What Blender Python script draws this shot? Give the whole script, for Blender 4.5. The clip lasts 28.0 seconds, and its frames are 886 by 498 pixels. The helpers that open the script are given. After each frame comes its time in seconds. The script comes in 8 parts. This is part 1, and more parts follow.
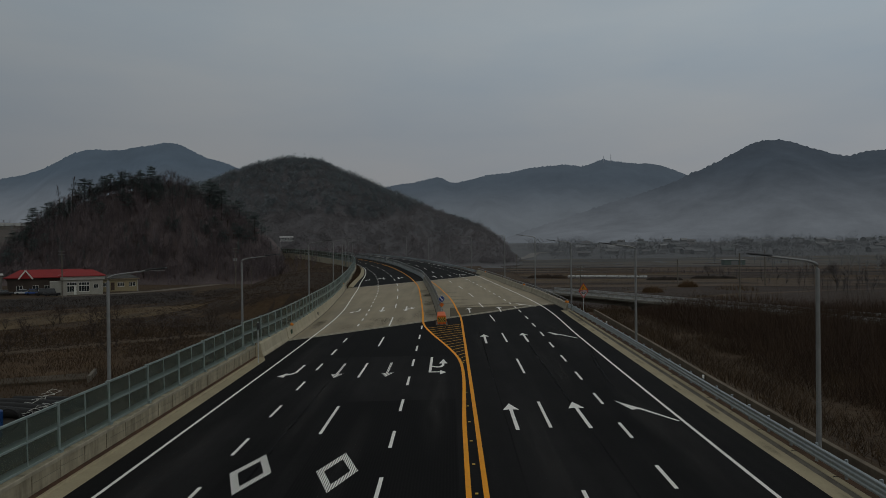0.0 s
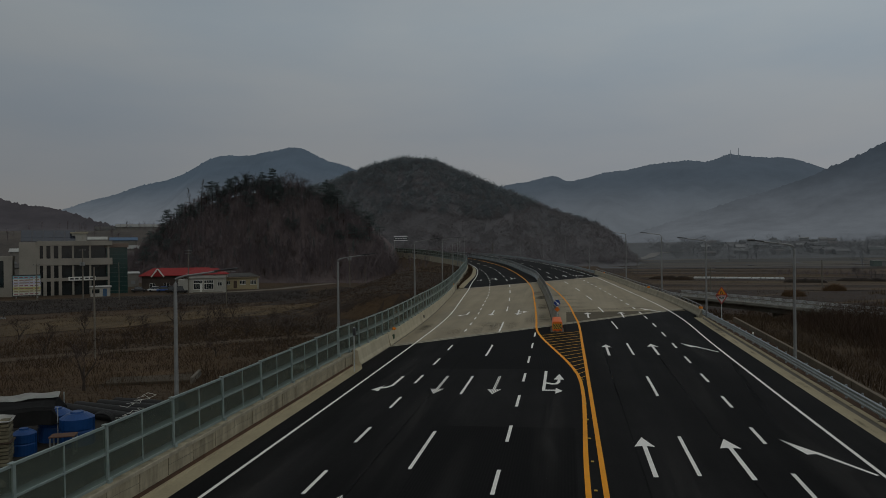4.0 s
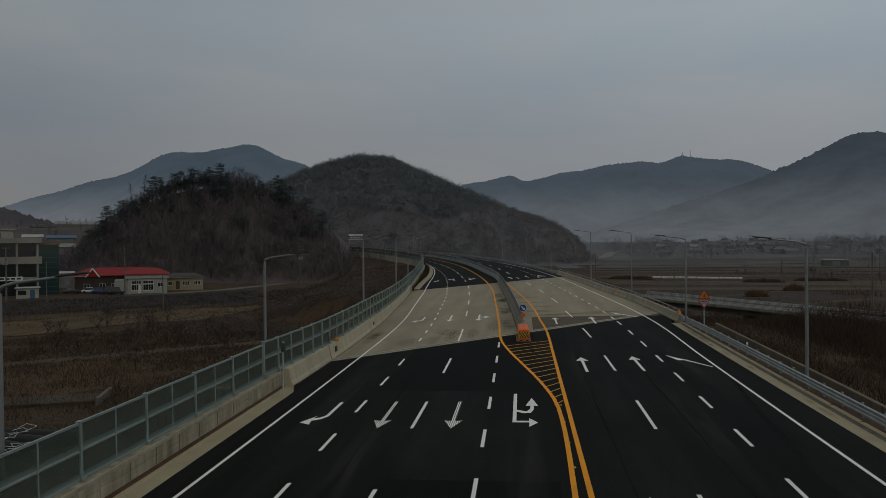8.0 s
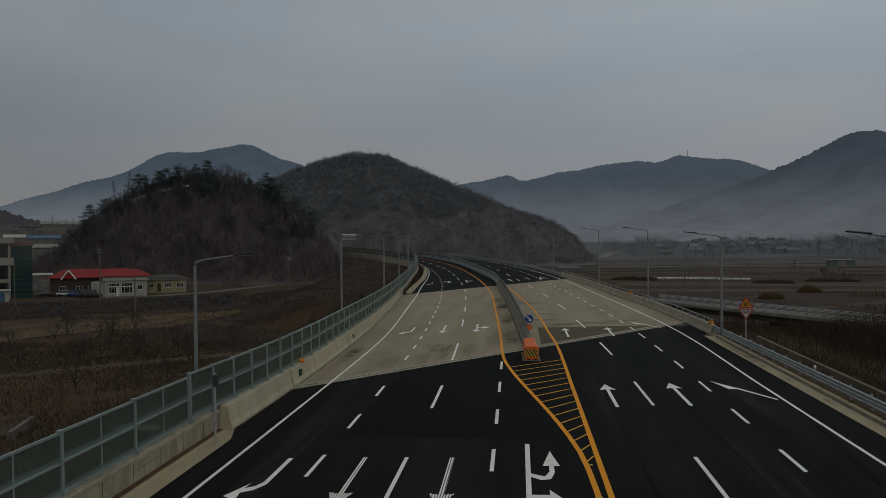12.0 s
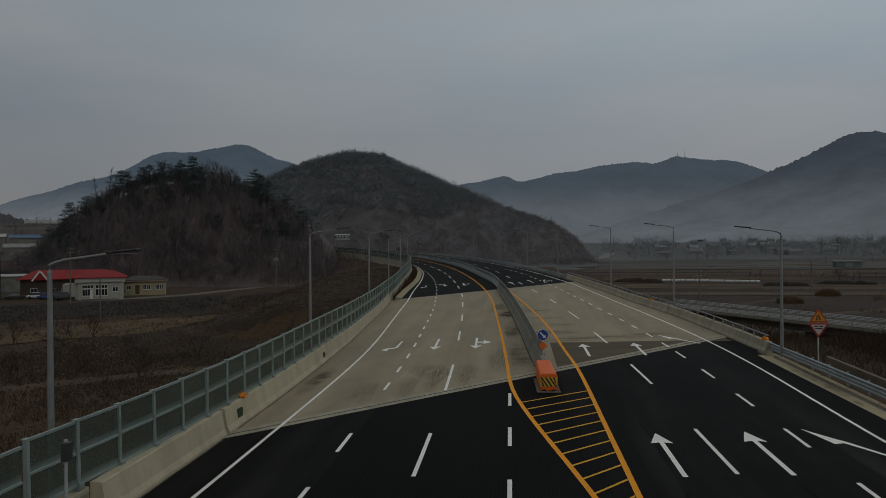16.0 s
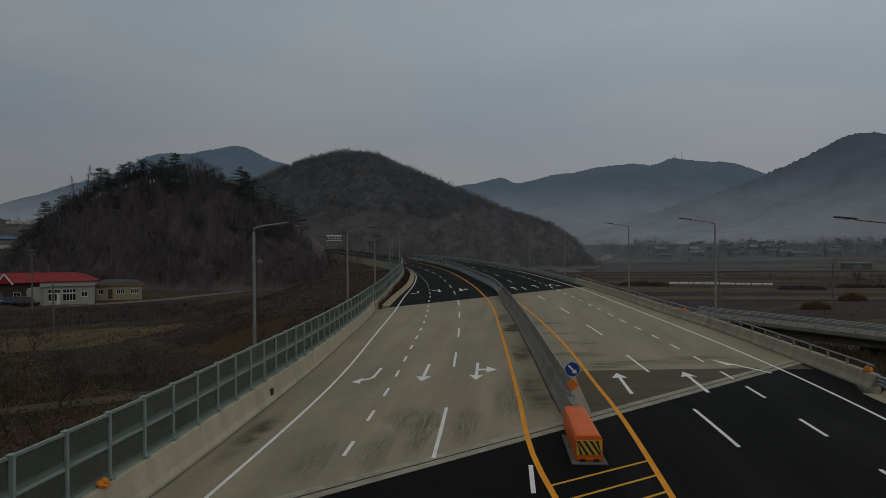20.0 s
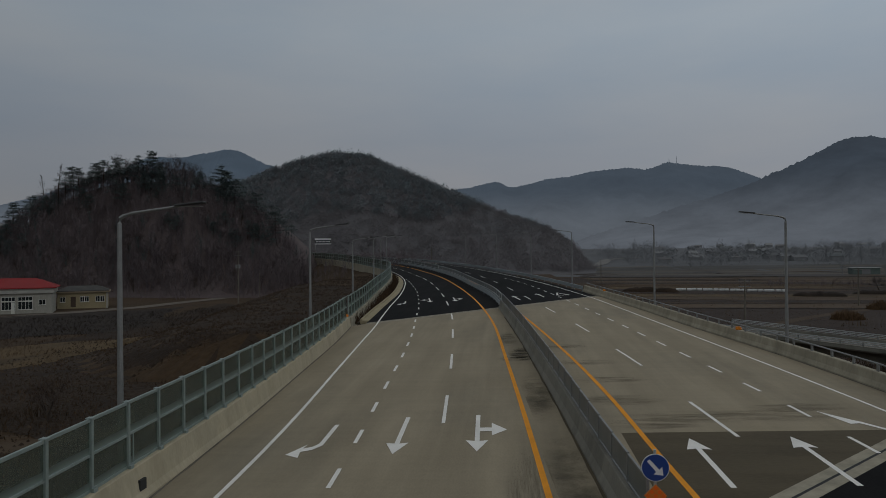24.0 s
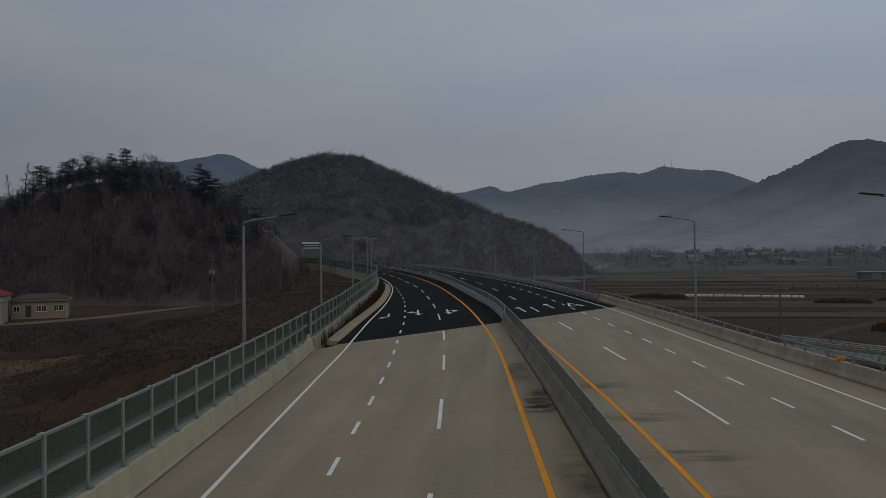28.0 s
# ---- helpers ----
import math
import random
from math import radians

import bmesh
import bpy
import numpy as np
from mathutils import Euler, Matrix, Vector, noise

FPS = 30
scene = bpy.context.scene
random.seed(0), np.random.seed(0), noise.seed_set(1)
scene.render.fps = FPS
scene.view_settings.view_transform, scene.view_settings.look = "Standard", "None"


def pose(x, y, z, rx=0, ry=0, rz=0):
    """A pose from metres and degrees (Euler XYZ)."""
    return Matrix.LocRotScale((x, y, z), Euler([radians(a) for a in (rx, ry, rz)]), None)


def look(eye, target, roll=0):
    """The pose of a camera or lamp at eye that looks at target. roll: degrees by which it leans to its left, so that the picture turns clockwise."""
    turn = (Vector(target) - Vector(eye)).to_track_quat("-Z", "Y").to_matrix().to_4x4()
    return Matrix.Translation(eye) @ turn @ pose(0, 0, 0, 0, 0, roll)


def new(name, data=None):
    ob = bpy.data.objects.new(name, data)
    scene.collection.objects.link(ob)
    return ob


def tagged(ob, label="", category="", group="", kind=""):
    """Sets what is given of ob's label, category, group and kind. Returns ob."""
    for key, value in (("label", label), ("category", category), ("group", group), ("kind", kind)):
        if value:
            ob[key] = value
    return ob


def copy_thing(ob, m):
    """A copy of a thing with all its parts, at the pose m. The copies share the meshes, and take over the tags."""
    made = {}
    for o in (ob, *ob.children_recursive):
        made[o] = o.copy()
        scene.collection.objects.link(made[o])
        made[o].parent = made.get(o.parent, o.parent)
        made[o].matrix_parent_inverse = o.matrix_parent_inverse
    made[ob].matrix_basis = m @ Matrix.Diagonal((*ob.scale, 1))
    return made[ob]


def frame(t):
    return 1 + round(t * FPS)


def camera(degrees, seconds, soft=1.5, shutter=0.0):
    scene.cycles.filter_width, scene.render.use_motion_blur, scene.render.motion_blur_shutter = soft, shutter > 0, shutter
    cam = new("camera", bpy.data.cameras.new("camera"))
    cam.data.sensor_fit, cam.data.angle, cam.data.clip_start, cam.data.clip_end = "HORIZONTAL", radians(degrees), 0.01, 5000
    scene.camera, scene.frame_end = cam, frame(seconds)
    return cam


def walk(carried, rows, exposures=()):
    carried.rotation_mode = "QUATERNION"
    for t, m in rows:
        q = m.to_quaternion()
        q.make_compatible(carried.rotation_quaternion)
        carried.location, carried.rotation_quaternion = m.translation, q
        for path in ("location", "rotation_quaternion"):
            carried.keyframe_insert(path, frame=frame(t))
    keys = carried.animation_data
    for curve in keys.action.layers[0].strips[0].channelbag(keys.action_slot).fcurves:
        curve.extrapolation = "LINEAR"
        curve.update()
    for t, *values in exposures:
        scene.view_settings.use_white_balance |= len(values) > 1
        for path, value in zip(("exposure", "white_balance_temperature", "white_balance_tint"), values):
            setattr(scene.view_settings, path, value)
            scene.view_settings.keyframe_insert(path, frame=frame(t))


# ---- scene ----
cam = camera(65.4, 28.0, soft=0.65)
PATH = [
    # seconds, eye, heading, pitch and roll in degrees
    (0, (1.064, -2.089, 7.961), 0.60, -0.17, -0.60),
    (0.6, (1.103, -1.202, 7.958), 1.03, -0.17, -0.60),
    (1, (1.129, -0.611, 7.956), 1.66, -0.17, -0.60),
    (1.2, (1.086, -0.326, 7.954), 2.75, -0.16, -0.63),
    (1.4, (1.043, -0.041, 7.951), 4.75, -0.15, -0.67),
    (1.5, (1.021, 0.102, 7.95), 5.80, -0.14, -0.70),
    (1.6, (1.051, 0.233, 7.953), 7.16, -0.13, -0.70),
    (1.8, (1.11, 0.494, 7.958), 9.72, -0.10, -0.70),
    (1.9, (1.14, 0.624, 7.961), 10.40, -0.09, -0.70),
    (2, (1.17, 0.755, 7.964), 10.57, -0.09, -0.70),
    (2.5, (1.192, 1.558, 7.928), 10.64, -0.06, -0.70),
    (4.5, (0.85, 4.668, 7.866), 9.67, -0.14, -0.60),
    (4.6, (0.829, 4.839, 7.866), 9.49, -0.15, -0.60),
    (4.7, (0.807, 5.01, 7.867), 8.79, -0.16, -0.60),
    (4.8, (0.786, 5.18, 7.867), 7.51, -0.19, -0.60),
    (4.9, (0.764, 5.351, 7.868), 6.94, -0.20, -0.60),
    (5, (0.743, 5.522, 7.868), 6.81, -0.20, -0.60),
    (8, (0.054, 11.724, 7.769), 6.55, -0.20, -0.50),
    (11, (-0.435, 18.944, 7.729), 6.37, -0.20, -0.60),
    (14.5, (-1.105, 27.838, 7.607), 6.17, -0.17, -0.50),
    (17, (-1.682, 34.782, 7.443), 5.97, -0.09, -0.50),
    (20, (-2.362, 43.728, 7.356), 5.77, 0.03, -0.50),
    (23.5, (-3.135, 55.03, 7.276), 5.39, 0.32, -0.50),
    (25, (-3.497, 59.967, 7.197), 5.19, 0.52, -0.50),
    (28, (-4.076, 70.131, 7.113), 4.91, 0.77, -0.60),
]


def heading(w, p):
    w, p = radians(w), radians(p)
    return Vector((-math.sin(w) * math.cos(p), math.cos(w) * math.cos(p), math.sin(p)))


walk(cam, [(t, look(e, Vector(e) + heading(w, p), r)) for t, e, w, p, r in PATH],
     exposures=((0, 0.07, 6600, 10), (17, 0.07, 6590, 10), (22, 0.06, 6460, 11), (28, 0.06, 6290, 13)))

# ---- sky and sun: a dim, closed overcast, brighter towards the zenith ----
world = bpy.data.worlds.new("overcast_sky")
scene.world = world
world.use_nodes = True
wn, wl = world.node_tree.nodes, world.node_tree.links
wn.clear()
w_out, w_bg = wn.new("ShaderNodeOutputWorld"), wn.new("ShaderNodeBackground")
w_sky = wn.new("ShaderNodeTexSky")
w_sky.sky_type, w_sky.sun_disc = "NISHITA", False
w_sky.sun_elevation, w_sky.sun_rotation = radians(32), radians(150)
w_dim = wn.new("ShaderNodeMix")
w_dim.data_type, w_dim.blend_type = "RGBA", "MULTIPLY"
w_dim.inputs[0].default_value = 1.0
w_dim.inputs[7].default_value = (0.06, 0.06, 0.06, 1)
w_co, w_sep = wn.new("ShaderNodeTexCoord"), wn.new("ShaderNodeSeparateXYZ")
w_ramp = wn.new("ShaderNodeValToRGB")
STOPS = [(0.0, (0.202, 0.199, 0.208)), (0.06, (0.190, 0.192, 0.205)), (0.16, (0.190, 0.210, 0.234)),
         (0.30, (0.257, 0.289, 0.314)), (0.55, (0.293, 0.317, 0.332)), (1.0, (0.33, 0.345, 0.35))]
while len(w_ramp.color_ramp.elements) < len(STOPS):
    w_ramp.color_ramp.elements.new(0.5)
for el, (pos, c) in zip(w_ramp.color_ramp.elements, STOPS):
    el.position, el.color = pos, (*c, 1)
# soft cloud bands, long and low
w_map, w_noise = wn.new("ShaderNodeMapping"), wn.new("ShaderNodeTexNoise")
w_map.inputs["Scale"].default_value = (1.1, 1.1, 4.0)
w_map.inputs["Rotation"].default_value = (0.0, radians(16), 0.0)
w_noise.inputs["Scale"].default_value, w_noise.inputs["Detail"].default_value = 1.6, 5.0
w_noise.inputs["Roughness"].default_value = 0.5
w_band = wn.new("ShaderNodeMapRange")
w_band.inputs["From Min"].default_value, w_band.inputs["From Max"].default_value = 0.3, 0.7
w_tint = wn.new("ShaderNodeMix")
w_tint.data_type = "RGBA"
w_tint.inputs[6].default_value, w_tint.inputs[7].default_value = (0.845, 0.912, 0.968, 1), (1.13, 1.08, 1.02, 1)
w_cloud = wn.new("ShaderNodeMix")
w_cloud.data_type, w_cloud.blend_type = "RGBA", "MULTIPLY"
w_cloud.inputs[0].default_value = 1.0
# the cover thins towards the east
w_east = wn.new("ShaderNodeMapRange")
w_east.inputs["From Min"].default_value, w_east.inputs["From Max"].default_value = -0.8, 0.8
w_east.inputs["To Min"].default_value, w_east.inputs["To Max"].default_value = 0.775, 1.42
w_lit = wn.new("ShaderNodeMix")
w_lit.data_type, w_lit.blend_type = "RGBA", "MULTIPLY"
w_lit.inputs[0].default_value = 1.0
w_mix = wn.new("ShaderNodeMix")
w_mix.data_type = "RGBA"
w_mix.inputs[0].default_value = 0.93
wl.new(w_co.outputs["Generated"], w_sep.inputs[0])
wl.new(w_sep.outputs["Z"], w_ramp.inputs[0])
wl.new(w_co.outputs["Generated"], w_map.inputs[0])
wl.new(w_map.outputs[0], w_noise.inputs["Vector"])
wl.new(w_noise.outputs[0], w_band.inputs[0])
wl.new(w_ramp.outputs[0], w_cloud.inputs[6])
wl.new(w_band.outputs[0], w_tint.inputs[0])
wl.new(w_tint.outputs[2], w_cloud.inputs[7])
wl.new(w_sky.outputs[0], w_dim.inputs[6])
wl.new(w_dim.outputs[2], w_mix.inputs[6])
wl.new(w_sep.outputs["X"], w_east.inputs[0])
wl.new(w_cloud.outputs[2], w_lit.inputs[6])
wl.new(w_east.outputs[0], w_lit.inputs[7])
wl.new(w_lit.outputs[2], w_mix.inputs[7])
wl.new(w_mix.outputs[2], w_bg.inputs[0])
wl.new(w_bg.outputs[0], w_out.inputs[0])
w_bg.inputs[1].default_value = 1.0

sun = new("sun", bpy.data.lights.new("sun", "SUN"))
sun.data.energy, sun.data.angle, sun.data.color = 0.12, radians(40), (1.0, 0.95, 0.88)
sun.matrix_world = look((40, -60, 60), (0, 20, 0))


# ---- materials ----
def surf(name, c1, c2, scale=0.6, fine=8.0, rough=0.85, bump=0.15, metal=0.0, stretch=(1, 1, 1), rand=0.0, spec=0.3, c3=None, stain=0.08, amount=0.5, depth=0.02, warm=1.0):
    """A weathered surface: two colours mixed by broad and fine noise, stains of a third, fine relief."""
    m = bpy.data.materials.new(name)
    m.use_nodes = True
    n, l = m.node_tree.nodes, m.node_tree.links
    b = n["Principled BSDF"]
    c1, c2, c3 = [c and (c[0] * (1 + 0.035 * warm), c[1], c[2] * (1 - 0.055 * warm)) for c in (c1, c2, c3)]
    b.inputs["Roughness"].default_value, b.inputs["Metallic"].default_value = rough, metal
    b.inputs["Specular IOR Level"].default_value = spec
    geo, mp = n.new("ShaderNodeNewGeometry"), n.new("ShaderNodeMapping")
    mp.inputs["Scale"].default_value = stretch
    l.new(geo.outputs["Position"], mp.inputs[0])
    big, small = n.new("ShaderNodeTexNoise"), n.new("ShaderNodeTexNoise")
    big.inputs["Scale"].default_value, big.inputs["Detail"].default_value = scale, 6
    small.inputs["Scale"].default_value, small.inputs["Detail"].default_value = fine, 3
    for t in (big, small):
        l.new(mp.outputs[0], t.inputs["Vector"])
    add = n.new("ShaderNodeMath")
    add.operation = "MULTIPLY_ADD"
    add.inputs[1].default_value, add.inputs[2].default_value = 0.45, 0.0
    l.new(small.outputs[0], add.inputs[0])
    add2 = n.new("ShaderNodeMath")
    add2.operation = "MULTIPLY_ADD"
    add2.inputs[1].default_value = 0.75
    l.new(big.outputs[0], add2.inputs[0])
    l.new(add.outputs[0], add2.inputs[2])
    rng = n.new("ShaderNodeMapRange")
    rng.inputs["From Min"].default_value, rng.inputs["From Max"].default_value = 0.42, 0.78
    l.new(add2.outputs[0], rng.inputs[0])
    mix = n.new("ShaderNodeMix")
    mix.data_type = "RGBA"
    mix.inputs[6].default_value, mix.inputs[7].default_value = (*c1, 1), (*c2, 1)
    l.new(rng.outputs[0], mix.inputs[0])
    out = mix.outputs[2]
    if c3:
        st = n.new("ShaderNodeTexNoise")
        st.inputs["Scale"].default_value, st.inputs["Detail"].default_value, st.inputs["Roughness"].default_value = stain, 8, 0.65
        l.new(mp.outputs[0], st.inputs["Vector"])
        r2 = n.new("ShaderNodeMapRange")
        r2.inputs["From Min"].default_value, r2.inputs["From Max"].default_value = 0.5, 0.68
        r2.inputs["To Max"].default_value = amount
        l.new(st.outputs[0], r2.inputs[0])
        m2 = n.new("ShaderNodeMix")
        m2.data_type = "RGBA"
        m2.inputs[7].default_value = (*c3, 1)
        l.new(r2.outputs[0], m2.inputs[0])
        l.new(out, m2.inputs[6])
        out = m2.outputs[2]
    if rand:
        info, hsv, r3 = n.new("ShaderNodeObjectInfo"), n.new("ShaderNodeHueSaturation"), n.new("ShaderNodeMapRange")
        r3.inputs["To Min"].default_value, r3.inputs["To Max"].default_value = 1 - rand, 1 + rand
        l.new(info.outputs["Random"], r3.inputs[0])
        l.new(r3.outputs[0], hsv.inputs["Value"])
        l.new(out, hsv.inputs["Color"])
        out = hsv.outputs[0]
    l.new(out, b.inputs["Base Color"])
    if bump:
        bp = n.new("ShaderNodeBump")
        bp.inputs["Strength"].default_value, bp.inputs["Distance"].default_value = bump, depth
        l.new(small.outputs[0], bp.inputs["Height"])
        l.new(bp.outputs[0], b.inputs["Normal"])
    return m


def island(m, low, high):
    """Varies a joined mesh's pieces in brightness, piece by piece."""
    n, l = m.node_tree.nodes, m.node_tree.links
    b = n["Principled BSDF"]
    src = b.inputs["Base Color"].links[0].from_socket
    geo, r, hsv = n.new("ShaderNodeNewGeometry"), n.new("ShaderNodeMapRange"), n.new("ShaderNodeHueSaturation")
    r.inputs["To Min"].default_value, r.inputs["To Max"].default_value = low, high
    l.new(geo.outputs["Random Per Island"], r.inputs[0])
    l.new(r.outputs[0], hsv.inputs["Value"])
    l.new(src, hsv.inputs["Color"])
    l.new(hsv.outputs[0], b.inputs["Base Color"])
    return m


def streaks(m, scale, stretch, low, high):
    """Multiplies a surface's colour by long streaks."""
    n, l = m.node_tree.nodes, m.node_tree.links
    b = n["Principled BSDF"]
    src = b.inputs["Base Color"].links[0].from_socket
    geo, mp, tex, r, hsv = n.new("ShaderNodeNewGeometry"), n.new("ShaderNodeMapping"), n.new("ShaderNodeTexNoise"), n.new("ShaderNodeMapRange"), n.new("ShaderNodeHueSaturation")
    mp.inputs["Scale"].default_value = stretch
    tex.inputs["Scale"].default_value, tex.inputs["Detail"].default_value, tex.inputs["Roughness"].default_value = scale, 4, 0.6
    r.inputs["From Min"].default_value, r.inputs["From Max"].default_value = 0.32, 0.68
    r.inputs["To Min"].default_value, r.inputs["To Max"].default_value = low, high
    l.new(geo.outputs["Position"], mp.inputs[0])
    l.new(mp.outputs[0], tex.inputs["Vector"])
    l.new(tex.outputs[0], r.inputs[0])
    l.new(r.outputs[0], hsv.inputs["Value"])
    l.new(src, hsv.inputs["Color"])
    l.new(hsv.outputs[0], b.inputs["Base Color"])
    return m


ASPHALT = surf("asphalt_new", (0.0084, 0.0083, 0.0086), (0.0136, 0.0134, 0.0138), 0.25, 30, 0.85, 0.3, spec=0.055, c3=(0.0065, 0.0065, 0.0067), stain=0.12, stretch=(1, 0.35, 1), depth=0.006)
CONCRETE_DECK = surf("concrete_deck", (0.256, 0.220, 0.155), (0.318, 0.276, 0.200), 0.35, 14, 0.9, 0.2, c3=(0.17, 0.155, 0.12), stain=0.10, stretch=(1.3, 0.45, 1), amount=0.6, depth=0.006)
streaks(ASPHALT, 1.0, (1.4, 0.02, 1), 0.86, 1.16)
streaks(ASPHALT, 1.0, (0.30, 0.006, 1), 0.68, 1.38)
streaks(ASPHALT, 1.0, (0.5, 0.22, 1), 0.84, 1.18)
streaks(ASPHALT, 14.0, (1, 1, 1), 0.82, 1.2)
streaks(CONCRETE_DECK, 1.0, (0.10, 2.2, 1), 0.965, 1.035)
streaks(CONCRETE_DECK, 1.0, (1.1, 0.03, 1), 0.90, 1.08)
CONCRETE_STAINED = surf("concrete_stained", (0.066, 0.053, 0.031), (0.108, 0.087, 0.052), 0.6, 12, 0.85, 0.2, c3=(0.055, 0.046, 0.031), stain=0.3, stretch=(0.4, 1.6, 1), depth=0.006)
CONCRETE = surf("concrete_cast", (0.29, 0.268, 0.208), (0.37, 0.343, 0.27), 0.9, 10, 0.9, 0.25, c3=(0.19, 0.18, 0.14), stain=0.5, stretch=(1, 1, 0.5))
CONCRETE_ROUGH = surf("concrete_board_marked", (0.26, 0.235, 0.17), (0.36, 0.325, 0.24), 1.6, 9, 0.95, 0.5, c3=(0.13, 0.115, 0.085), stain=1.2, stretch=(1, 1, 0.25), amount=0.7)
streaks(CONCRETE, 1.0, (1.8, 1.8, 0.12), 0.84, 1.1)
streaks(CONCRETE_ROUGH, 1.0, (1.6, 1.6, 0.3), 0.80, 1.1)
streaks(CONCRETE_ROUGH, 1.0, (0.5, 0.5, 5.0), 0.88, 1.08)
CONCRETE_PARAPET = surf("concrete_parapet", (0.385, 0.345, 0.248), (0.475, 0.43, 0.32), 0.9, 10, 0.9, 0.25, c3=(0.27, 0.25, 0.19), stain=0.5, stretch=(1, 1, 0.5))
streaks(CONCRETE_PARAPET, 1.0, (1.2, 1.2, 0.2), 0.91, 1.06)
CONCRETE_GUTTER = surf("concrete_gutter", (0.30, 0.262, 0.175), (0.385, 0.337, 0.225), 0.5, 9, 0.9, 0.25, c3=(0.26, 0.22, 0.15), stain=0.35)
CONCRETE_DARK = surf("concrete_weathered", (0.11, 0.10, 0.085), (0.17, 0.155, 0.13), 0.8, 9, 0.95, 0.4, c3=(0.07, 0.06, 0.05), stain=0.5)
PAINT_WHITE = surf("road_paint_white", (0.74, 0.74, 0.72), (0.84, 0.84, 0.82), 1.0, 25, 0.7, 0.1, c3=(0.5, 0.5, 0.48), stain=0.8, amount=0.35)
PAINT_YELLOW = surf("road_paint_yellow", (0.76, 0.295, 0.004), (0.84, 0.335, 0.006), 1.0, 25, 0.7, 0.1, c3=(0.50, 0.20, 0.01), stain=0.8, amount=0.35)
PAINT_HATCH = surf("road_paint_dull_yellow", (0.58, 0.30, 0.016), (0.66, 0.36, 0.022), 1.0, 25, 0.7, 0.1, c3=(0.40, 0.21, 0.03), stain=0.8, amount=0.4)
STEEL = surf("galvanised_steel", (0.42, 0.46, 0.48), (0.54, 0.58, 0.60), 2.0, 14, 0.4, 0.05, metal=0.55, spec=0.5)
STEEL_DARK = surf("lamp_steel_grey", (0.19, 0.20, 0.205), (0.25, 0.26, 0.265), 2.0, 14, 0.5, 0.05, metal=0.3, spec=0.5)
RUBBER = surf("black_rubber", (0.012, 0.012, 0.012), (0.02, 0.02, 0.02), 2.0, 14, 0.7, 0.1)
DIRT = surf("brown_soil", (0.018, 0.0115, 0.007), (0.037, 0.024, 0.0145), 0.3, 2.2, 1.0, 0.9, c3=(0.047, 0.031, 0.019), stain=0.12, depth=0.2)
GRASS_DRY = surf("dry_winter_grass", (0.038, 0.024, 0.0125), (0.070, 0.044, 0.022), 0.12, 1.6, 1.0, 0.9, c3=(0.028, 0.021, 0.014), stain=0.06, depth=0.25)


# ---- small builders ----
def part(name, bm, material, parent=None, label=""):
    """Links a bmesh as one mesh object, under a thing or a part."""
    bmesh.ops.recalc_face_normals(bm, faces=bm.faces)
    me = bpy.data.meshes.new(name)
    bm.to_mesh(me)
    bm.free()
    me.materials.append(material)
    ob = new(name, me)
    ob.parent = parent
    if label:
        ob["label"] = label
    return ob


def shared(name, me, parent, m=None, label=""):
    """Another object on a mesh that is there already."""
    ob = new(name, me)
    ob.parent = parent
    if m is not None:
        ob.matrix_basis = m
    if label:
        ob["label"] = label
    return ob


def raw(name, verts, faces, material, parent=None, smooth=False):
    me = bpy.data.meshes.new(name)
    me.from_pydata([tuple(v) for v in verts], [], [tuple(f) for f in faces])
    me.materials.append(material)
    if smooth:
        me.polygons.foreach_set("use_smooth", [True] * len(me.polygons))
    me.update()
    ob = new(name, me)
    ob.parent = parent
    return ob


def empty(name, x=0, y=0, z=0, rz=0.0):
    ob = new(name)
    ob.matrix_basis = pose(x, y, z, 0, 0, rz)
    ob.empty_display_size = 0.3
    return ob


def box(bm, x0, y0, z0, x1, y1, z1, bevel=0.0):
    v = [bm.verts.new(p) for p in ((x0, y0, z0), (x1, y0, z0), (x1, y1, z0), (x0, y1, z0), (x0, y0, z1), (x1, y0, z1), (x1, y1, z1), (x0, y1, z1))]
    fs = [bm.faces.new([v[i] for i in q]) for q in ((3, 2, 1, 0), (4, 5, 6, 7), (0, 1, 5, 4), (1, 2, 6, 5), (2, 3, 7, 6), (3, 0, 4, 7))]
    if bevel:
        bmesh.ops.bevel(bm, geom=list({e for f in fs for e in f.edges}), offset=bevel, segments=1, affect="EDGES")
    return bm


def cuboid(x0, y0, z0, x1, y1, z1, bevel=0.0):
    return box(bmesh.new(), x0, y0, z0, x1, y1, z1, bevel)


def tube(bm, pts, radii, seg=8, cap=True):
    """A round bar along points, with a radius at each."""
    pts = [Vector(p) for p in pts]
    rings = []
    for i, p in enumerate(pts):
        d = (pts[min(i + 1, len(pts) - 1)] - pts[max(i - 1, 0)]).normalized()
        a = d.orthogonal().normalized() if abs(d.z) > 0.9 else d.cross(Vector((0, 0, 1))).normalized()
        b = d.cross(a)
        r = radii[i] if isinstance(radii, (list, tuple)) else radii
        rings.append([bm.verts.new(p + (a * math.cos(t) + b * math.sin(t)) * r) for t in (2 * math.pi * k / seg for k in range(seg))])
    for r0, r1 in zip(rings, rings[1:]):
        for k in range(seg):
            bm.faces.new((r0[k], r0[(k + 1) % seg], r1[(k + 1) % seg], r1[k]))
    if cap:
        bm.faces.new(rings[0][::-1]), bm.faces.new(rings[-1])
    return bm


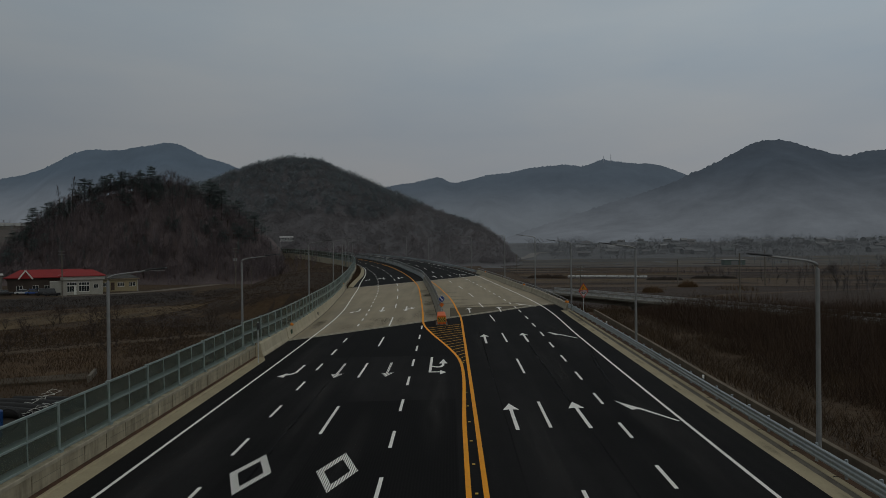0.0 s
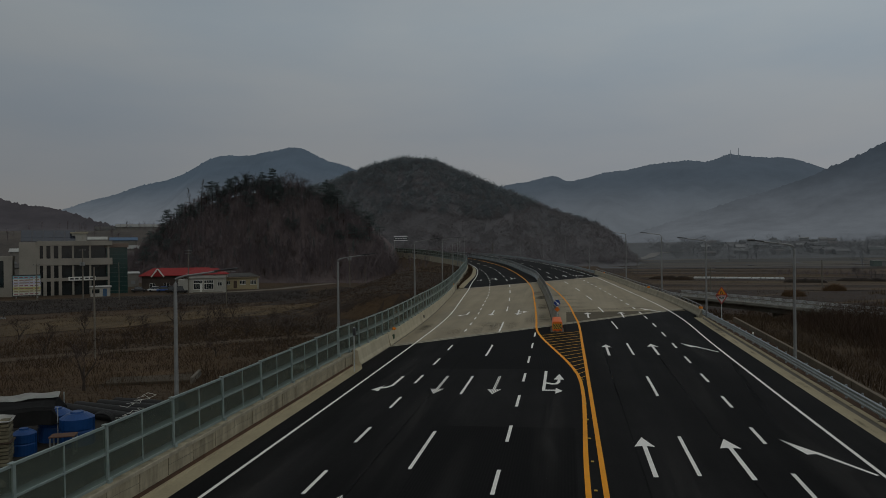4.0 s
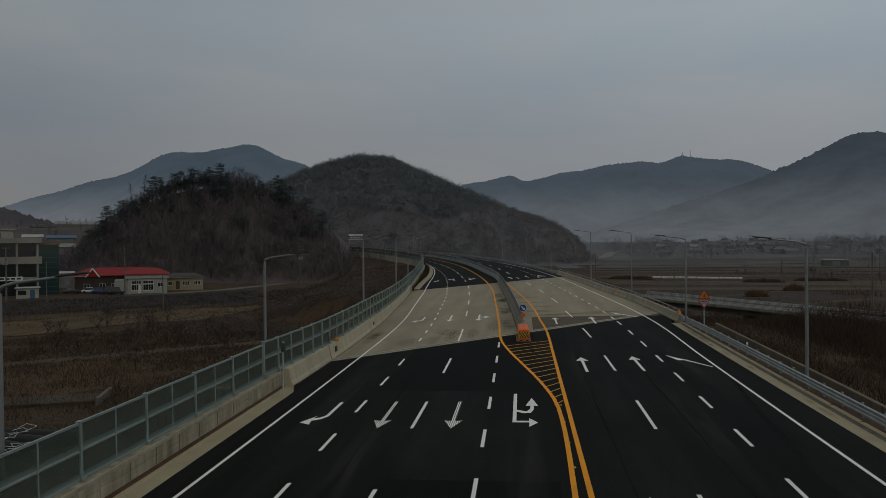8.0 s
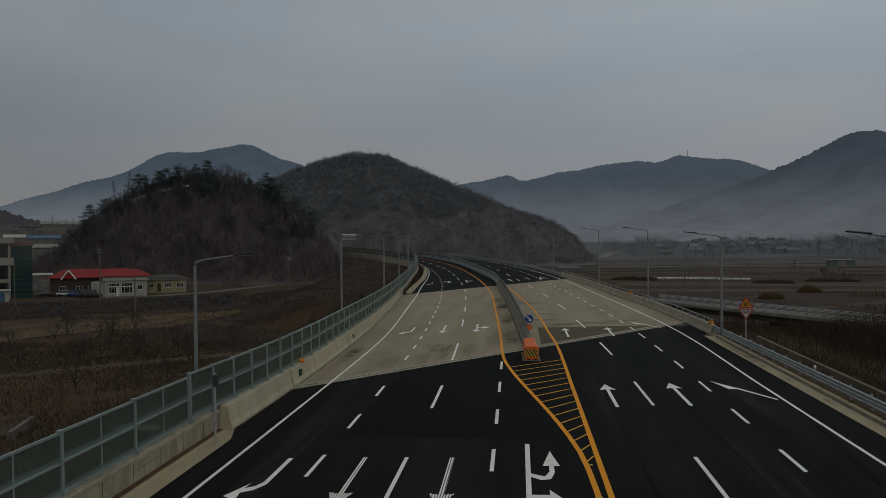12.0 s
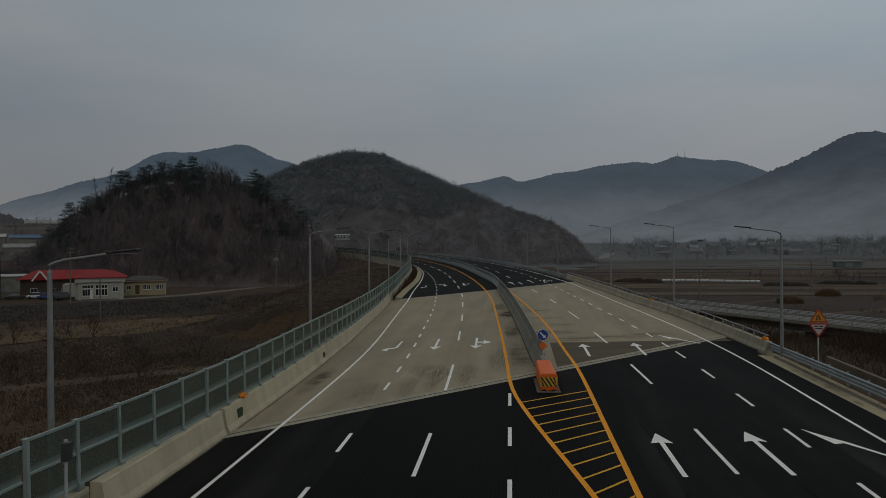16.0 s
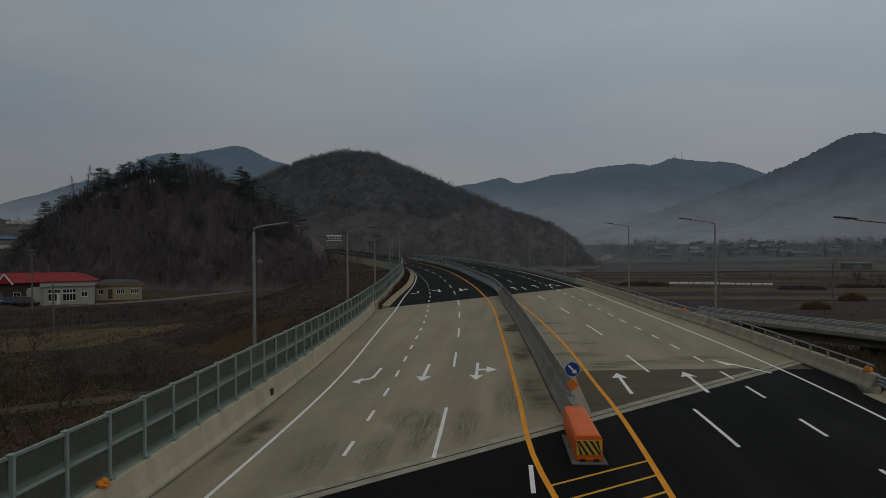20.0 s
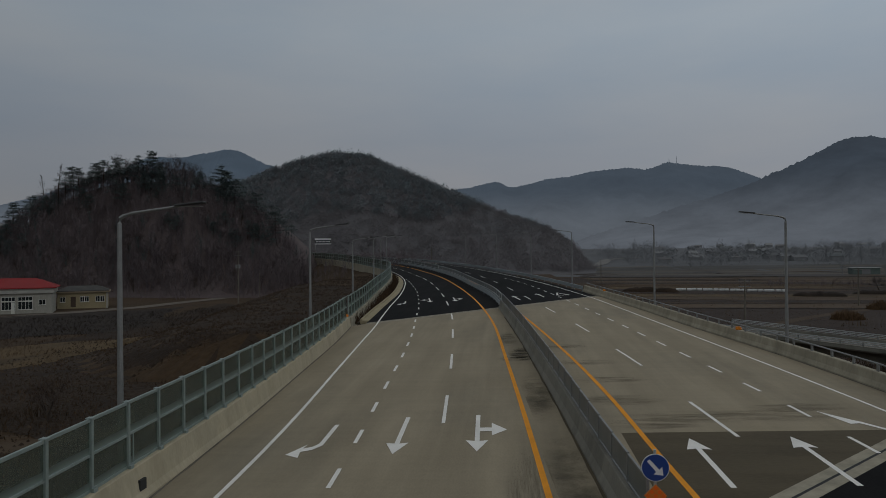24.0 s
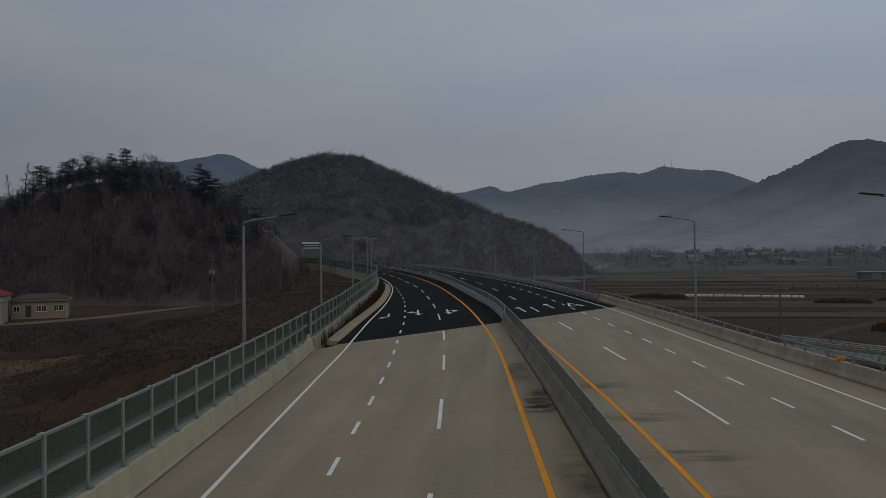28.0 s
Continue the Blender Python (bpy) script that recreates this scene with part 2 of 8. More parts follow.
def beam(bm, p, q, w, h):
    """A square bar from p to q, w wide and h high."""
    p, q = Vector(p), Vector(q)
    d = (q - p).normalized()
    a = d.cross(Vector((0, 0, 1))).normalized() if abs(d.z) < 0.99 else Vector((1, 0, 0))
    u = a.cross(d)
    r = [[bm.verts.new(c + a * s * w / 2 + u * t * h / 2) for s, t in ((-1, -1), (1, -1), (1, 1), (-1, 1))] for c in (p, q)]
    for k in range(4):
        bm.faces.new((r[0][k], r[0][(k + 1) % 4], r[1][(k + 1) % 4], r[1][k]))
    bm.faces.new(r[0][::-1]), bm.faces.new(r[1])
    return bm


def prism(bm, outline, z0, z1):
    """An upright prism over a flat outline."""
    lo = [bm.verts.new((x, y, z0)) for x, y in outline]
    hi = [bm.verts.new((x, y, z1)) for x, y in outline]
    bm.faces.new(lo[::-1]), bm.faces.new(hi)
    for k in range(len(lo)):
        bm.faces.new((lo[k], lo[(k + 1) % len(lo)], hi[(k + 1) % len(lo)], hi[k]))
    return bm


def curve(*knots):
    """A smooth x of y through knots (y, x)."""
    ky, kx = np.array([k[0] for k in knots], float), np.array([k[1] for k in knots], float)
    s = np.diff(kx) / np.diff(ky)
    m = np.concatenate(([s[0]], (s[1:] + s[:-1]) / 2, [s[-1]]))

    def at(y):
        i = int(np.clip(np.searchsorted(ky, y) - 1, 0, len(ky) - 2))
        h = ky[i + 1] - ky[i]
        t = (y - ky[i]) / h
        if t < 0 or t > 1:
            return float(kx[0] + m[0] * (y - ky[0]) if t < 0 else kx[-1] + m[-1] * (y - ky[-1]))
        return float((1 + 2 * t) * (1 - t) ** 2 * kx[i] + t * (1 - t) ** 2 * h * m[i] + t * t * (3 - 2 * t) * kx[i + 1] + t * t * (t - 1) * h * m[i + 1])
    return at


def step(a, b, t):
    t = min(1.0, max(0.0, (t - a) / (b - a)))
    return t * t * (3 - 2 * t)


# ---- the plan: lines of the road as x of y ----
far_yellow = curve((-60, 1.6), (30, 1.65), (46, 1.78), (49, 1.55), (66, -1.45), (69, -1.78), (76, -2.1), (88, -2.72), (98, -3.3), (118, -4.6), (138, -6.9), (158, -10.1), (186, -15.9),
                   (215, -24.2), (236, -31.6), (265, -44), (300, -61), (350, -92), (420, -144))
yellow_left = far_yellow
yellow_right = curve((-60, 2.1), (60, 2.2), (74, 2.1), (80, 1.8), (89, 1.4), (98, 0.75), (105, 0.1), (115, -0.95), (128, -2.5), (140, -4.1), (158, -6.75), (186, -12.4), (215, -20.6), (236, -28), (265, -40.2), (300, -57), (350, -88), (420, -140))
white_left = curve((-60, -11.8), (20, -11.8), (60, -11.7), (75, -11.85), (83, -12.2), (97, -13.3), (107, -14.1), (116, -14.8), (122, -15.4), (133, -16.42), (145, -17.35), (160, -18.85), (175.5, -21.0), (190, -23.9), (202, -27.05), (212, -30.2),
                   (236, -39), (265, -51.2), (300, -68), (350, -99), (420, -151))
white_right = curve((-60, 12.05), (60, 12.15), (75, 12.4), (84, 12.15), (92, 11.6), (100, 10.9), (107, 10.22), (119, 9.0), (130, 7.85), (141, 6.55), (165, 2.2), (187, -3.2), (212, -10.6), (243, -22), (266, -31.5), (300, -48), (350, -79), (420, -131))
wall_a = curve((-60, -14.1), (60, -14.1))
wall_c = curve((48, -13.5), (62, -13.5), (69, -13.65), (84, -14.35), (97, -15.3), (107, -16.05), (120, -17.4))
wall_d = curve((112, -16.75), (117, -17.15), (121.6, -17.6), (129.5, -18.25), (143, -19.6), (156, -20.85), (172, -22.7), (179, -23.8), (193, -26.6), (201, -29.4), (217, -35.5), (241, -45), (270, -57.3), (293, -69), (327, -87.5), (350, -103), (420, -156))
gutter_out = curve((118, -16.95), (123, -17.3), (132, -17.95), (141, -18.5), (153, -19.35), (172, -21.65), (182, -23.4), (193, -26.05), (201, -28.8), (217, -34.8), (241, -44.2), (270, -56.4), (293, -67.8), (327, -86.2), (350, -101.5), (420, -154))
median = curve((72, 0.12), (78, -0.25), (89, -0.86), (100, -1.55), (110, -2.25), (124, -3.4), (141, -5.1), (158, -8.2), (186, -13.9), (215, -22.2), (236, -29.6), (265, -42), (300, -59), (350, -90), (420, -142))
barrier_right = curve((76, 14.4), (79, 14.35), (86, 14.05), (100, 13.0), (106.5, 12.15), (113, 11.3), (124, 10.15), (145, 7.4))
screen_c = curve((47, -14.4), (49, -14.36), (52, -14.16), (56, -13.95), (62, -13.92), (69, -14.07), (84, -14.77), (97, -15.72), (107, -16.47), (117, -17.45))


def sunk(y):
    """How far the deck's inner edge dips where the bank of the curve begins."""
    return 0.27 * step(70, 100, y)


def road_z(x, y):
    yy = min(y, 150.0)
    return -0.042 + 0.01915 * (yy - 60) + 4.16e-5 * (yy - 60) ** 2 + 0.0266 * max(0.0, y - 150) - 6e-5 * max(0.0, y - 230) ** 2 + 0.0155 * max(-30.0, min(16.0, x + (0 if y < 150 else (y - 150) * 0.25)))


def sunk_far(y):
    return 0.25 * (1 - step(117, 150, y))


def joint_1(x):
    return 72.4 + 0.94 * x


def joint_2(x):
    return 134.3 + 1.0 * x


def joint_at(joint, line):
    """The y at which a line of the road crosses a skew joint."""
    y = joint(0)
    for _ in range(30):
        y = 0.5 * y + 0.5 * joint(line(y))
    return y


def edge_left(y):
    if y < 51:
        return -12.95
    if y < 118:
        return wall_c(y)
    return gutter_out(y) + 0.9


def edge_right(y):
    if y < 78:
        return 13.7
    if y < 142:
        return barrier_right(y)
    return white_right(y) + 1.2


def on_road(x, y, up=0.0):
    return Vector((x, y, road_z(x, y) + up))


def ribbon(name, a, b, y0, y1, material, parent=None, up=0.012, every=2.0):
    """A strip on the road between the lines a and b; y0 and y1 may be joints."""
    va, fa = [], []
    s0, e0 = (joint_at(y0, a), joint_at(y0, b)) if callable(y0) else (y0, y0)
    s1, e1 = (joint_at(y1, a), joint_at(y1, b)) if callable(y1) else (y1, y1)
    n = max(1, int(abs(s1 - s0) / every))
    for i in range(n + 1):
        ya, yb = s0 + (s1 - s0) * i / n, e0 + (e1 - e0) * i / n
        va += [on_road(a(ya), ya, up), on_road(b(yb), yb, up)]
        if i:
            fa.append((2 * i - 2, 2 * i - 1, 2 * i + 1, 2 * i))
    return raw(name, va, fa, material, parent)


def pavement(name, left, right, y0, y1, material, label, across=10, every=2.0, thick=0.35):
    """A stretch of paved road with its depth, between two edges and two joints."""
    cols = []
    for u in range(across + 1):
        def line(y, u=u):
            return left(y) + (right(y) - left(y)) * u / across
        cols.append((line, joint_at(y0, line) if callable(y0) else y0, joint_at(y1, line) if callable(y1) else y1))
    n = int(max(c[2] - c[1] for c in cols) / every)
    verts, faces = [], []
    for up in (0.0, -thick):
        for i in range(n + 1):
            for line, a, b in cols:
                y = a + (b - a) * i / n
                verts.append(on_road(line(y), y, up))
    w, lo = across + 1, (across + 1) * (n + 1)
    for i in range(n):
        for u in range(across):
            k = i * w + u
            faces += [(k, k + 1, k + 1 + w, k + w), (lo + k + w, lo + k + 1 + w, lo + k + 1, lo + k)]
        k = i * w
        faces += [(k + w, lo + k + w, lo + k, k), (k + w - 1, lo + k + w - 1, lo + k + 2 * w - 1, k + 2 * w - 1)]
    for u in range(across):
        faces += [(u + 1, u, lo + u, lo + u + 1), (n * w + u, n * w + u + 1, lo + n * w + u + 1, lo + n * w + u)]
    return tagged(raw(name, verts, faces, material), label, "road", kind="structure")


def extrude(name, line, profile, y0, y1, material, parent=None, every=2.0, side=1, sink=None):
    """A profile [(offset, height)] swept along a line of the road. side -1 mirrors the offset."""
    n = max(1, int((y1 - y0) / every))
    verts, faces, k = [], [], len(profile)
    for i in range(n + 1):
        y = y0 + (y1 - y0) * i / n
        x, dx = line(y), (line(y + 0.5) - line(y - 0.5))
        nx, ny = 1 / math.hypot(1, dx), -dx / math.hypot(1, dx)
        z = road_z(x, y) - (sink(y) if sink else 0.0)
        verts += [(x + side * o * nx, y + side * o * ny, z + h) for o, h in profile]
        if i:
            for j in range(k):
                a, b = (i - 1) * k + j, (i - 1) * k + (j + 1) % k
                faces.append((a, b, b + k, a + k) if side > 0 else (b, a, a + k, b + k))
    faces += [tuple(range(k))[::-side], tuple(range(n * k, n * k + k))[::side]]
    return raw(name, verts, faces, material, parent)


def ground_z(x, y):
    """The valley floor, with the road's embankments at both ends of the bridge."""
    base = (-4.2 if x < 0 else -4.6 + 2.2 * (1 - step(98, 128, y + 0.2 * (x - 30))) * (1 - step(80, 120, x))) + 0.25 * noise.noise(Vector((x * 0.03, y * 0.03, 0)))
    span = step(56, 66, y - 0.9 * max(-16, min(16, x))) * (1 - step(126, 136, y - 1.0 * max(-20, min(14, x))))
    xl = -14.9 if y < 118 else wall_d(y) - 0.5
    xr = 18.6 if y < 100 else edge_right(y) + 2.0
    if x < xl:
        bench = 19 * step(104, 130, y) * (1 - step(178, 225, y))
        d = xl - x
        e = road_z(xl, y) - 0.55 - 0.05 * min(d, bench) - max(0.0, d - bench) / (1.9 + 0.06 * bench)
        e += 0.5 * step(3, 8, d) * (bench / 19) * noise.fractal(Vector((x * 0.12, y * 0.12, 5)), 1.0, 2.0, 3)
    elif x > xr:
        e = road_z(xr, y) - (0.75 if y < 100 else 0.4) - (x - xr) / 3.2
    else:
        e = road_z(x, y) - 0.5
    return base + max(0.0, e - base) * (1 - span)


def sheet(name, xs, ys, height, material, label, category, up=0.0, smooth=True):
    """A height field over a grid of x and y."""
    verts = [(x, y, height(x, y) + up) for y in ys for x in xs]
    w = len(xs)
    faces = [(j * w + i, j * w + i + 1, j * w + w + i + 1, j * w + w + i) for j in range(len(ys) - 1) for i in range(w - 1)]
    return tagged(raw(name, verts, faces, material, smooth=smooth), label, category, kind="structure")


def patch(name, a, b, c, d, material, label, n=12, m=12, up=0.04, ragged=1.0, seed=0.0, category="field", height=None):
    """A field between four corners, laid on the ground, with an uneven outline."""
    height = height or ground_z
    verts = []
    for j in range(m + 1):
        for i in range(n + 1):
            u, v = i / n, j / m
            x = (a[0] * (1 - u) + b[0] * u) * (1 - v) + (d[0] * (1 - u) + c[0] * u) * v
            y = (a[1] * (1 - u) + b[1] * u) * (1 - v) + (d[1] * (1 - u) + c[1] * u) * v
            x += ragged * noise.noise(Vector((x * 0.15, y * 0.15, seed)))
            y += ragged * noise.noise(Vector((x * 0.15, y * 0.15, seed + 9)))
            verts.append((x, y, height(x, y) + up))
    w = n + 1
    faces = [(j * w + i, j * w + i + 1, j * w + w + i + 1, j * w + w + i) for j in range(m) for i in range(n)]
    return tagged(raw(name, verts, faces, material, smooth=True), label, category, kind="structure")


# ---- land ----
XS = [-4600, -3400, -2400, -1700, -1200, -850, -600, -430, -330] + list(range(-270, -60, 6)) + list(range(-60, 61, 2)) + list(range(66, 271, 6)) + [330, 430, 600, 850, 1200, 1700, 2400, 3400, 4600]
YS = [-3000, -1500, -700, -300, -150] + list(range(-80, 20, 5)) + list(range(20, 180, 2)) + list(range(180, 420, 5)) + [440, 480, 540, 620, 720, 860, 1050, 1350, 1800, 2400, 3200, 4200]
sheet("ground", XS, YS, ground_z, GRASS_DRY, "brown winter valley floor of dead grass and bare soil", "ground")


def flat(name, colour, emit=None, rough=0.95):
    m = bpy.data.materials.new(name)
    m.use_nodes = True
    b = m.node_tree.nodes["Principled BSDF"]
    b.inputs["Base Color"].default_value, b.inputs["Roughness"].default_value = (*colour, 1), rough
    if emit:
        b.inputs["Emission Color"].default_value, b.inputs["Emission Strength"].default_value = (*emit, 1), 1.0
    return m


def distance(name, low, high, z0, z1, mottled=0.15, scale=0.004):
    """Far wooded slopes as backdrop: haze painted as glow, paler for mist below."""
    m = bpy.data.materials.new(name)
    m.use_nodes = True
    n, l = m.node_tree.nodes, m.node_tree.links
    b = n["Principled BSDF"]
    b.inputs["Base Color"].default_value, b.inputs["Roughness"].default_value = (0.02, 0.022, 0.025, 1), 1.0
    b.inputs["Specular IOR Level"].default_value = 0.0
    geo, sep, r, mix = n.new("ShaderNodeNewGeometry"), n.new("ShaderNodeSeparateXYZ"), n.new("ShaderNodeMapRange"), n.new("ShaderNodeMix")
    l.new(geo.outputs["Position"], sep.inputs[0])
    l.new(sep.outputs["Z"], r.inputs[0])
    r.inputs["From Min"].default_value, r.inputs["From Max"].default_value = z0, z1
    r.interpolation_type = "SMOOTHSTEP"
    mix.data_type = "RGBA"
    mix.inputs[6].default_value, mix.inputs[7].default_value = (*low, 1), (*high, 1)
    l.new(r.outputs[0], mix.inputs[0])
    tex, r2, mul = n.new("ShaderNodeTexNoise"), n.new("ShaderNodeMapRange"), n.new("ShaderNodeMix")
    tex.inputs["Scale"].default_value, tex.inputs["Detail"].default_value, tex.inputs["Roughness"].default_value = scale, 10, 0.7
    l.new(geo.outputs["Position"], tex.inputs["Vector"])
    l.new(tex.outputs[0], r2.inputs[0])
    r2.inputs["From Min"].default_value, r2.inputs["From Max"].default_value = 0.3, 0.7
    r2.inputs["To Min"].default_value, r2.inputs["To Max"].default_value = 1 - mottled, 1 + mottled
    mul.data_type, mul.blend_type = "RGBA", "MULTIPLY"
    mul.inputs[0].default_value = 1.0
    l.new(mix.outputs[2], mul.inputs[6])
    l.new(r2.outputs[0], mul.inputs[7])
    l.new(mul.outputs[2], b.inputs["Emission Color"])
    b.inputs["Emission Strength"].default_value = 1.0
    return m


def mountain(name, knots, y, deep, material, label, rough=6.0, crest=0.0, steps=520, seed=1.0):
    """A ridge at a distance: a smooth skyline broken by noise, falling to its foot in front, with spurs and gullies."""
    top = curve(*knots)
    x0, x1 = knots[0][0], knots[-1][0]
    verts, faces, rows = [], [], 16
    for i in range(steps + 1):
        x = x0 + (x1 - x0) * i / steps
        h = top(x) + rough * noise.fractal(Vector((x * 0.006, seed, 0)), 1.0, 2.0, 5)
        for j in range(rows + 1):
            t = j / rows
            spur = 0.14 * h * math.sin(math.pi * t) * noise.fractal(Vector((x * 0.0035, t * 1.6, seed)), 1.0, 2.0, 4)
            z = -6 + (h + 6) * (1 - t) ** 1.25 + spur
            if j == 0:
                z += crest * abs(noise.fractal(Vector((x * 0.09, seed, 3)), 1.0, 2.0, 3))
            verts.append((x * (1 - 0.22 * t), y - deep * t + 40 * noise.noise(Vector((x * 0.004, t * 2, seed + 5))), z))
    w = rows + 1
    for i in range(steps):
        for j in range(rows):
            k = i * w + j
            faces.append((k, k + 1, k + 1 + w, k + w))
    return tagged(raw(name, verts, faces, material, smooth=True), label, "mountain", kind="structure")


# haze and foot mist are emission colours on the slopes
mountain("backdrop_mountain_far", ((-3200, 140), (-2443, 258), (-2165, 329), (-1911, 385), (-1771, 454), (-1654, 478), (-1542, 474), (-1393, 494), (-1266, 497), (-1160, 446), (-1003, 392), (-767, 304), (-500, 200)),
         3200, 1100, distance("far_slopes_blue", (0.106, 0.119, 0.134), (0.040, 0.056, 0.074), 70, 390), "blue-grey far mountain with haze painted paler towards its foot", rough=9, crest=9.0, seed=2.0)
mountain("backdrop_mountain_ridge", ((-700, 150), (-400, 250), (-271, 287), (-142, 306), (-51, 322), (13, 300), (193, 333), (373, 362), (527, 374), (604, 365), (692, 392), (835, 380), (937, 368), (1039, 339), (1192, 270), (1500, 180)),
         3145, 1000, distance("far_slopes_grey", (0.084, 0.096, 0.109), (0.041, 0.054, 0.069), 60, 310), "long blue-grey ridge closing the valley, haze painted in", rough=8, crest=9.0, seed=4.0)
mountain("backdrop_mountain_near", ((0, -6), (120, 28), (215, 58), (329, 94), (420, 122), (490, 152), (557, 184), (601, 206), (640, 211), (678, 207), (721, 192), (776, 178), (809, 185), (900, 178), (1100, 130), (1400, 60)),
         1350, 420, distance("near_slopes_grey", (0.082, 0.092, 0.104), (0.030, 0.039, 0.050), 12, 170, 0.2, 0.012), "dark wooded mountain with mist painted along its foot", rough=3, crest=4.5, seed=6.0)
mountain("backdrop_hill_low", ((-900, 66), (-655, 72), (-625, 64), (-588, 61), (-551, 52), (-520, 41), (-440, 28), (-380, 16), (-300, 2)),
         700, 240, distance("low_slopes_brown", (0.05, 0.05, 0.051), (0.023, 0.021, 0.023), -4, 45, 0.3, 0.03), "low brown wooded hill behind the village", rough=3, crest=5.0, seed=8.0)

# the shafts glow evenly in a painted haze colour
for x, z, h in ((693, 384, 34), (725, 386, 40)):
    mast_far = tagged(empty("radio_mast", x, 3100, z - 10), "thin radio mast on the far ridge", "mast", group="radio masts")
    part("shaft", tube(bmesh.new(), [(0, 0, 0), (0, 0, h)], [1.6, 0.8], 6), distance("mast_haze_%d" % x, (0.06, 0.072, 0.085), (0.06, 0.072, 0.085), 0, 10, 0.0), mast_far)

left_top = curve((-194, -4), (-180, 3), (-166, 14), (-150, 24.5), (-138, 28.5), (-127, 31), (-115, 31.3), (-104, 28.8), (-95, 24.6), (-84, 19.4), (-78, 15), (-70, 5), (-62, -4), (-50, -5))
mid_top = curve((-330, 10), (-240, 48), (-182, 55), (-158, 64), (-131, 72), (-118, 73), (-100, 71.5), (-79, 62.5), (-53, 50.5), (-32, 42), (-3, 30), (26, 19), (40, 9), (50, -5), (70, -6))


def hill_left_z(x, y):
    t = step(236, 268, y + 0.08 * (x + 115)) * (1 - 0.8 * step(285, 350, y))
    return -5 + (left_top(x) + 5) * t + 0.8 * noise.noise(Vector((x * 0.08, y * 0.08, 1)))


def hill_mid_z(x, y):
    t = step(425, 520, y) * (1 - 0.8 * step(540, 680, y))
    lump = 1.5 * abs(noise.noise(Vector((x * 0.16, y * 0.16, 2)))) + 0.9 * noise.noise(Vector((x * 0.4, y * 0.4, 6)))
    return -5.5 + (mid_top(x) + 5.5) * t + 1.2 * noise.noise(Vector((x * 0.04, y * 0.04, 2))) + lump * min(1.0, 2 * t)


# litter colour raised to a purplish grey that paints haze on the near hill
WOOD_FLOOR = surf("leaf_litter", (0.080, 0.064, 0.066), (0.118, 0.096, 0.097), 0.08, 1.5, 1.0, 0.8, c3=(0.028, 0.025, 0.024), stain=0.05, depth=0.3)
sheet("hill_near", list(range(-192, -48, 4)), list(range(234, 352, 4)), hill_left_z, WOOD_FLOOR, "steep hill covered in leafless woods and pines", "hill")
# middle hill: distance haze painted in as a paler, bluer base colour
WOOD_FLOOR_FAR = surf("leaf_litter_far_hazed", (0.106, 0.101, 0.104), (0.134, 0.127, 0.130), 0.05, 0.6, 1.0, 0.8, c3=(0.105, 0.112, 0.117), stain=0.02, depth=0.5, warm=0.0)
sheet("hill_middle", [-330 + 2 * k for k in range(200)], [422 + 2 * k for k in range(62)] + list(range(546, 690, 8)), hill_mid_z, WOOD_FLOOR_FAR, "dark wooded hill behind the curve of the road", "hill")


# ---- the road ----
pavement("road_near", edge_left, edge_right, -60, joint_1, ASPHALT, "new black asphalt of the wide approach road")
pavement("road_bridge_deck", edge_left, edge_right, joint_1, joint_2, CONCRETE_DECK, "pale concrete bridge deck with tyre stains", thick=1.5)
pavement("road_far", edge_left, edge_right, joint_2, 420, ASPHALT, "new black asphalt curving away behind the hill", every=4.0)
tagged(ribbon("pavement_stained_slab", lambda y: 0.95, lambda y: barrier_right(y) - 0.3, joint_1, 83.2, CONCRETE_STAINED, up=0.006), "dark stained approach slab behind the bridge joint", "pavement", kind="structure")
for k, jt in enumerate((joint_1, joint_2)):
    for nm, d0, d1, mt, lab in (("trim_joint_edge", -0.62, -0.07, CONCRETE, "pale concrete band along the bridge joint"), ("trim_joint_edge", 0.07, 0.62, CONCRETE, "pale concrete band along the bridge joint"), ("trim_joint_gap", -0.07, 0.07, RUBBER, "black rubber seal of the bridge joint")):
        vs, fs = [], []
        for i in range(25):
            u = i / 24
            for dd in (d0, d1):
                line = lambda y: edge_left(y) + 0.02 + (edge_right(y) - edge_left(y) - 0.04) * u
                y = joint_at(lambda x: jt(x) + dd, line)
                vs.append(on_road(line(y), y, 0.008))
            if i:
                fs.append((2 * i - 2, 2 * i, 2 * i + 1, 2 * i - 1))
        tagged(raw(nm, vs, fs, mt), lab, "bridge joint", kind="structure")


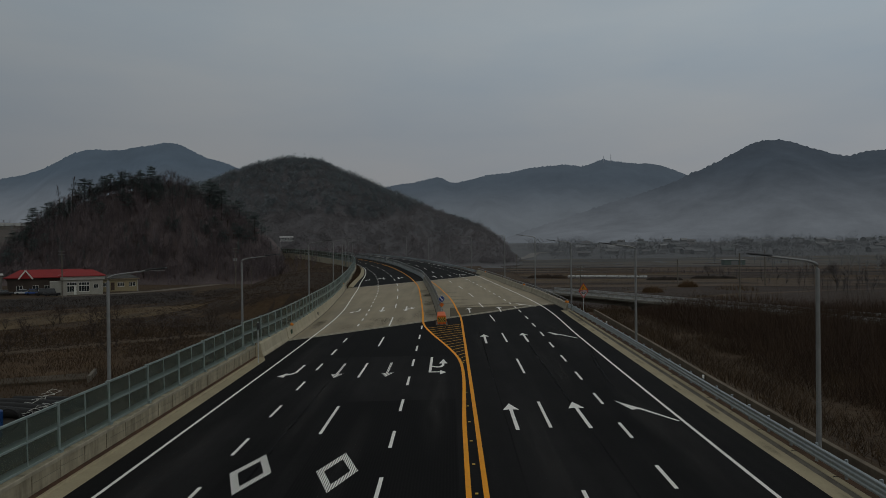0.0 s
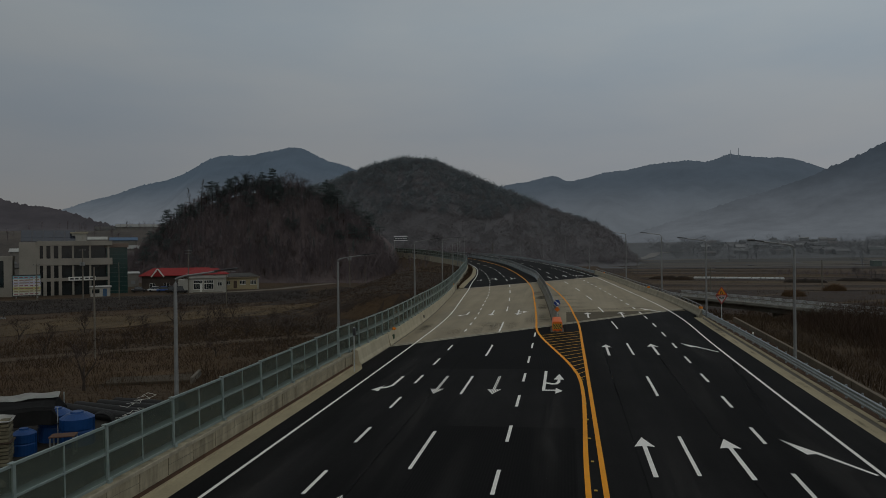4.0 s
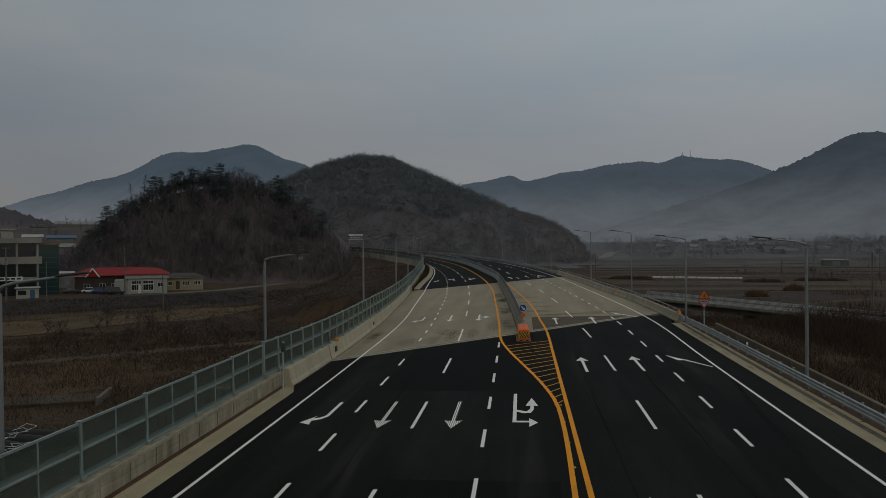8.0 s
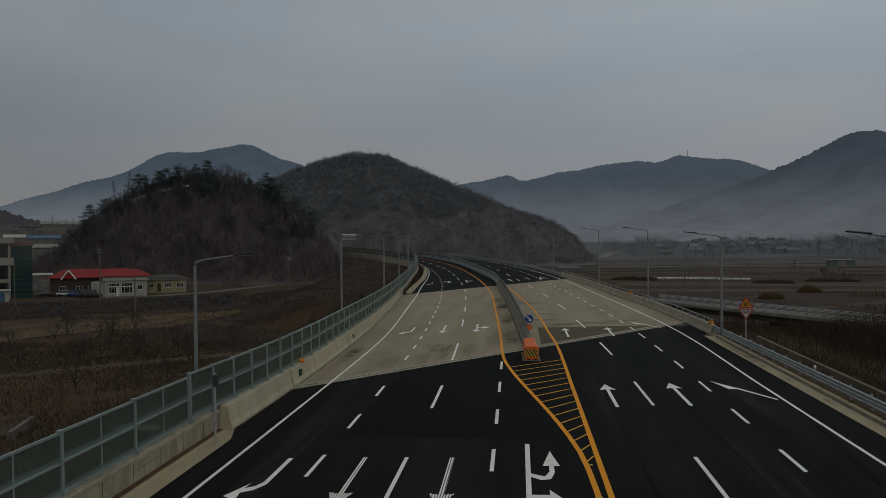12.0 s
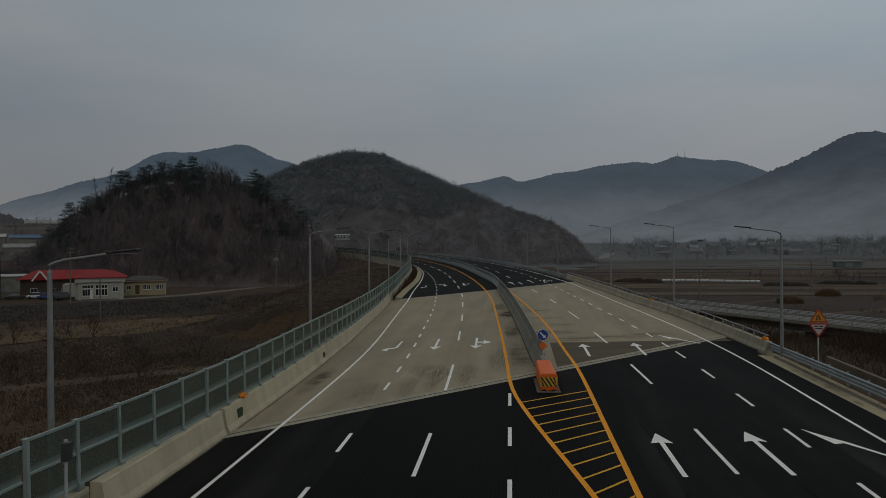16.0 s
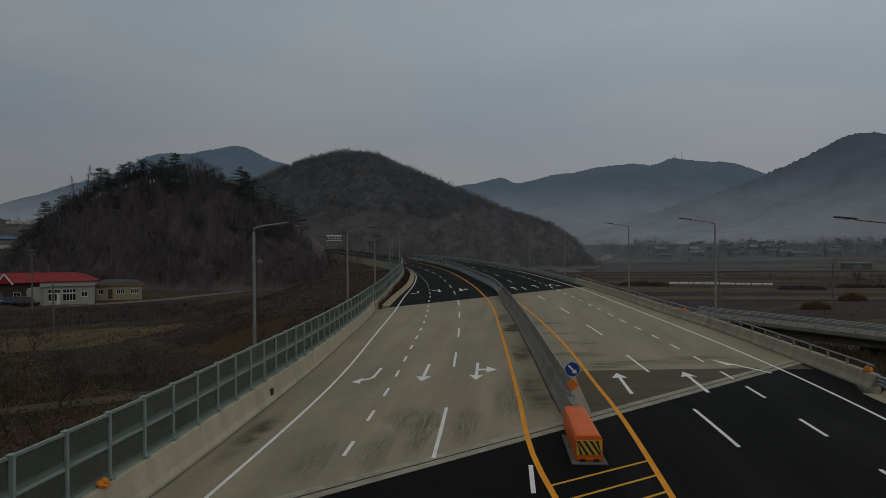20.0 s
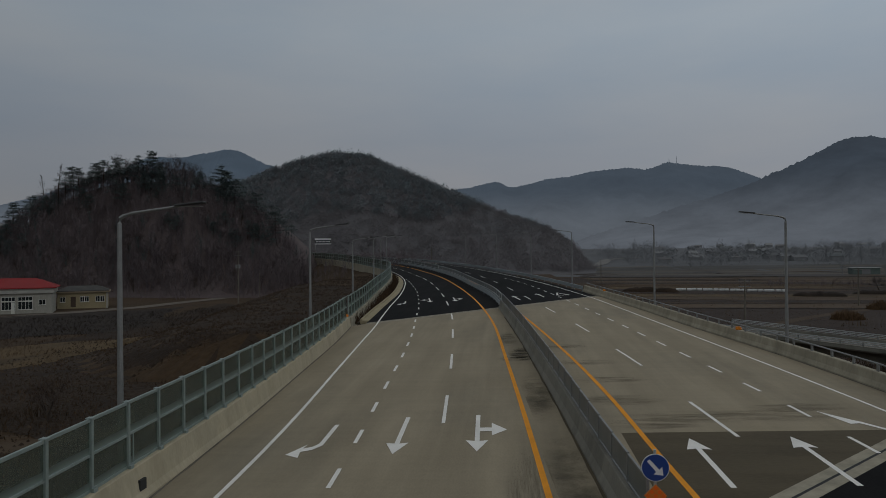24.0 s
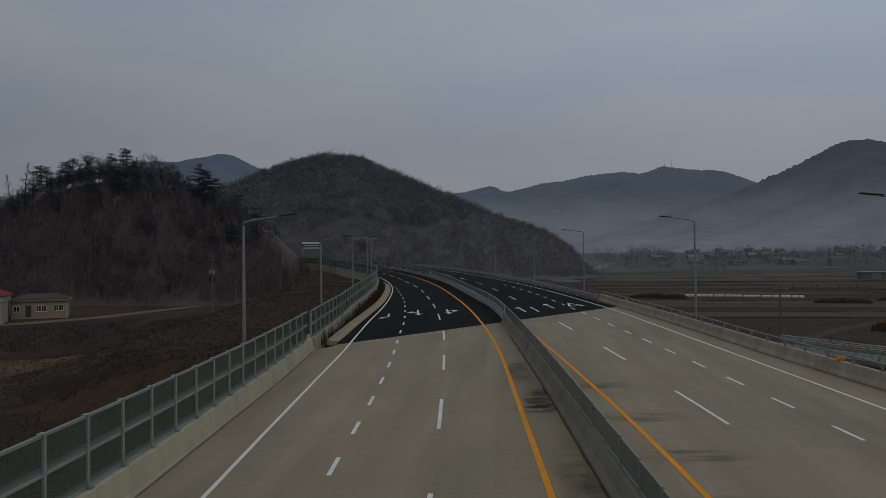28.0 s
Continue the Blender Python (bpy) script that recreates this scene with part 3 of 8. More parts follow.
# ---- wear on the road: soft-edged stains, grooved asphalt ----
def stain_film(name, colour, strength, stretch=(1, 1, 1), scale=1.2):
    """A thin film of dirt: it thins out towards its rim and breaks up in spots."""
    m = bpy.data.materials.new(name)
    m.use_nodes = True
    n, l = m.node_tree.nodes, m.node_tree.links
    b = n["Principled BSDF"]
    b.inputs["Base Color"].default_value, b.inputs["Roughness"].default_value = (*colour, 1), 0.9
    b.inputs["Specular IOR Level"].default_value = 0.2
    co, mp, geo, tex = n.new("ShaderNodeTexCoord"), n.new("ShaderNodeMapping"), n.new("ShaderNodeNewGeometry"), n.new("ShaderNodeTexNoise")
    grad, r, r2, mul = n.new("ShaderNodeVectorMath"), n.new("ShaderNodeMapRange"), n.new("ShaderNodeMapRange"), n.new("ShaderNodeMath")
    off = n.new("ShaderNodeVectorMath")
    off.operation, off.inputs[1].default_value = "SUBTRACT", (0.5, 0.5, 0.5)
    flat_ = n.new("ShaderNodeVectorMath")
    flat_.operation, flat_.inputs[1].default_value = "MULTIPLY", (1, 1, 0)
    grad.operation = "LENGTH"
    l.new(co.outputs["Generated"], off.inputs[0])
    l.new(off.outputs[0], flat_.inputs[0])
    l.new(flat_.outputs[0], grad.inputs[0])
    l.new(grad.outputs["Value"], r.inputs[0])
    r.inputs["From Min"].default_value, r.inputs["From Max"].default_value = 0.5, 0.12
    r.interpolation_type = "SMOOTHSTEP"
    mp.inputs["Scale"].default_value = stretch
    tex.inputs["Scale"].default_value, tex.inputs["Detail"].default_value, tex.inputs["Roughness"].default_value = scale, 7, 0.65
    l.new(geo.outputs["Position"], mp.inputs[0])
    l.new(mp.outputs[0], tex.inputs["Vector"])
    l.new(tex.outputs[0], r2.inputs[0])
    r2.inputs["From Min"].default_value, r2.inputs["From Max"].default_value, r2.inputs["To Max"].default_value = 0.38, 0.66, strength
    mul.operation = "MULTIPLY"
    l.new(r.outputs[0], mul.inputs[0])
    l.new(r2.outputs[0], mul.inputs[1])
    l.new(mul.outputs[0], b.inputs["Alpha"])
    return m


TYRE_MARK = stain_film("tyre_mark", (0.04, 0.037, 0.03), 0.36, (9.0, 0.4, 1), 1.9)
DAMP_MARK = stain_film("damp_mark", (0.075, 0.066, 0.048), 0.55, (0.8, 0.8, 1), 0.9)
DAMP_DARK = stain_film("damp_patch", (0.05, 0.045, 0.034), 0.95, (0.7, 1.5, 1), 0.8)
DRIP_MARK = stain_film("brown_drips", (0.10, 0.082, 0.056), 0.45, (0.35, 2.2, 1), 1.3)


DUST_MARK = stain_film("pale_dust_on_asphalt", (0.075, 0.070, 0.064), 0.30, (3.0, 0.25, 1), 1.1)
SEAM_MARK = stain_film("paving_seam", (0.004, 0.004, 0.004), 0.9, (6.0, 0.1, 1), 0.6)


def road_stain(x, y, w, l_, turn, film, up=0.0095, bend=0.0):
    """A film on the road, w by l_ metres, turned, bent along its length."""
    c, s_ = math.cos(turn), math.sin(turn)
    vs, fs = [], []
    for i in range(13):
        v = (i / 12 - 0.5) * l_
        for u in (-0.5, 0.0, 0.5):
            a = u * w + bend * (v / l_) ** 2 * 4
            vs.append(on_road(x + c * a - s_ * v, y + s_ * a + c * v, up))
        if i:
            k = 3 * i
            fs += [(k - 3, k - 2, k + 1, k), (k - 2, k - 1, k + 2, k + 1)]
    return tagged(raw("road_stain", vs, fs, film), "dark stain worn into the road surface", "stain", kind="structure")


for k, (x, y, w, l_, turn, film, bend) in enumerate((
        (-7.6, 68.6, 1.4, 7.0, 0.05, TYRE_MARK, 0.3), (-6.2, 70.5, 1.2, 7.0, -0.1, TYRE_MARK, 0.4), (-4.2, 72.2, 1.6, 8.0, 0.0, TYRE_MARK, -0.3), (-9.6, 67.6, 1.5, 6.5, 0.1, TYRE_MARK, 0.2),
        (-2.6, 76.5, 1.5, 11, 0.04, TYRE_MARK, 0.0), (-6.6, 73, 2.6, 4.5, 0.5, TYRE_MARK, 0.0), (-1.3, 78, 1.3, 12, 0.07, DAMP_MARK, 0.0), (-1.9, 90, 1.3, 12, 0.07, DAMP_MARK, 0.0),
        (-2.7, 99.6, 2.6, 2.4, 0.1, DAMP_DARK, 0.0), (-2.5, 101.2, 1.6, 4.5, 0.1, DAMP_DARK, 0.0), (-3.3, 108, 1.2, 8.0, 0.1, DAMP_MARK, 0.0), (-2.3, 102.6, 1.2, 3.0, 0.1, DAMP_MARK, 0.0),
        (2.4, 84.5, 4.5, 1.6, 0.2, DRIP_MARK, 0.0), (1.6, 88.5, 5.0, 2.0, 0.1, DRIP_MARK, 0.0), (1.9, 93.0, 4.5, 1.5, 0.15, DRIP_MARK, 0.0), (1.2, 98.0, 4.0, 1.8, 0.2, DRIP_MARK, 0.0), (0.4, 104, 4.0, 1.6, 0.2, DRIP_MARK, 0.0),
        (6.0, 85.6, 11.0, 2.0, 0.03, DRIP_MARK, 0.0), (8.8, 87.0, 5.0, 1.4, 0.2, DRIP_MARK, 0.0),
        (-12.8, 70.5, 1.2, 9.0, 0.03, DAMP_MARK, 0.0),
        (4.6, 24, 1.6, 26, 0.02, DUST_MARK, 0.4), (7.6, 44, 1.8, 24, -0.03, DUST_MARK, 0.5), (10.6, 30, 1.6, 22, 0.03, DUST_MARK, 0.0), (11.0, 58, 1.8, 20, 0.05, DUST_MARK, -0.4), (3.4, 56, 1.2, 18, 0.0, DUST_MARK, 0.0), (-6.8, 36, 1.6, 22, 0.0, DUST_MARK, 0.3), (-9.9, 48, 1.6, 24, 0.02, DUST_MARK, 0.0), (-3.3, 26, 1.4, 20, 0.0, DUST_MARK, 0.0), (-10.4, 24, 1.4, 24, 0.0, DUST_MARK, 0.2), (0.2, 36, 1.6, 22, 0.02, DUST_MARK, 0.0),
        (7.4, 34, 0.16, 70, 0.0, SEAM_MARK, 0.0), (-6.7, 30, 0.16, 66, 0.0, SEAM_MARK, 0.0), (10.9, 44, 0.3, 34, -0.10, SEAM_MARK, 0.6), (3.7, 40, 0.14, 60, 0.0, SEAM_MARK, 0.0),
        (-12.2, 46.0, 1.0, 10.0, 0.0, TYRE_MARK, 0.0), (14.15, 70, 0.8, 12.0, 0.0, DAMP_MARK, 0.0))):
    road_stain(x, y, w, l_, turn, film, 0.0085 + 0.00007 * k, bend)

GROOVED = surf("grooved_asphalt", (0.0084, 0.0083, 0.0086), (0.0136, 0.0134, 0.0138), 0.25, 30, 0.85, 0.3, spec=0.055, c3=(0.0065, 0.0065, 0.0067), stain=0.12, stretch=(1, 0.35, 1), depth=0.006)
gn, gl = GROOVED.node_tree.nodes, GROOVED.node_tree.links
g_wave, g_geo, g_r, g_hsv = gn.new("ShaderNodeTexWave"), gn.new("ShaderNodeNewGeometry"), gn.new("ShaderNodeMapRange"), gn.new("ShaderNodeHueSaturation")
g_wave.bands_direction = "X"
g_wave.inputs["Scale"].default_value, g_wave.inputs["Distortion"].default_value = 2.6, 0.4
g_r.inputs["To Min"].default_value, g_r.inputs["To Max"].default_value = 0.55, 0.88
g_src = gn["Principled BSDF"].inputs["Base Color"].links[0].from_socket
gl.new(g_geo.outputs["Position"], g_wave.inputs["Vector"])
gl.new(g_wave.outputs["Fac"], g_r.inputs[0])
gl.new(g_r.outputs[0], g_hsv.inputs["Value"])
gl.new(g_src, g_hsv.inputs["Color"])
gl.new(g_hsv.outputs[0], gn["Principled BSDF"].inputs["Base Color"])
tagged(ribbon("pavement_grooved", lambda y: -8.1, lambda y: 0.9, 50, lambda x: joint_1(x) - 0.7, GROOVED, up=0.004), "asphalt with fine grooves before the bridge joint", "pavement", kind="structure")
tagged(ribbon("pavement_grooved", lambda y: -4.9, lambda y: 1.3, 14, 36, GROOVED, up=0.004), "asphalt with fine grooves beside the diamonds", "pavement", kind="structure")


# ---- paint ----
PAINT_GROOVED = surf("road_paint_over_grooves", (0.74, 0.74, 0.72), (0.84, 0.84, 0.82), 1.0, 25, 0.7, 0.1, c3=(0.5, 0.5, 0.48), stain=0.8, amount=0.35)
pn, pl = PAINT_GROOVED.node_tree.nodes, PAINT_GROOVED.node_tree.links
p_wave, p_geo, p_r, p_hsv = pn.new("ShaderNodeTexWave"), pn.new("ShaderNodeNewGeometry"), pn.new("ShaderNodeMapRange"), pn.new("ShaderNodeHueSaturation")
p_wave.bands_direction = "X"
p_wave.inputs["Scale"].default_value, p_wave.inputs["Distortion"].default_value = 3.4, 0.2
p_r.inputs["From Min"].default_value, p_r.inputs["From Max"].default_value = 0.15, 0.45
p_r.inputs["To Min"].default_value, p_r.inputs["To Max"].default_value = 0.12, 1.0
p_src = pn["Principled BSDF"].inputs["Base Color"].links[0].from_socket
pl.new(p_geo.outputs["Position"], p_wave.inputs["Vector"])
pl.new(p_wave.outputs["Fac"], p_r.inputs[0])
pl.new(p_r.outputs[0], p_hsv.inputs["Value"])
pl.new(p_src, p_hsv.inputs["Color"])
pl.new(p_hsv.outputs[0], pn["Principled BSDF"].inputs["Base Color"])


def line_paint(label, line, width, y0, y1, material, every=2.0):
    return tagged(ribbon("lane_line", lambda y: line(y) - width / 2, lambda y: line(y) + width / 2, y0, y1, material, every=every), label, "road marking", kind="structure")


line_paint("solid white edge line", white_left, 0.15, -60, 415, PAINT_WHITE)
line_paint("solid white edge line", white_right, 0.15, -60, 415, PAINT_WHITE)
line_paint("solid yellow line beside the median", yellow_left, 0.2, -60, 415, PAINT_YELLOW)
line_paint("solid yellow line beside the median", yellow_right, 0.2, -60, 415, PAINT_YELLOW)


def dashes(label, line, width, starts, length):
    root = tagged(empty("dashed_lane_line"), label, "road marking", kind="structure")
    for s in starts:
        s, reach = s if isinstance(s, tuple) else (s, length)
        ribbon("dash", lambda y: line(y) - width / 2, lambda y: line(y) + width / 2, s, s + reach, PAINT_WHITE, root, every=2.5)
    return root


lane_left = curve((-60, -5.1), (30, -5.06), (48, -4.96), (60, -5.0), (68, -5.2), (75, -5.42), (85, -5.93), (98, -6.67), (112, -7.68), (123, -8.62), (136, -10.18), (147.3, -11.77), (158, -13.55), (169, -15.56), (180, -17.96), (190, -20.6), (201, -23.6), (212, -26.9), (223, -30.4), (236, -35.2), (300, -64.5), (420, -147.5))
turn_left = curve((-60, -8.4), (45, -8.25), (60, -8.3), (80, -8.85), (92, -9.55), (102, -10.15), (111, -10.85), (125, -12.3), (132, -13.0), (142.5, -14.4), (154, -16.1), (164, -18.0), (175, -20.2), (183, -22.0))
turn_mid = curve((-60, -1.68), (45, -1.66), (70, -1.85))
lane_right = curve((-60, 5.6), (30, 5.66), (45, 5.79), (60, 5.7), (69, 5.6), (74.6, 5.39), (83, 5.03), (88, 4.71), (97, 4.27), (103, 3.73), (113, 2.79), (131, 0.55), (158, -3.3), (187, -8.6), (212, -15.6), (243, -26.8), (300, -52.5), (420, -135.5))
merge_right = curve((-60, 8.9), (24, 8.9), (48, 9.12), (75, 9.1), (86, 8.7), (95.7, 7.95), (104.7, 7.1), (114, 6.2), (123.3, 5.2), (141, 3.1), (165, -0.6), (187, -6.0))
dashes("long white lane dashes", lane_left, 0.15, [3.4, 16.6, (29.8, 5.2), 42.5, (54.95, 5.1), (67.8, 7.1), 84.6, 96.4, 108.7, 120.5, 133.6, 145.0, 156.0, 166.9, 177.9, 188.3, 199.5, 210.6, 221.2, 232, 243, 254], 5.0)
dashes("long white lane dashes", lane_right, 0.15, [4.0, 17.1, 30.0, (42.6, 5.2), (55.5, 5.3), (69.2, 5.4), (82.7, 5.4), (96.8, 5.9), 111, 125, 139, 153, 167, 181, 195, 209, 223, 237, 251], 5.0)
dashes("short white dashes of the turning lane", turn_left, 0.15, [20.8 + 6.12 * k for k in range(7)], 2.45)
dashes("short white dashes of the turning lane", turn_left, 0.15, [67.95 + 4.63 * k for k in range(11)] + [119.1 + 5.5 * k for k in range(12)], 1.8)
dashes("short white dashes of the waiting lane", turn_mid, 0.15, [21.3 + 6.18 * k for k in range(8)], 2.55)
dashes("short white dashes of the merging lane", merge_right, 0.15, [16.0 + 6.06 * k for k in range(11)], 2.45)
dashes("short white dashes of the merging lane", merge_right, 0.15, [80.8] + [85.5 + 4.58 * k for k in range(21)], 1.9)

hatch = tagged(empty("hatched_island"), "yellow hatching in front of the median", "road marking", kind="structure")
for k in range(15):
    ya, yb = 65.2 - 1.29 * k, 67.62 - 1.415 * k
    xa, xb = yellow_left(ya) + 0.05, 2.1
    vs = [on_road(xa, ya - 0.075, 0.0115), on_road(xb, yb - 0.075, 0.0115), on_road(xb, yb + 0.075, 0.0115), on_road(xa, ya + 0.075, 0.0115)]
    raw("stripe", vs, [(0, 1, 2, 3)], PAINT_HATCH, hatch)


def paint_shape(name, label, x, y, polys, material=PAINT_WHITE, turn=0.0, cat="road arrow"):
    """Flat painted outlines in local metres, laid on the road; more than one becomes parts."""
    c, s = math.cos(turn), math.sin(turn)
    root = None
    if len(polys) > 1:
        root = empty(name)
    for p in polys:
        vs = [on_road(x + c * a - s * b, y + s * a + c * b, 0.014) for a, b in p]
        ob = raw("stroke" if root else name, vs, [tuple(range(len(vs)))], material, root)
    return tagged(root or ob, label, cat, kind="structure")


HEAD = [(0, 0), (0.42, -1.35), (0.09, -1.25), (0.09, -5), (-0.09, -5), (-0.09, -1.25), (-0.42, -1.35)]
AWAY = [HEAD]
NEAR = [[(-a, -b) for a, b in HEAD][::1]]
for x, y in ((4.1, 34.73), (7.47, 34.75), (4.0, 60.17), (7.49, 60.43), (3.25, 82.48), (6.86, 82.71)):
    paint_shape("straight_arrow", "white straight arrow painted on the lane", x, y, AWAY)
for x, y, r in ((-6.57, 42.48, 0), (-3.21, 42.5, 0), (-7.32, 80.53, 0.03)):
    paint_shape("straight_arrow", "white straight arrow pointing towards the junction", x, y, NEAR, PAINT_GROOVED if y < 60 else PAINT_WHITE, turn=r)
LEFT_TURN = [[(1.1, 3.6), (1.28, 3.6), (1.26, 0.8), (1.0, 0.25), (0.62, 0.0), (0.6, 0.4), (0.92, 0.62), (1.08, 1.0)][::-1], [(0.18, -0.31), (0.72, -0.66), (0.6, 0.22), (0.68, 0.9)][::-1]]
for x, y, r in ((-10.65, 43.68, 0), (-11.31, 80.72, 0.03)):
    paint_shape("turn_arrow", "white turn arrow for the outer lane", x, y, LEFT_TURN, turn=r)
UTURN = [[(-1.12, 5.9), (-0.94, 5.9), (-0.94, 0.5), (-0.3, 0.5), (-0.3, 0.22), (-1.12, 0.22)][::-1], [(-0.35, -0.5), (0.05, 0.2), (-0.35, 0.95)],
         [(-0.94, 2.15), (-0.6, 1.85), (-0.25, 1.95), (-0.1, 2.6), (-0.1, 3.4), (-0.26, 3.4), (-0.28, 2.7), (-0.45, 2.2), (-0.94, 2.5)], [(-0.5, 3.3), (0.12, 3.3), (-0.18, 5.0)]]
paint_shape("uturn_arrow", "white turn and U-turn arrow", 0.66, 43.35, UTURN)
SPLIT = [[(-a, -b) for a, b in HEAD], [(0.09, 2.55), (0.62, 2.55), (0.62, 3.05), (0.09, 3.05)], [(0.55, 1.95), (1.15, 2.75), (0.55, 3.75)]]
SPLIT_LEFT = [SPLIT[0]] + [[(-a, b) for a, b in q[::-1]] for q in SPLIT[1:]]
paint_shape("split_arrow", "white straight-and-turn arrow", -4.39, 80.87, SPLIT, turn=0.03)
MERGE = [[(0, 0), (0.78, -1.45), (0.98, -1.72), (2.12, -4.2), (2.0, -4.26), (0.82, -1.9), (0.45, -2.0)]]
for x, y in ((9.72, 34.85), (9.78, 60.85), (9.3, 86.4)):
    paint_shape("merge_arrow", "slanting white merge arrow", x, y, MERGE)
for x in (-6.8, -3.42):
    w, h = 0.82, 2.3
    rings = []
    for k in range(4):
        o = [(-w, 0), (0, h), (w, 0), (0, -h)]
        a, b = o[k], o[(k + 1) % 4]
        rings.append([a, b, (b[0] * 0.62, b[1] * 0.62), (a[0] * 0.62, a[1] * 0.62)])
    paint_shape("diamond_marking", "white hatched diamond painted on the lane", x, 24.65, rings, PAINT_GROOVED, cat="road marking")
for x, y, kind_ in ((-16.3, 136.0, LEFT_TURN), (-12.4, 138.0, SPLIT_LEFT), (-9.4, 138.6, SPLIT)):
    paint_shape("turn_arrow", "white lane arrow beyond the bridge", x, y, [[(a * 1.0, b * 1.0) for a, b in p] for p in kind_], turn=0.14)
for x, y in ((-2.6, 144), (0.4, 147)):
    paint_shape("straight_arrow", "white straight arrow beyond the bridge", x, y, AWAY, turn=0.16)
paint_shape("yield_triangle", "white give-way triangle painted on the lane", 3.7, 144.0, [[(-0.9, 0), (0.9, 0), (0.7, 0.3), (-0.7, 0.3)], [(-0.9, 0), (-0.6, 0.1), (0.05, 3.4), (0, 4)], [(0.9, 0), (0, 4), (-0.05, 3.4), (0.6, 0.1)]], cat="road marking", turn=0.16)


# ---- walls, screens and rails along the road ----
def pane_material(name, tint, dark, clear, dust=0.0):
    """Frosted sheet: part of the light passes, the rest is dull gloss; dust lies along its lower edge."""
    m = bpy.data.materials.new(name)
    m.use_nodes = True
    n, l = m.node_tree.nodes, m.node_tree.links
    b, out = n["Principled BSDF"], n["Material Output"]
    b.inputs["Base Color"].default_value, b.inputs["Roughness"].default_value = (*dark, 1), 0.35
    tex, geo = n.new("ShaderNodeTexNoise"), n.new("ShaderNodeNewGeometry")
    tex.inputs["Scale"].default_value, tex.inputs["Detail"].default_value = 0.9, 6
    l.new(geo.outputs["Position"], tex.inputs["Vector"])
    co, sp, low_ = n.new("ShaderNodeTexCoord"), n.new("ShaderNodeSeparateXYZ"), n.new("ShaderNodeMapRange")
    l.new(co.outputs["Generated"], sp.inputs[0])
    l.new(sp.outputs["Z"], low_.inputs[0])
    low_.inputs["From Min"].default_value, low_.inputs["From Max"].default_value = 0.0, 0.3
    low_.inputs["To Min"].default_value, low_.inputs["To Max"].default_value = dust, 0.0
    tone, plus = n.new("ShaderNodeMix"), n.new("ShaderNodeMath")
    tone.data_type = "RGBA"
    tone.inputs[6].default_value, tone.inputs[7].default_value = (*dark, 1), (0.27, 0.35, 0.315, 1)
    l.new(low_.outputs[0], tone.inputs[0])
    l.new(tone.outputs[2], b.inputs["Base Color"])
    t, mix, r = n.new("ShaderNodeBsdfTransparent"), n.new("ShaderNodeMixShader"), n.new("ShaderNodeMapRange")
    t.inputs[0].default_value = (*tint, 1)
    r.inputs["To Min"].default_value, r.inputs["To Max"].default_value = 1 - clear - 0.12, 1 - clear + 0.12
    l.new(tex.outputs[0], r.inputs[0])
    l.new(r.outputs[0], plus.inputs[0])
    l.new(low_.outputs[0], plus.inputs[1])
    l.new(plus.outputs[0], mix.inputs[0])
    l.new(t.outputs[0], mix.inputs[1])
    l.new(b.outputs[0], mix.inputs[2])
    l.new(mix.outputs[0], out.inputs[0])
    return m


GLASS = pane_material("frosted_screen_glass", (0.74, 0.77, 0.68), (0.108, 0.128, 0.110), 0.58, 0.5)
MESH = pane_material("woven_steel_mesh", (0.8, 0.82, 0.82), (0.16, 0.175, 0.175), 0.3)
SCREEN_STEEL = surf("screen_steel_green_grey", (0.205, 0.265, 0.265), (0.285, 0.345, 0.34), 2.0, 14, 0.45, 0.05, metal=0.25, spec=0.5)


def bays(line, offset, y0, y1, pitch, sink=None):
    """Equal chords along a line of the road, set off to its left: their poses and the last end."""
    pts, y = [], y0
    while y < y1:
        dx = line(y + 0.5) - line(y - 0.5)
        k = math.hypot(1, dx)
        x, yy = line(y) - offset / k, y + offset * dx / k
        pts.append(Vector((x, yy, road_z(line(y), y) - (sink(y) if sink else 0.0))))
        y += pitch / k
    out = []
    for p, q in zip(pts, pts[1:]):
        d = q - p
        m = Matrix(((d.x / d.length, -d.y / math.hypot(d.x, d.y), 0, p.x), (d.y / d.length, d.x / math.hypot(d.x, d.y), 0, p.y), (d.z / d.length, 0, 1, p.z), (0, 0, 0, 1)))
        out.append((m, d.length))
    return out


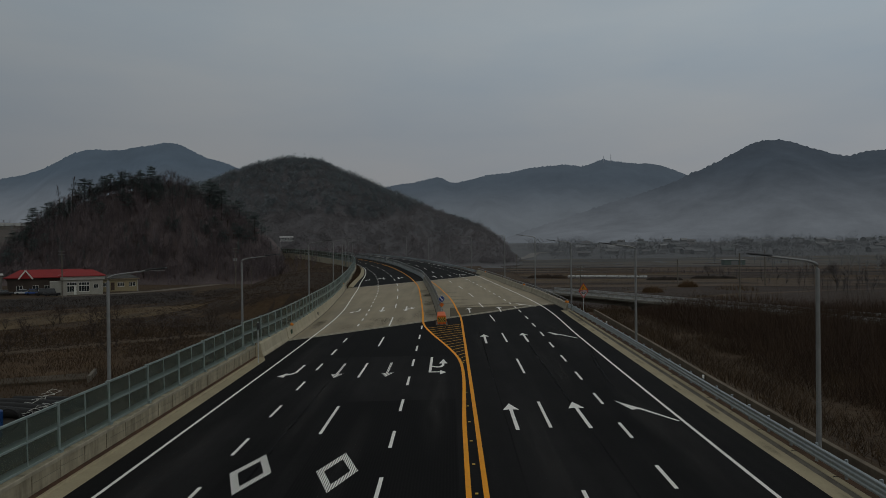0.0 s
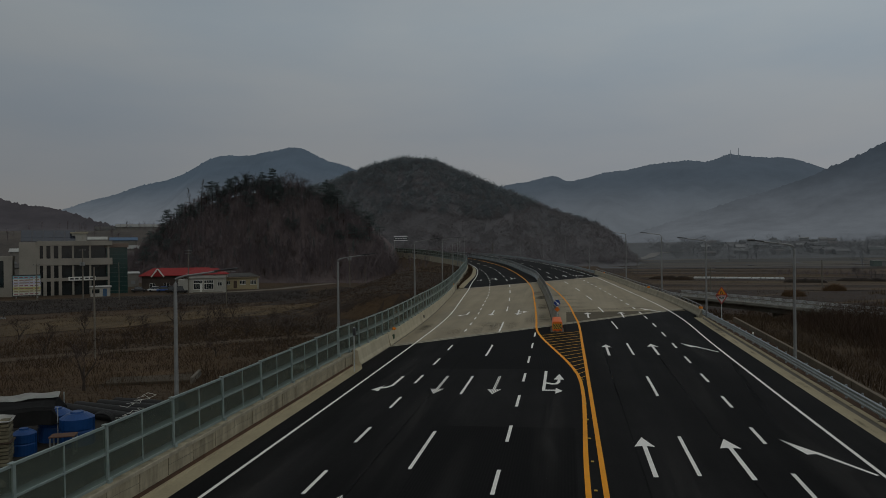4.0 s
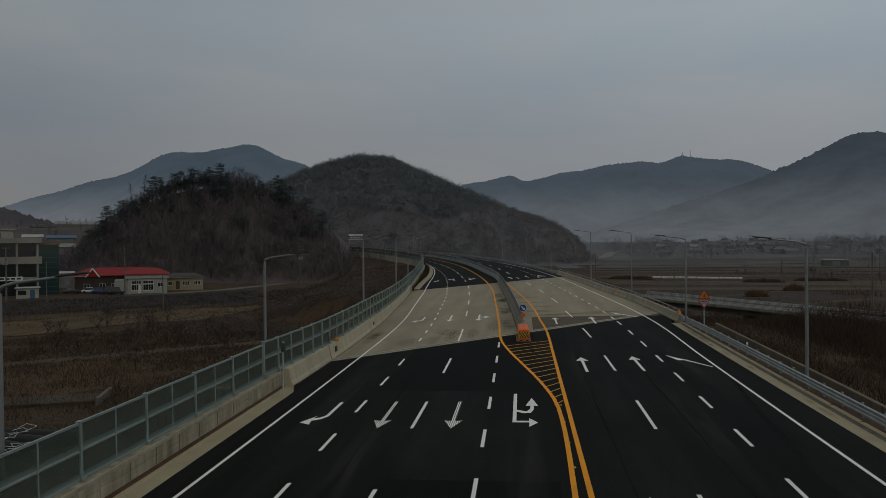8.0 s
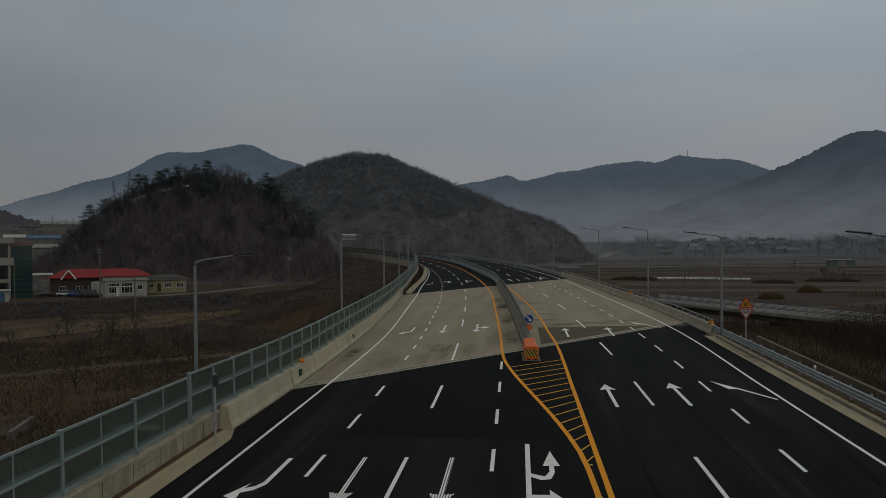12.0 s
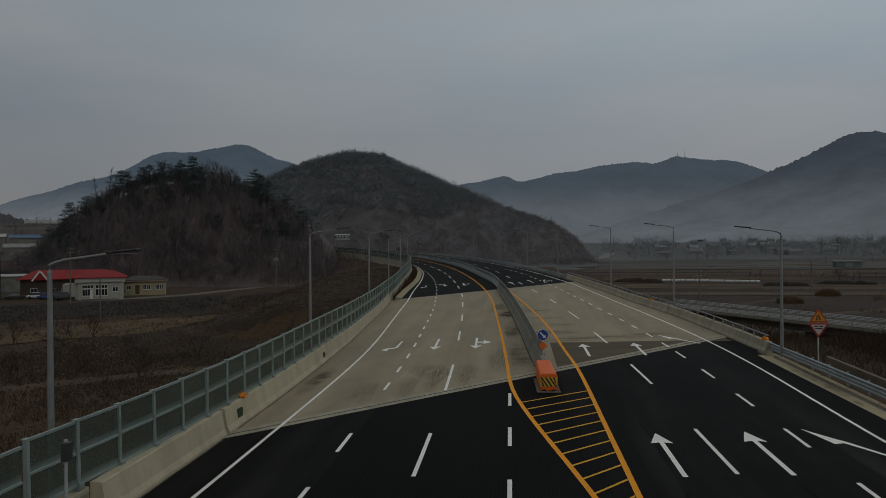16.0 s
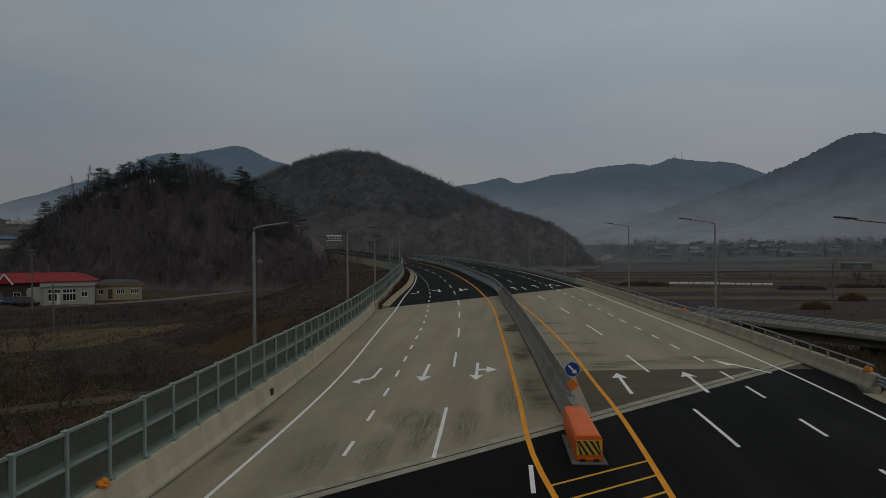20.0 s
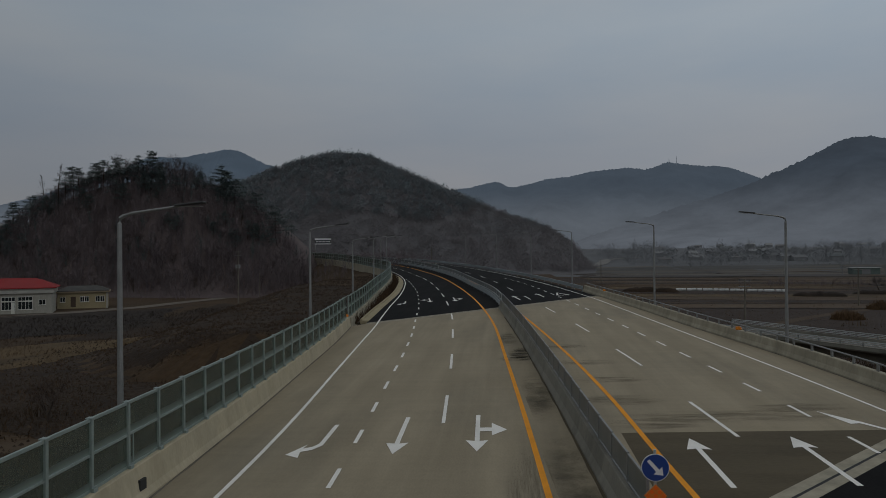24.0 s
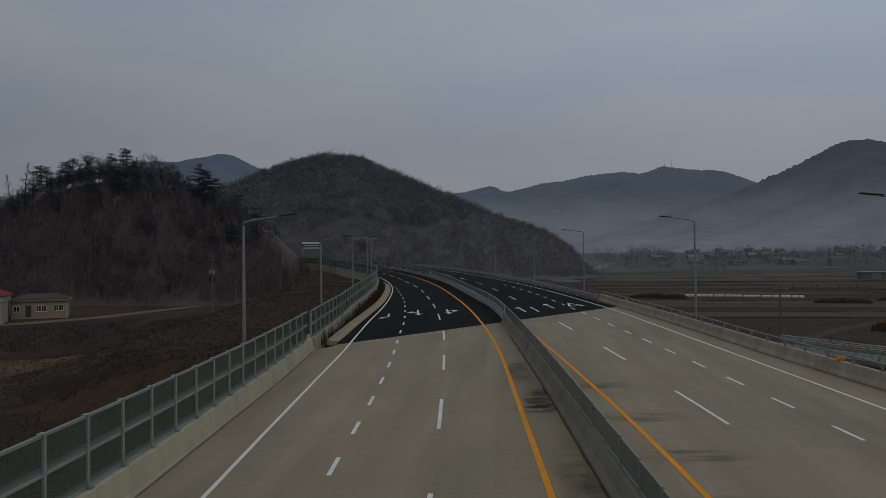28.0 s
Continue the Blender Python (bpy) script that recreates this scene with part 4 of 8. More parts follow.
def screen(label, line, offset, y0, y1, pitch, low, high, mullion=False, glass=GLASS, steel=SCREEN_STEEL, rows=2, name="noise_barrier", joined=False, sink=None, slim=1.0):
    """A glazed screen on a wall: posts, rails and panes, bay by bay."""
    root = tagged(empty(name), label, "barrier", kind="structure")
    mid = (low + high) / 2
    kinds = {}

    def kind(key, make, mat):
        if key not in kinds:
            bm = make()
            bmesh.ops.recalc_face_normals(bm, faces=bm.faces)
            me = bpy.data.meshes.new(key)
            bm.to_mesh(me)
            bm.free()
            me.materials.append(mat)
            kinds[key] = me
        return kinds[key]

    def post():
        bm = cuboid(-0.055 * slim, -0.07 * slim, low - 0.12, 0.055 * slim, 0.07 * slim, high + 0.03, 0.006 * slim)
        if slim < 1:
            return bm
        box(bm, -0.13, -0.13, low - 0.13, 0.13, 0.13, low - 0.09)
        box(bm, -0.10, -0.09, high + 0.03, 0.10, 0.09, high + 0.055)
        return bm

    def foot():
        bm = cuboid(-0.10, -0.16, low - 0.09, 0.10, -0.07, low + 0.06, 0.01)
        return bm

    levels = [low, mid, high] if rows == 2 else [low, high]
    ms = bays(line, offset, y0, y1, pitch, sink)
    if joined:
        acc = {}
        for m, L in ms:
            for key, mat, parts_ in (("posts", steel, [(-0.05, -0.06, low - 0.1, 0.05, 0.06, high)]), ("rails", steel, [(0, -0.03, z - 0.04, L, 0.03, z + 0.04) for z in levels]),
                                     ("panes", glass, [(0.06, -0.008, a + 0.04, L - 0.06, 0.008, b - 0.04) for a, b in zip(levels, levels[1:])])):
                bm, _ = acc.setdefault(key, (bmesh.new(), mat))
                for p in parts_:
                    k = len(bm.verts)
                    box(bm, *p)
                    bm.verts.ensure_lookup_table()
                    for v in bm.verts[k:]:
                        v.co = m @ v.co
        for key, (bm, mat) in acc.items():
            tagged(part(key[:-1] + "_row", bm, mat, root), kind="stuff")
        return root
    for m, L in ms:
        shared("post", kind("post", post, steel), root, m)
        shared("bracket", kind("bracket", foot, steel), root, m)
        for z in levels:
            thick = (0.045 if z != mid or rows == 1 else 0.035) * slim
            shared("rail", kind("rail%.2f" % z, lambda: cuboid(0.05, -0.035, z - thick, pitch - 0.05, 0.035, z + thick, 0.006), steel), root, m)
        cells = [(0.06, pitch - 0.06)]
        if mullion:
            shared("mullion", kind("mullion", lambda: cuboid(pitch / 2 - 0.025, -0.03, low + 0.05, pitch / 2 + 0.025, 0.03, high - 0.05), steel), root, m)
            cells = [(0.06, pitch / 2 - 0.03), (pitch / 2 + 0.03, pitch - 0.06)]
        for a, b in zip(levels, levels[1:]):
            for c0, c1 in cells:
                shared("pane", kind("pane%.2f%.2f" % (a, c0), lambda: cuboid(c0, -0.008, a + 0.05, c1, 0.008, b - 0.05), glass), root, m)
    return root


J1L, J2L = joint_at(joint_1, wall_c), joint_at(joint_2, wall_c)
J1R, J2R = joint_at(joint_1, edge_right), joint_at(joint_2, barrier_right)
WALL = [(0, -0.3), (0.02, 0.9), (0.05, 0.93), (0.5, 0.93), (0.5, -1.6), (0, -1.6)]
PARAPET = [(0, -0.6), (0, 0.10), (0.10, 0.30), (0.22, 1.02), (0.27, 1.05), (0.6, 1.05), (0.6, -1.3), (0, -1.3)]
tagged(extrude("wall_retaining", wall_a, WALL, -60, 51.2, CONCRETE_ROUGH, side=-1), "board-marked retaining wall with rust and damp stains", "wall", kind="structure")
tagged(extrude("wall_parapet_approach", wall_c, PARAPET, 51.2, J1L - 0.15, CONCRETE_PARAPET, side=-1, sink=sunk), "smooth concrete parapet before the bridge joint", "wall", kind="structure")
tagged(extrude("wall_parapet_bridge", wall_c, PARAPET, J1L + 0.1, J2L, CONCRETE_PARAPET, side=-1, sink=sunk), "smooth concrete bridge parapet under a glazed screen", "wall", kind="structure")
tagged(extrude("wall_retaining_far", wall_d, WALL, J2L + 0.1, 415, CONCRETE, side=-1, every=3, sink=sunk_far), "concrete wall under the far noise barrier", "wall", kind="structure")
tagged(extrude("gutter_near", wall_a, [(-1.17, 0.005), (-0.36, -0.02), (-0.33, 0.05), (-0.02, 0.06), (-0.02, -0.3), (-1.17, -0.3)], -60, 51.5, CONCRETE_GUTTER, side=-1), "yellowish concrete gutter with a low kerb", "gutter", kind="structure")
tagged(extrude("gutter_far", gutter_out, [(-0.92, 0.006), (-0.2, 0.01), (-0.18, 0.14), (0.0, 0.14), (0.0, -0.3), (-0.92, -0.3)], J2L + 3.5, 330, CONCRETE_GUTTER, side=-1), "pale concrete gutter along the far curve", "gutter", kind="structure")
RUST_SOIL = surf("rusty_soil", (0.055, 0.030, 0.018), (0.095, 0.052, 0.030), 0.9, 9, 1.0, 0.5, c3=(0.035, 0.022, 0.015), stain=0.6, depth=0.04)
tagged(extrude("ground_wall_foot", wall_a, [(-0.26, 0.03), (-0.20, 0.07), (-0.1, 0.08), (0.0, 0.09), (0.0, -0.1), (-0.26, -0.1)], -60, 51.0, RUST_SOIL, side=-1, every=0.7), "rusty soil washed up along the wall's foot", "soil", kind="structure")
cap_wall = tagged(extrude("trim_wall_cap", wall_a, [(-0.02, 0.78), (-0.02, 0.905), (0.0, 0.93), (0.01, 0.93), (0.01, 0.78)], -60, 51.15, CONCRETE, side=-1), "smooth pale band along the top of the retaining wall", "wall", kind="structure")
bm = cuboid(-0.005, -0.007, 0.12, 0.005, 0.007, 0.77)
seam = bpy.data.meshes.new("board_joint")
bm.to_mesh(seam), bm.free()
seam.materials.append(CONCRETE_STAINED)
r6 = random.Random(4)
bm = cuboid(-0.005, -0.9, -0.004, 0.005, 0.9, 0.004)
seam_flat = bpy.data.meshes.new("board_joint_level")
bm.to_mesh(seam_flat), bm.free()
seam_flat.materials.append(CONCRETE_DARK)
y = 1.0
while y < 50.4:
    shared("board_joint", seam, cap_wall, Matrix.Translation(on_road(wall_a(y), y)) @ Matrix.Rotation(r6.uniform(-0.02, 0.02), 4, "X"))
    for z in (0.47,):
        if r6.random() < 0.6:
            shared("board_joint", seam_flat, cap_wall, Matrix.Translation(on_road(wall_a(y), y + 0.9, z + r6.uniform(-0.03, 0.03))) @ Matrix.Rotation(r6.uniform(-0.03, 0.05), 4, "X"))
    y += 1.8
screen("frosted glass noise barrier in grey-green steel frames", wall_a, 0.3, -39.15, 48.9, 4.0, 1.0, 2.85, mullion=True)
bridge_screen = screen("frosted glass noise barrier on the bridge parapet", screen_c, 0.0, 48.95, J2L + 0.4, 1.925, 1.1, 2.96, sink=sunk)
screen("frosted glass noise barrier along the far curve", wall_d, 0.3, J2L + 0.3, 190, 1.95, 0.9, 2.85, sink=sunk_far)
screen("frosted glass noise barrier far round the bend", wall_d, 0.3, 190, 415, 3.0, 0.9, 2.85, joined=True)

CONCRETE_MEDIAN = surf("concrete_median_grey", (0.19, 0.187, 0.165), (0.25, 0.245, 0.215), 0.7, 10, 0.9, 0.25, c3=(0.10, 0.098, 0.085), stain=0.4, stretch=(1, 1, 0.4), amount=0.6)
for yy, x_, lo_, hi_ in ((76.2, screen_c(76.2), 1.15, 2.0),):
    part("mullion", cuboid(x_ - 0.03, yy - 0.03, road_z(x_, yy) - sunk(yy) + lo_, x_ + 0.03, yy + 0.03, road_z(x_, yy) - sunk(yy) + hi_), SCREEN_STEEL, bridge_screen)
for s_, y0_, y1_ in ((-1, 74, 122), (1, 76, 132)):
    tagged(ribbon("trim_median_dirt", lambda y, s_=s_: median(y) + s_ * 0.33, lambda y, s_=s_: median(y) + s_ * (0.43 + 0.09 * noise.noise(Vector((y * 0.5, s_ * 3.0, 0)))), y0_, y1_, CONCRETE_STAINED, up=0.0072, every=0.6), "dark dirt washed along the median's foot", "dirt", kind="structure")
# median: concrete on the bridge, steel rails beyond it
J1M, J2M = joint_at(joint_1, median), joint_at(joint_2, median)
tagged(extrude("median_barrier", median, [(-0.34, 0), (-0.34, 0.08), (-0.22, 0.32), (-0.14, 0.78), (-0.12, 0.8), (0.12, 0.8), (0.14, 0.78), (0.22, 0.32), (0.34, 0.08), (0.34, 0)], 72.0, J2M - 0.3, CONCRETE_MEDIAN), "grey concrete median barrier with damp streaks", "barrier", kind="structure")
screen("steel mesh glare screen on the median barrier", median, 0.0, 73.6, J2M, 2.0, 0.85, 1.6, glass=MESH, steel=STEEL_DARK, slim=0.5, rows=1, name="glare_screen")
screen("steel mesh glare screen along the far median", median, 0.0, J2M, 200, 2.0, 0.9, 1.5, glass=MESH, steel=STEEL, slim=0.6, rows=1, name="glare_screen")
screen("steel mesh glare screen round the far bend", median, 0.0, 200, 400, 4.0, 0.95, 1.55, glass=MESH, steel=STEEL, rows=1, name="glare_screen", joined=True)

STEEL_RAIL = surf("galvanised_rail", (0.26, 0.30, 0.325), (0.34, 0.385, 0.41), 2.0, 14, 0.45, 0.05, metal=0.5, spec=0.5)
W_BEAM = [(0, 0.24), (0.05, 0.28), (0.05, 0.34), (0.0, 0.38), (0, 0.42), (0.05, 0.46), (0.05, 0.52), (0.0, 0.56), (0.0, 0.60), (0.05, 0.64), (0.05, 0.70), (0, 0.74), (-0.015, 0.74), (0.035, 0.70), (0.035, 0.64), (-0.015, 0.60), (-0.015, 0.56), (0.035, 0.52), (0.035, 0.46), (-0.015, 0.42), (-0.015, 0.38), (0.035, 0.34), (0.035, 0.28), (-0.015, 0.24)]

rail_right = curve((-60, 15.02), (30, 15.05), (48, 15.15), (60, 15.15), (72, 15.0), (80, 14.78))
drain_right = curve((-60, 16.2), (26, 16.32), (40, 16.5), (50, 16.78), (62, 17.0), (80, 17.2))


def guardrail(label, line, y0, y1, side, both=False, pitch=4.0, every=4.0, caps=True, low=0.0, marks=()):
    root = tagged(empty("guardrail"), label, "guardrail", kind="structure")
    for s in ((side, -side) if both else (side,)):
        extrude("beam", lambda y: line(y) + s * 0.12, [(o, h - low) for o, h in W_BEAM], y0, y1, STEEL_RAIL, root, every=every, side=s)
    bm = tube(bmesh.new(), [(0, 0, -0.7), (0, 0, 0.77 - low)], [0.06, 0.06], 8)
    me = bpy.data.meshes.new("post")
    bm.to_mesh(me)
    bm.free()
    me.materials.append(STEEL_RAIL)
    bm = cuboid(-0.05, -0.06, 0.78 - low, 0.05, 0.06, 0.94 - low, 0.01)
    cap = bpy.data.meshes.new("reflector")
    bm.to_mesh(cap)
    bm.free()
    cap.materials.append(PAINT_WHITE)
    y, k = y0 + 0.5, 0
    while y < y1:
        at = Matrix.Translation(on_road(line(y), y))
        shared("post", me, root, at)
        if caps and any(abs(y - m_) < pitch / 2 for m_ in marks):
            shared("reflector", cap, root, at, "white delineator on the post")
        y += pitch
        k += 1
    return root


guardrail("galvanised guardrail with round posts beside the gutter", rail_right, -40, 78.5, -1, pitch=2.0, low=0.03, marks=(37.4, 60.7))
guardrail("galvanised double guardrail along the far median", median, J2M, 330, 1, both=True, pitch=3.0, caps=False)
guardrail("galvanised guardrail along the far outer edge", lambda y: white_right(y) + 1.75, J2R + 8, 330, -1, pitch=4.0, caps=False, low=0.12)
kerb = tagged(extrude("gutter_right", lambda y: 13.7, [(0, 0.005), (0.80, -0.035), (0.86, 0.02), (0.89, 0.09), (0.95, 0.12), (1.06, 0.125), (1.11, 0.10), (1.14, -0.3), (0, -0.3)], -60, 77.5, CONCRETE_GUTTER), "yellowish concrete gutter with a low rounded kerb", "gutter", kind="structure")
VERGE_SOIL = surf("verge_soil", (0.040, 0.020, 0.009), (0.078, 0.042, 0.020), 0.7, 6, 1.0, 0.7, c3=(0.035, 0.024, 0.016), stain=0.4, depth=0.08)
tagged(extrude("ground_verge", lambda y: 14.78, [(0, 0.06), (0.5, 0.02), (0.75, -0.1), (1.2, -0.22), (2.5, -0.24), (2.5, -0.6), (0, -0.6)], -60, 77, VERGE_SOIL, every=0.8), "bare brown verge between kerb and drain wall", "ground", kind="structure")
CONCRETE_DRAIN = surf("concrete_drain_wall", (0.115, 0.096, 0.072), (0.165, 0.138, 0.104), 0.7, 8, 0.95, 0.4, c3=(0.075, 0.060, 0.043), stain=0.4, amount=0.7)
drain = tagged(extrude("wall_drain", drain_right, [(0, -0.9), (0.02, 0.17), (0.04, 0.19), (0.24, 0.19), (0.26, 0.17), (0.28, -1.6)], -60, 76, CONCRETE_DRAIN), "low weathered concrete wall behind the guardrail", "wall", kind="structure")
bm = cuboid(-0.004, -0.006, -0.3, 0.29, 0.006, 0.193)
cut = bpy.data.meshes.new("wall_joint")
bm.to_mesh(cut), bm.free()
cut.materials.append(CONCRETE_STAINED)
for k in range(12):
    y = 4.0 + 6.0 * k
    shared("wall_joint", cut, drain, Matrix.Translation(on_road(drain_right(y), y)))
# darker strip over the gutter's rim and the kerb's inner face
tagged(extrude("trim_kerb_dark", lambda y: 13.7, [(0.73, -0.0285), (0.80, -0.031), (0.853, 0.018), (0.875, 0.062), (0.88, 0.0), (0.80, -0.06), (0.73, -0.06)], -60, 77, CONCRETE_DARK), "dark strip along the foot of the kerb", "dirt", kind="structure")
r14 = random.Random(14)
bm = cuboid(-0.006, -0.006, -0.03, 0.2, 0.006, 0.006)
cut = bpy.data.meshes.new("kerb_joint")
bm.to_mesh(cut), bm.free()
cut.materials.append(RUBBER)
for k in range(24):
    y = 4.6 + 3.0 * k
    shared("kerb_joint", cut, kerb, Matrix.Translation(on_road(14.62, y, 0.118)))
for k in range(11):
    y = 10 + 5.6 * k + r14.uniform(-2, 2)
    road_stain(13.7 + r14.uniform(0.25, 0.5), y, r14.uniform(0.2, 0.4), r14.uniform(1.2, 3.2), r14.uniform(-0.1, 0.1), DAMP_MARK, up=0.004)
tagged(extrude("wall_parapet_right", barrier_right, [(0, -0.2), (0, 0.08), (0.12, 0.30), (0.2, 0.68), (0.23, 0.72), (0.5, 0.72), (0.5, -1.3), (0, -1.3)], 78.2, J2R + 8, CONCRETE), "concrete parapet of the bridge's outer edge", "wall", kind="structure")
for nm, ln, a, b, s_ in (("trim_foot_dirt", wall_c, 52, J1L - 0.8, 1), ("trim_foot_dirt", wall_c, J1L + 0.9, J2L - 0.8, 1), ("trim_foot_dirt", barrier_right, 79.5, 148, -1)):
    tagged(ribbon(nm, ln, lambda y, ln=ln, s_=s_: ln(y) + s_ * (0.09 + 0.06 * noise.noise(Vector((y * 0.7, s_, 0)))), a, b, CONCRETE_DARK, up=0.0075 - (0.0 if s_ < 0 else 0.001), every=0.7), "dark dirt lying along the parapet's foot", "dirt", kind="structure")
rail = tagged(empty("parapet_rail"), "steel hand rail on the bridge parapet", "rail", kind="structure")
for off, h in ((0.36, 1.08),):
    extrude("rail", barrier_right, [(off + 0.045 * math.cos(a), h + 0.045 * math.sin(a)) for a in (k * math.pi / 3 for k in range(6))], 78.5, J2R + 7.5, STEEL_DARK, rail)
bm = cuboid(-0.05, -0.08, 0.7, 0.05, 0.08, 1.06, 0.02)
stub = bpy.data.meshes.new("rail_post")
bm.to_mesh(stub), bm.free()
stub.materials.append(STEEL_DARK)
for k in range(34):
    y = 79 + 2.0 * k
    if y < J2R + 7:
        shared("rail_post", stub, rail, Matrix.Translation(on_road(barrier_right(y) + 0.36, y)))


# ---- lamps ----
LAMP_GREY = STEEL_DARK
HEAD_BLACK = surf("lamp_head_dark", (0.03, 0.032, 0.035), (0.05, 0.052, 0.055), 3, 20, 0.5, 0.05)


def street_lamp(x, y, top, arm, turn, label):
    """A tapered pole with a rising arm and a flat head. arm: the reach towards the road."""
    base = min(road_z(x, y), 3.0) - (0.4 if y < 60 or y > 140 else 0.0)
    root = tagged(empty("street_lamp", x, y, base, turn), label, "street lamp", group="street lamps along the road")
    h = top - base
    part("pole", tube(bmesh.new(), [(0, 0, -1.5 if 58 < y < 140 else -0.6), (0, 0, 2), (0, 0, h - 0.25), (0.04, 0, h - 0.06), (0.14, 0, h)], [0.105, 0.098, 0.07, 0.068, 0.06], 10), LAMP_GREY, root)
    part("arm", tube(bmesh.new(), [(0.1, 0, h - 0.01), (0.45, 0, h + 0.09), (arm - 0.85, 0, h + 0.27)], [0.055, 0.045, 0.038], 8), LAMP_GREY, root)
    bm = cuboid(arm - 0.95, -0.13, h + 0.26, arm, 0.13, h + 0.33, 0.025)
    for v in bm.verts:
        v.co.z += 0.10 * (v.co.x - arm + 0.95)
    head = part("head", bm, HEAD_BLACK, root, "dark flat lamp head")
    part("lens", cuboid(arm - 0.75, -0.10, h + 0.262, arm - 0.1, 0.10, h + 0.272), flat("lamp_lens_%d" % (y * 10), (0.25, 0.25, 0.24), rough=0.3), head)
    bm = cuboid(-0.2, -0.2, -0.02, 0.2, 0.2, 0.03, 0.01)
    part("base_plate", bm, LAMP_GREY, root)
    part("inspection_hatch", cuboid(-0.03, -0.112, 0.6, 0.03, -0.096, 0.95), HEAD_BLACK, root)
    return root


for x, y, top in ((15.5, 25.2, 7.19), (15.18, 50.7, 7.77), (14.75, 76.3, 8.27), (13.66, 100.5, 9.28), (11.2, 126.6, 9.92)):
    street_lamp(x, y, top, 2.75, 180, "grey steel street lamp leaning over the outer lane")
for x, y, top in ((5.97, 157, 10.2), (0.98, 181.8, 10.72), (-5.5, 204.8, 11.12), (-13.6, 229, 11.5)):
    street_lamp(x, y, top, 2.75, 160, "grey steel street lamp at the far bend")
for x, y, top in ((-15.0, 30.1, 6.73), (-14.95, 50.7, 7.14), (-15.2, 77.0, 8.5), (-16.87, 103.4, 9.0), (-19.0, 126.0, 8.67)):
    street_lamp(x, y, top, 2.75, 0, "grey steel street lamp behind the noise barrier")
for y, top in ((146.6, 9.33), (172.4, 10.05), (199, 10.8)):
    x = wall_d(y) - 0.9
    street_lamp(x, y, top, 2.75, 20, "grey steel street lamp behind the far noise barrier")


# ---- signs, crash cushion and small things on the road ----
ORANGE = surf("orange_plastic", (0.66, 0.112, 0.008), (0.76, 0.14, 0.014), 1.2, 12, 0.5, 0.06, c3=(0.45, 0.09, 0.02), stain=1.5, amount=0.4)
BLACK_PAINT, YELLOW_PAINT = flat("black_film", (0.012, 0.012, 0.012), rough=0.5), flat("yellow_film", (0.55, 0.34, 0.03), rough=0.5)
BLUE_SIGN, WHITE_SIGN, RED_SIGN, ORANGE_SIGN = flat("blue_sign_film", (0.012, 0.05, 0.22), rough=0.4), flat("white_sign_film", (0.7, 0.7, 0.68), rough=0.4), flat("red_sign_film", (0.34, 0.025, 0.018), rough=0.4), flat("orange_sign_film", (0.60, 0.17, 0.02), rough=0.4)


def disc(r, y0, y1, n=28):
    bm = bmesh.new()
    a = [bm.verts.new((r * math.cos(2 * math.pi * k / n), y0, r * math.sin(2 * math.pi * k / n))) for k in range(n)]
    b = [bm.verts.new((v.co.x, y1, v.co.z)) for v in a]
    bm.faces.new(a), bm.faces.new(b[::-1])
    for k in range(n):
        bm.faces.new((a[k], b[k], b[(k + 1) % n], a[(k + 1) % n]))
    return bm


def plate(outline, y0, y1):
    """An upright plate in x and z."""
    bm = bmesh.new()
    a, b = [bm.verts.new((x, y0, z)) for x, z in outline], [bm.verts.new((x, y1, z)) for x, z in outline]
    bm.faces.new(a), bm.faces.new(b[::-1])
    for k in range(len(a)):
        bm.faces.new((a[k], b[k], b[(k + 1) % len(a)], a[(k + 1) % len(a)]))
    return bm


def lift(bm, z, x=0.0):
    for v in bm.verts:
        v.co.z += z
        v.co.x += x
    return bm


cushion = tagged(empty("crash_cushion", 0.14, 67.35, road_z(0.14, 67.35) + 0.012, 1.5), "orange crash cushion with black and yellow chevrons", "crash cushion")
bm = bmesh.new()
prof = [(-0.46, 0.28), (-0.46, 0.78), (-0.40, 0.90), (-0.30, 0.94), (0.30, 0.94), (0.40, 0.90), (0.46, 0.78), (0.46, 0.28)]
rings = [[bm.verts.new((x * s, y, z * hh)) for x, z in prof] for y, s, hh in ((0.0, 0.97, 0.97), (0.08, 1, 1), (2.2, 0.98, 1), (4.3, 0.94, 1), (4.45, 0.9, 0.97))]
for r0, r1 in zip(rings, rings[1:]):
    for k in range(len(prof)):
        bm.faces.new((r0[k], r0[(k + 1) % len(prof)], r1[(k + 1) % len(prof)], r1[k]))
bm.faces.new(rings[0]), bm.faces.new(rings[-1][::-1])
part("cover", bm, ORANGE, cushion, "orange plastic cover")
part("skirt", cuboid(-0.42, 0.03, 0.06, 0.42, 4.35, 0.3, 0.02), ORANGE, cushion)
part("base_plate", cuboid(-0.6, -0.25, 0.0, 0.6, 4.6, 0.05, 0.01), CONCRETE_DARK, cushion, "grey base plate")
panel = part("chevron_panel", cuboid(-0.42, -0.022, 0.27, 0.42, 0.0, 0.76), YELLOW_PAINT, cushion, "yellow panel with black stripes")
for k in range(-2, 5):
    x = -0.42 + k * 0.21
    pts_ = [(x, 0.75), (x + 0.1, 0.75), (x + 0.42, 0.28), (x + 0.32, 0.28)]
    clipped = [(min(0.41, max(-0.41, px)), pz) for px, pz in pts_]
    if max(p[0] for p in clipped) - min(p[0] for p in clipped) > 0.06:
        part("stripe", plate(clipped, -0.028, -0.0225), BLACK_PAINT, panel)
for x in (-0.22, 0.24):
    part("foot", cuboid(x - 0.09, -0.06, 0.05, x + 0.09, 0.1, 0.13, 0.01), RUBBER, cushion)
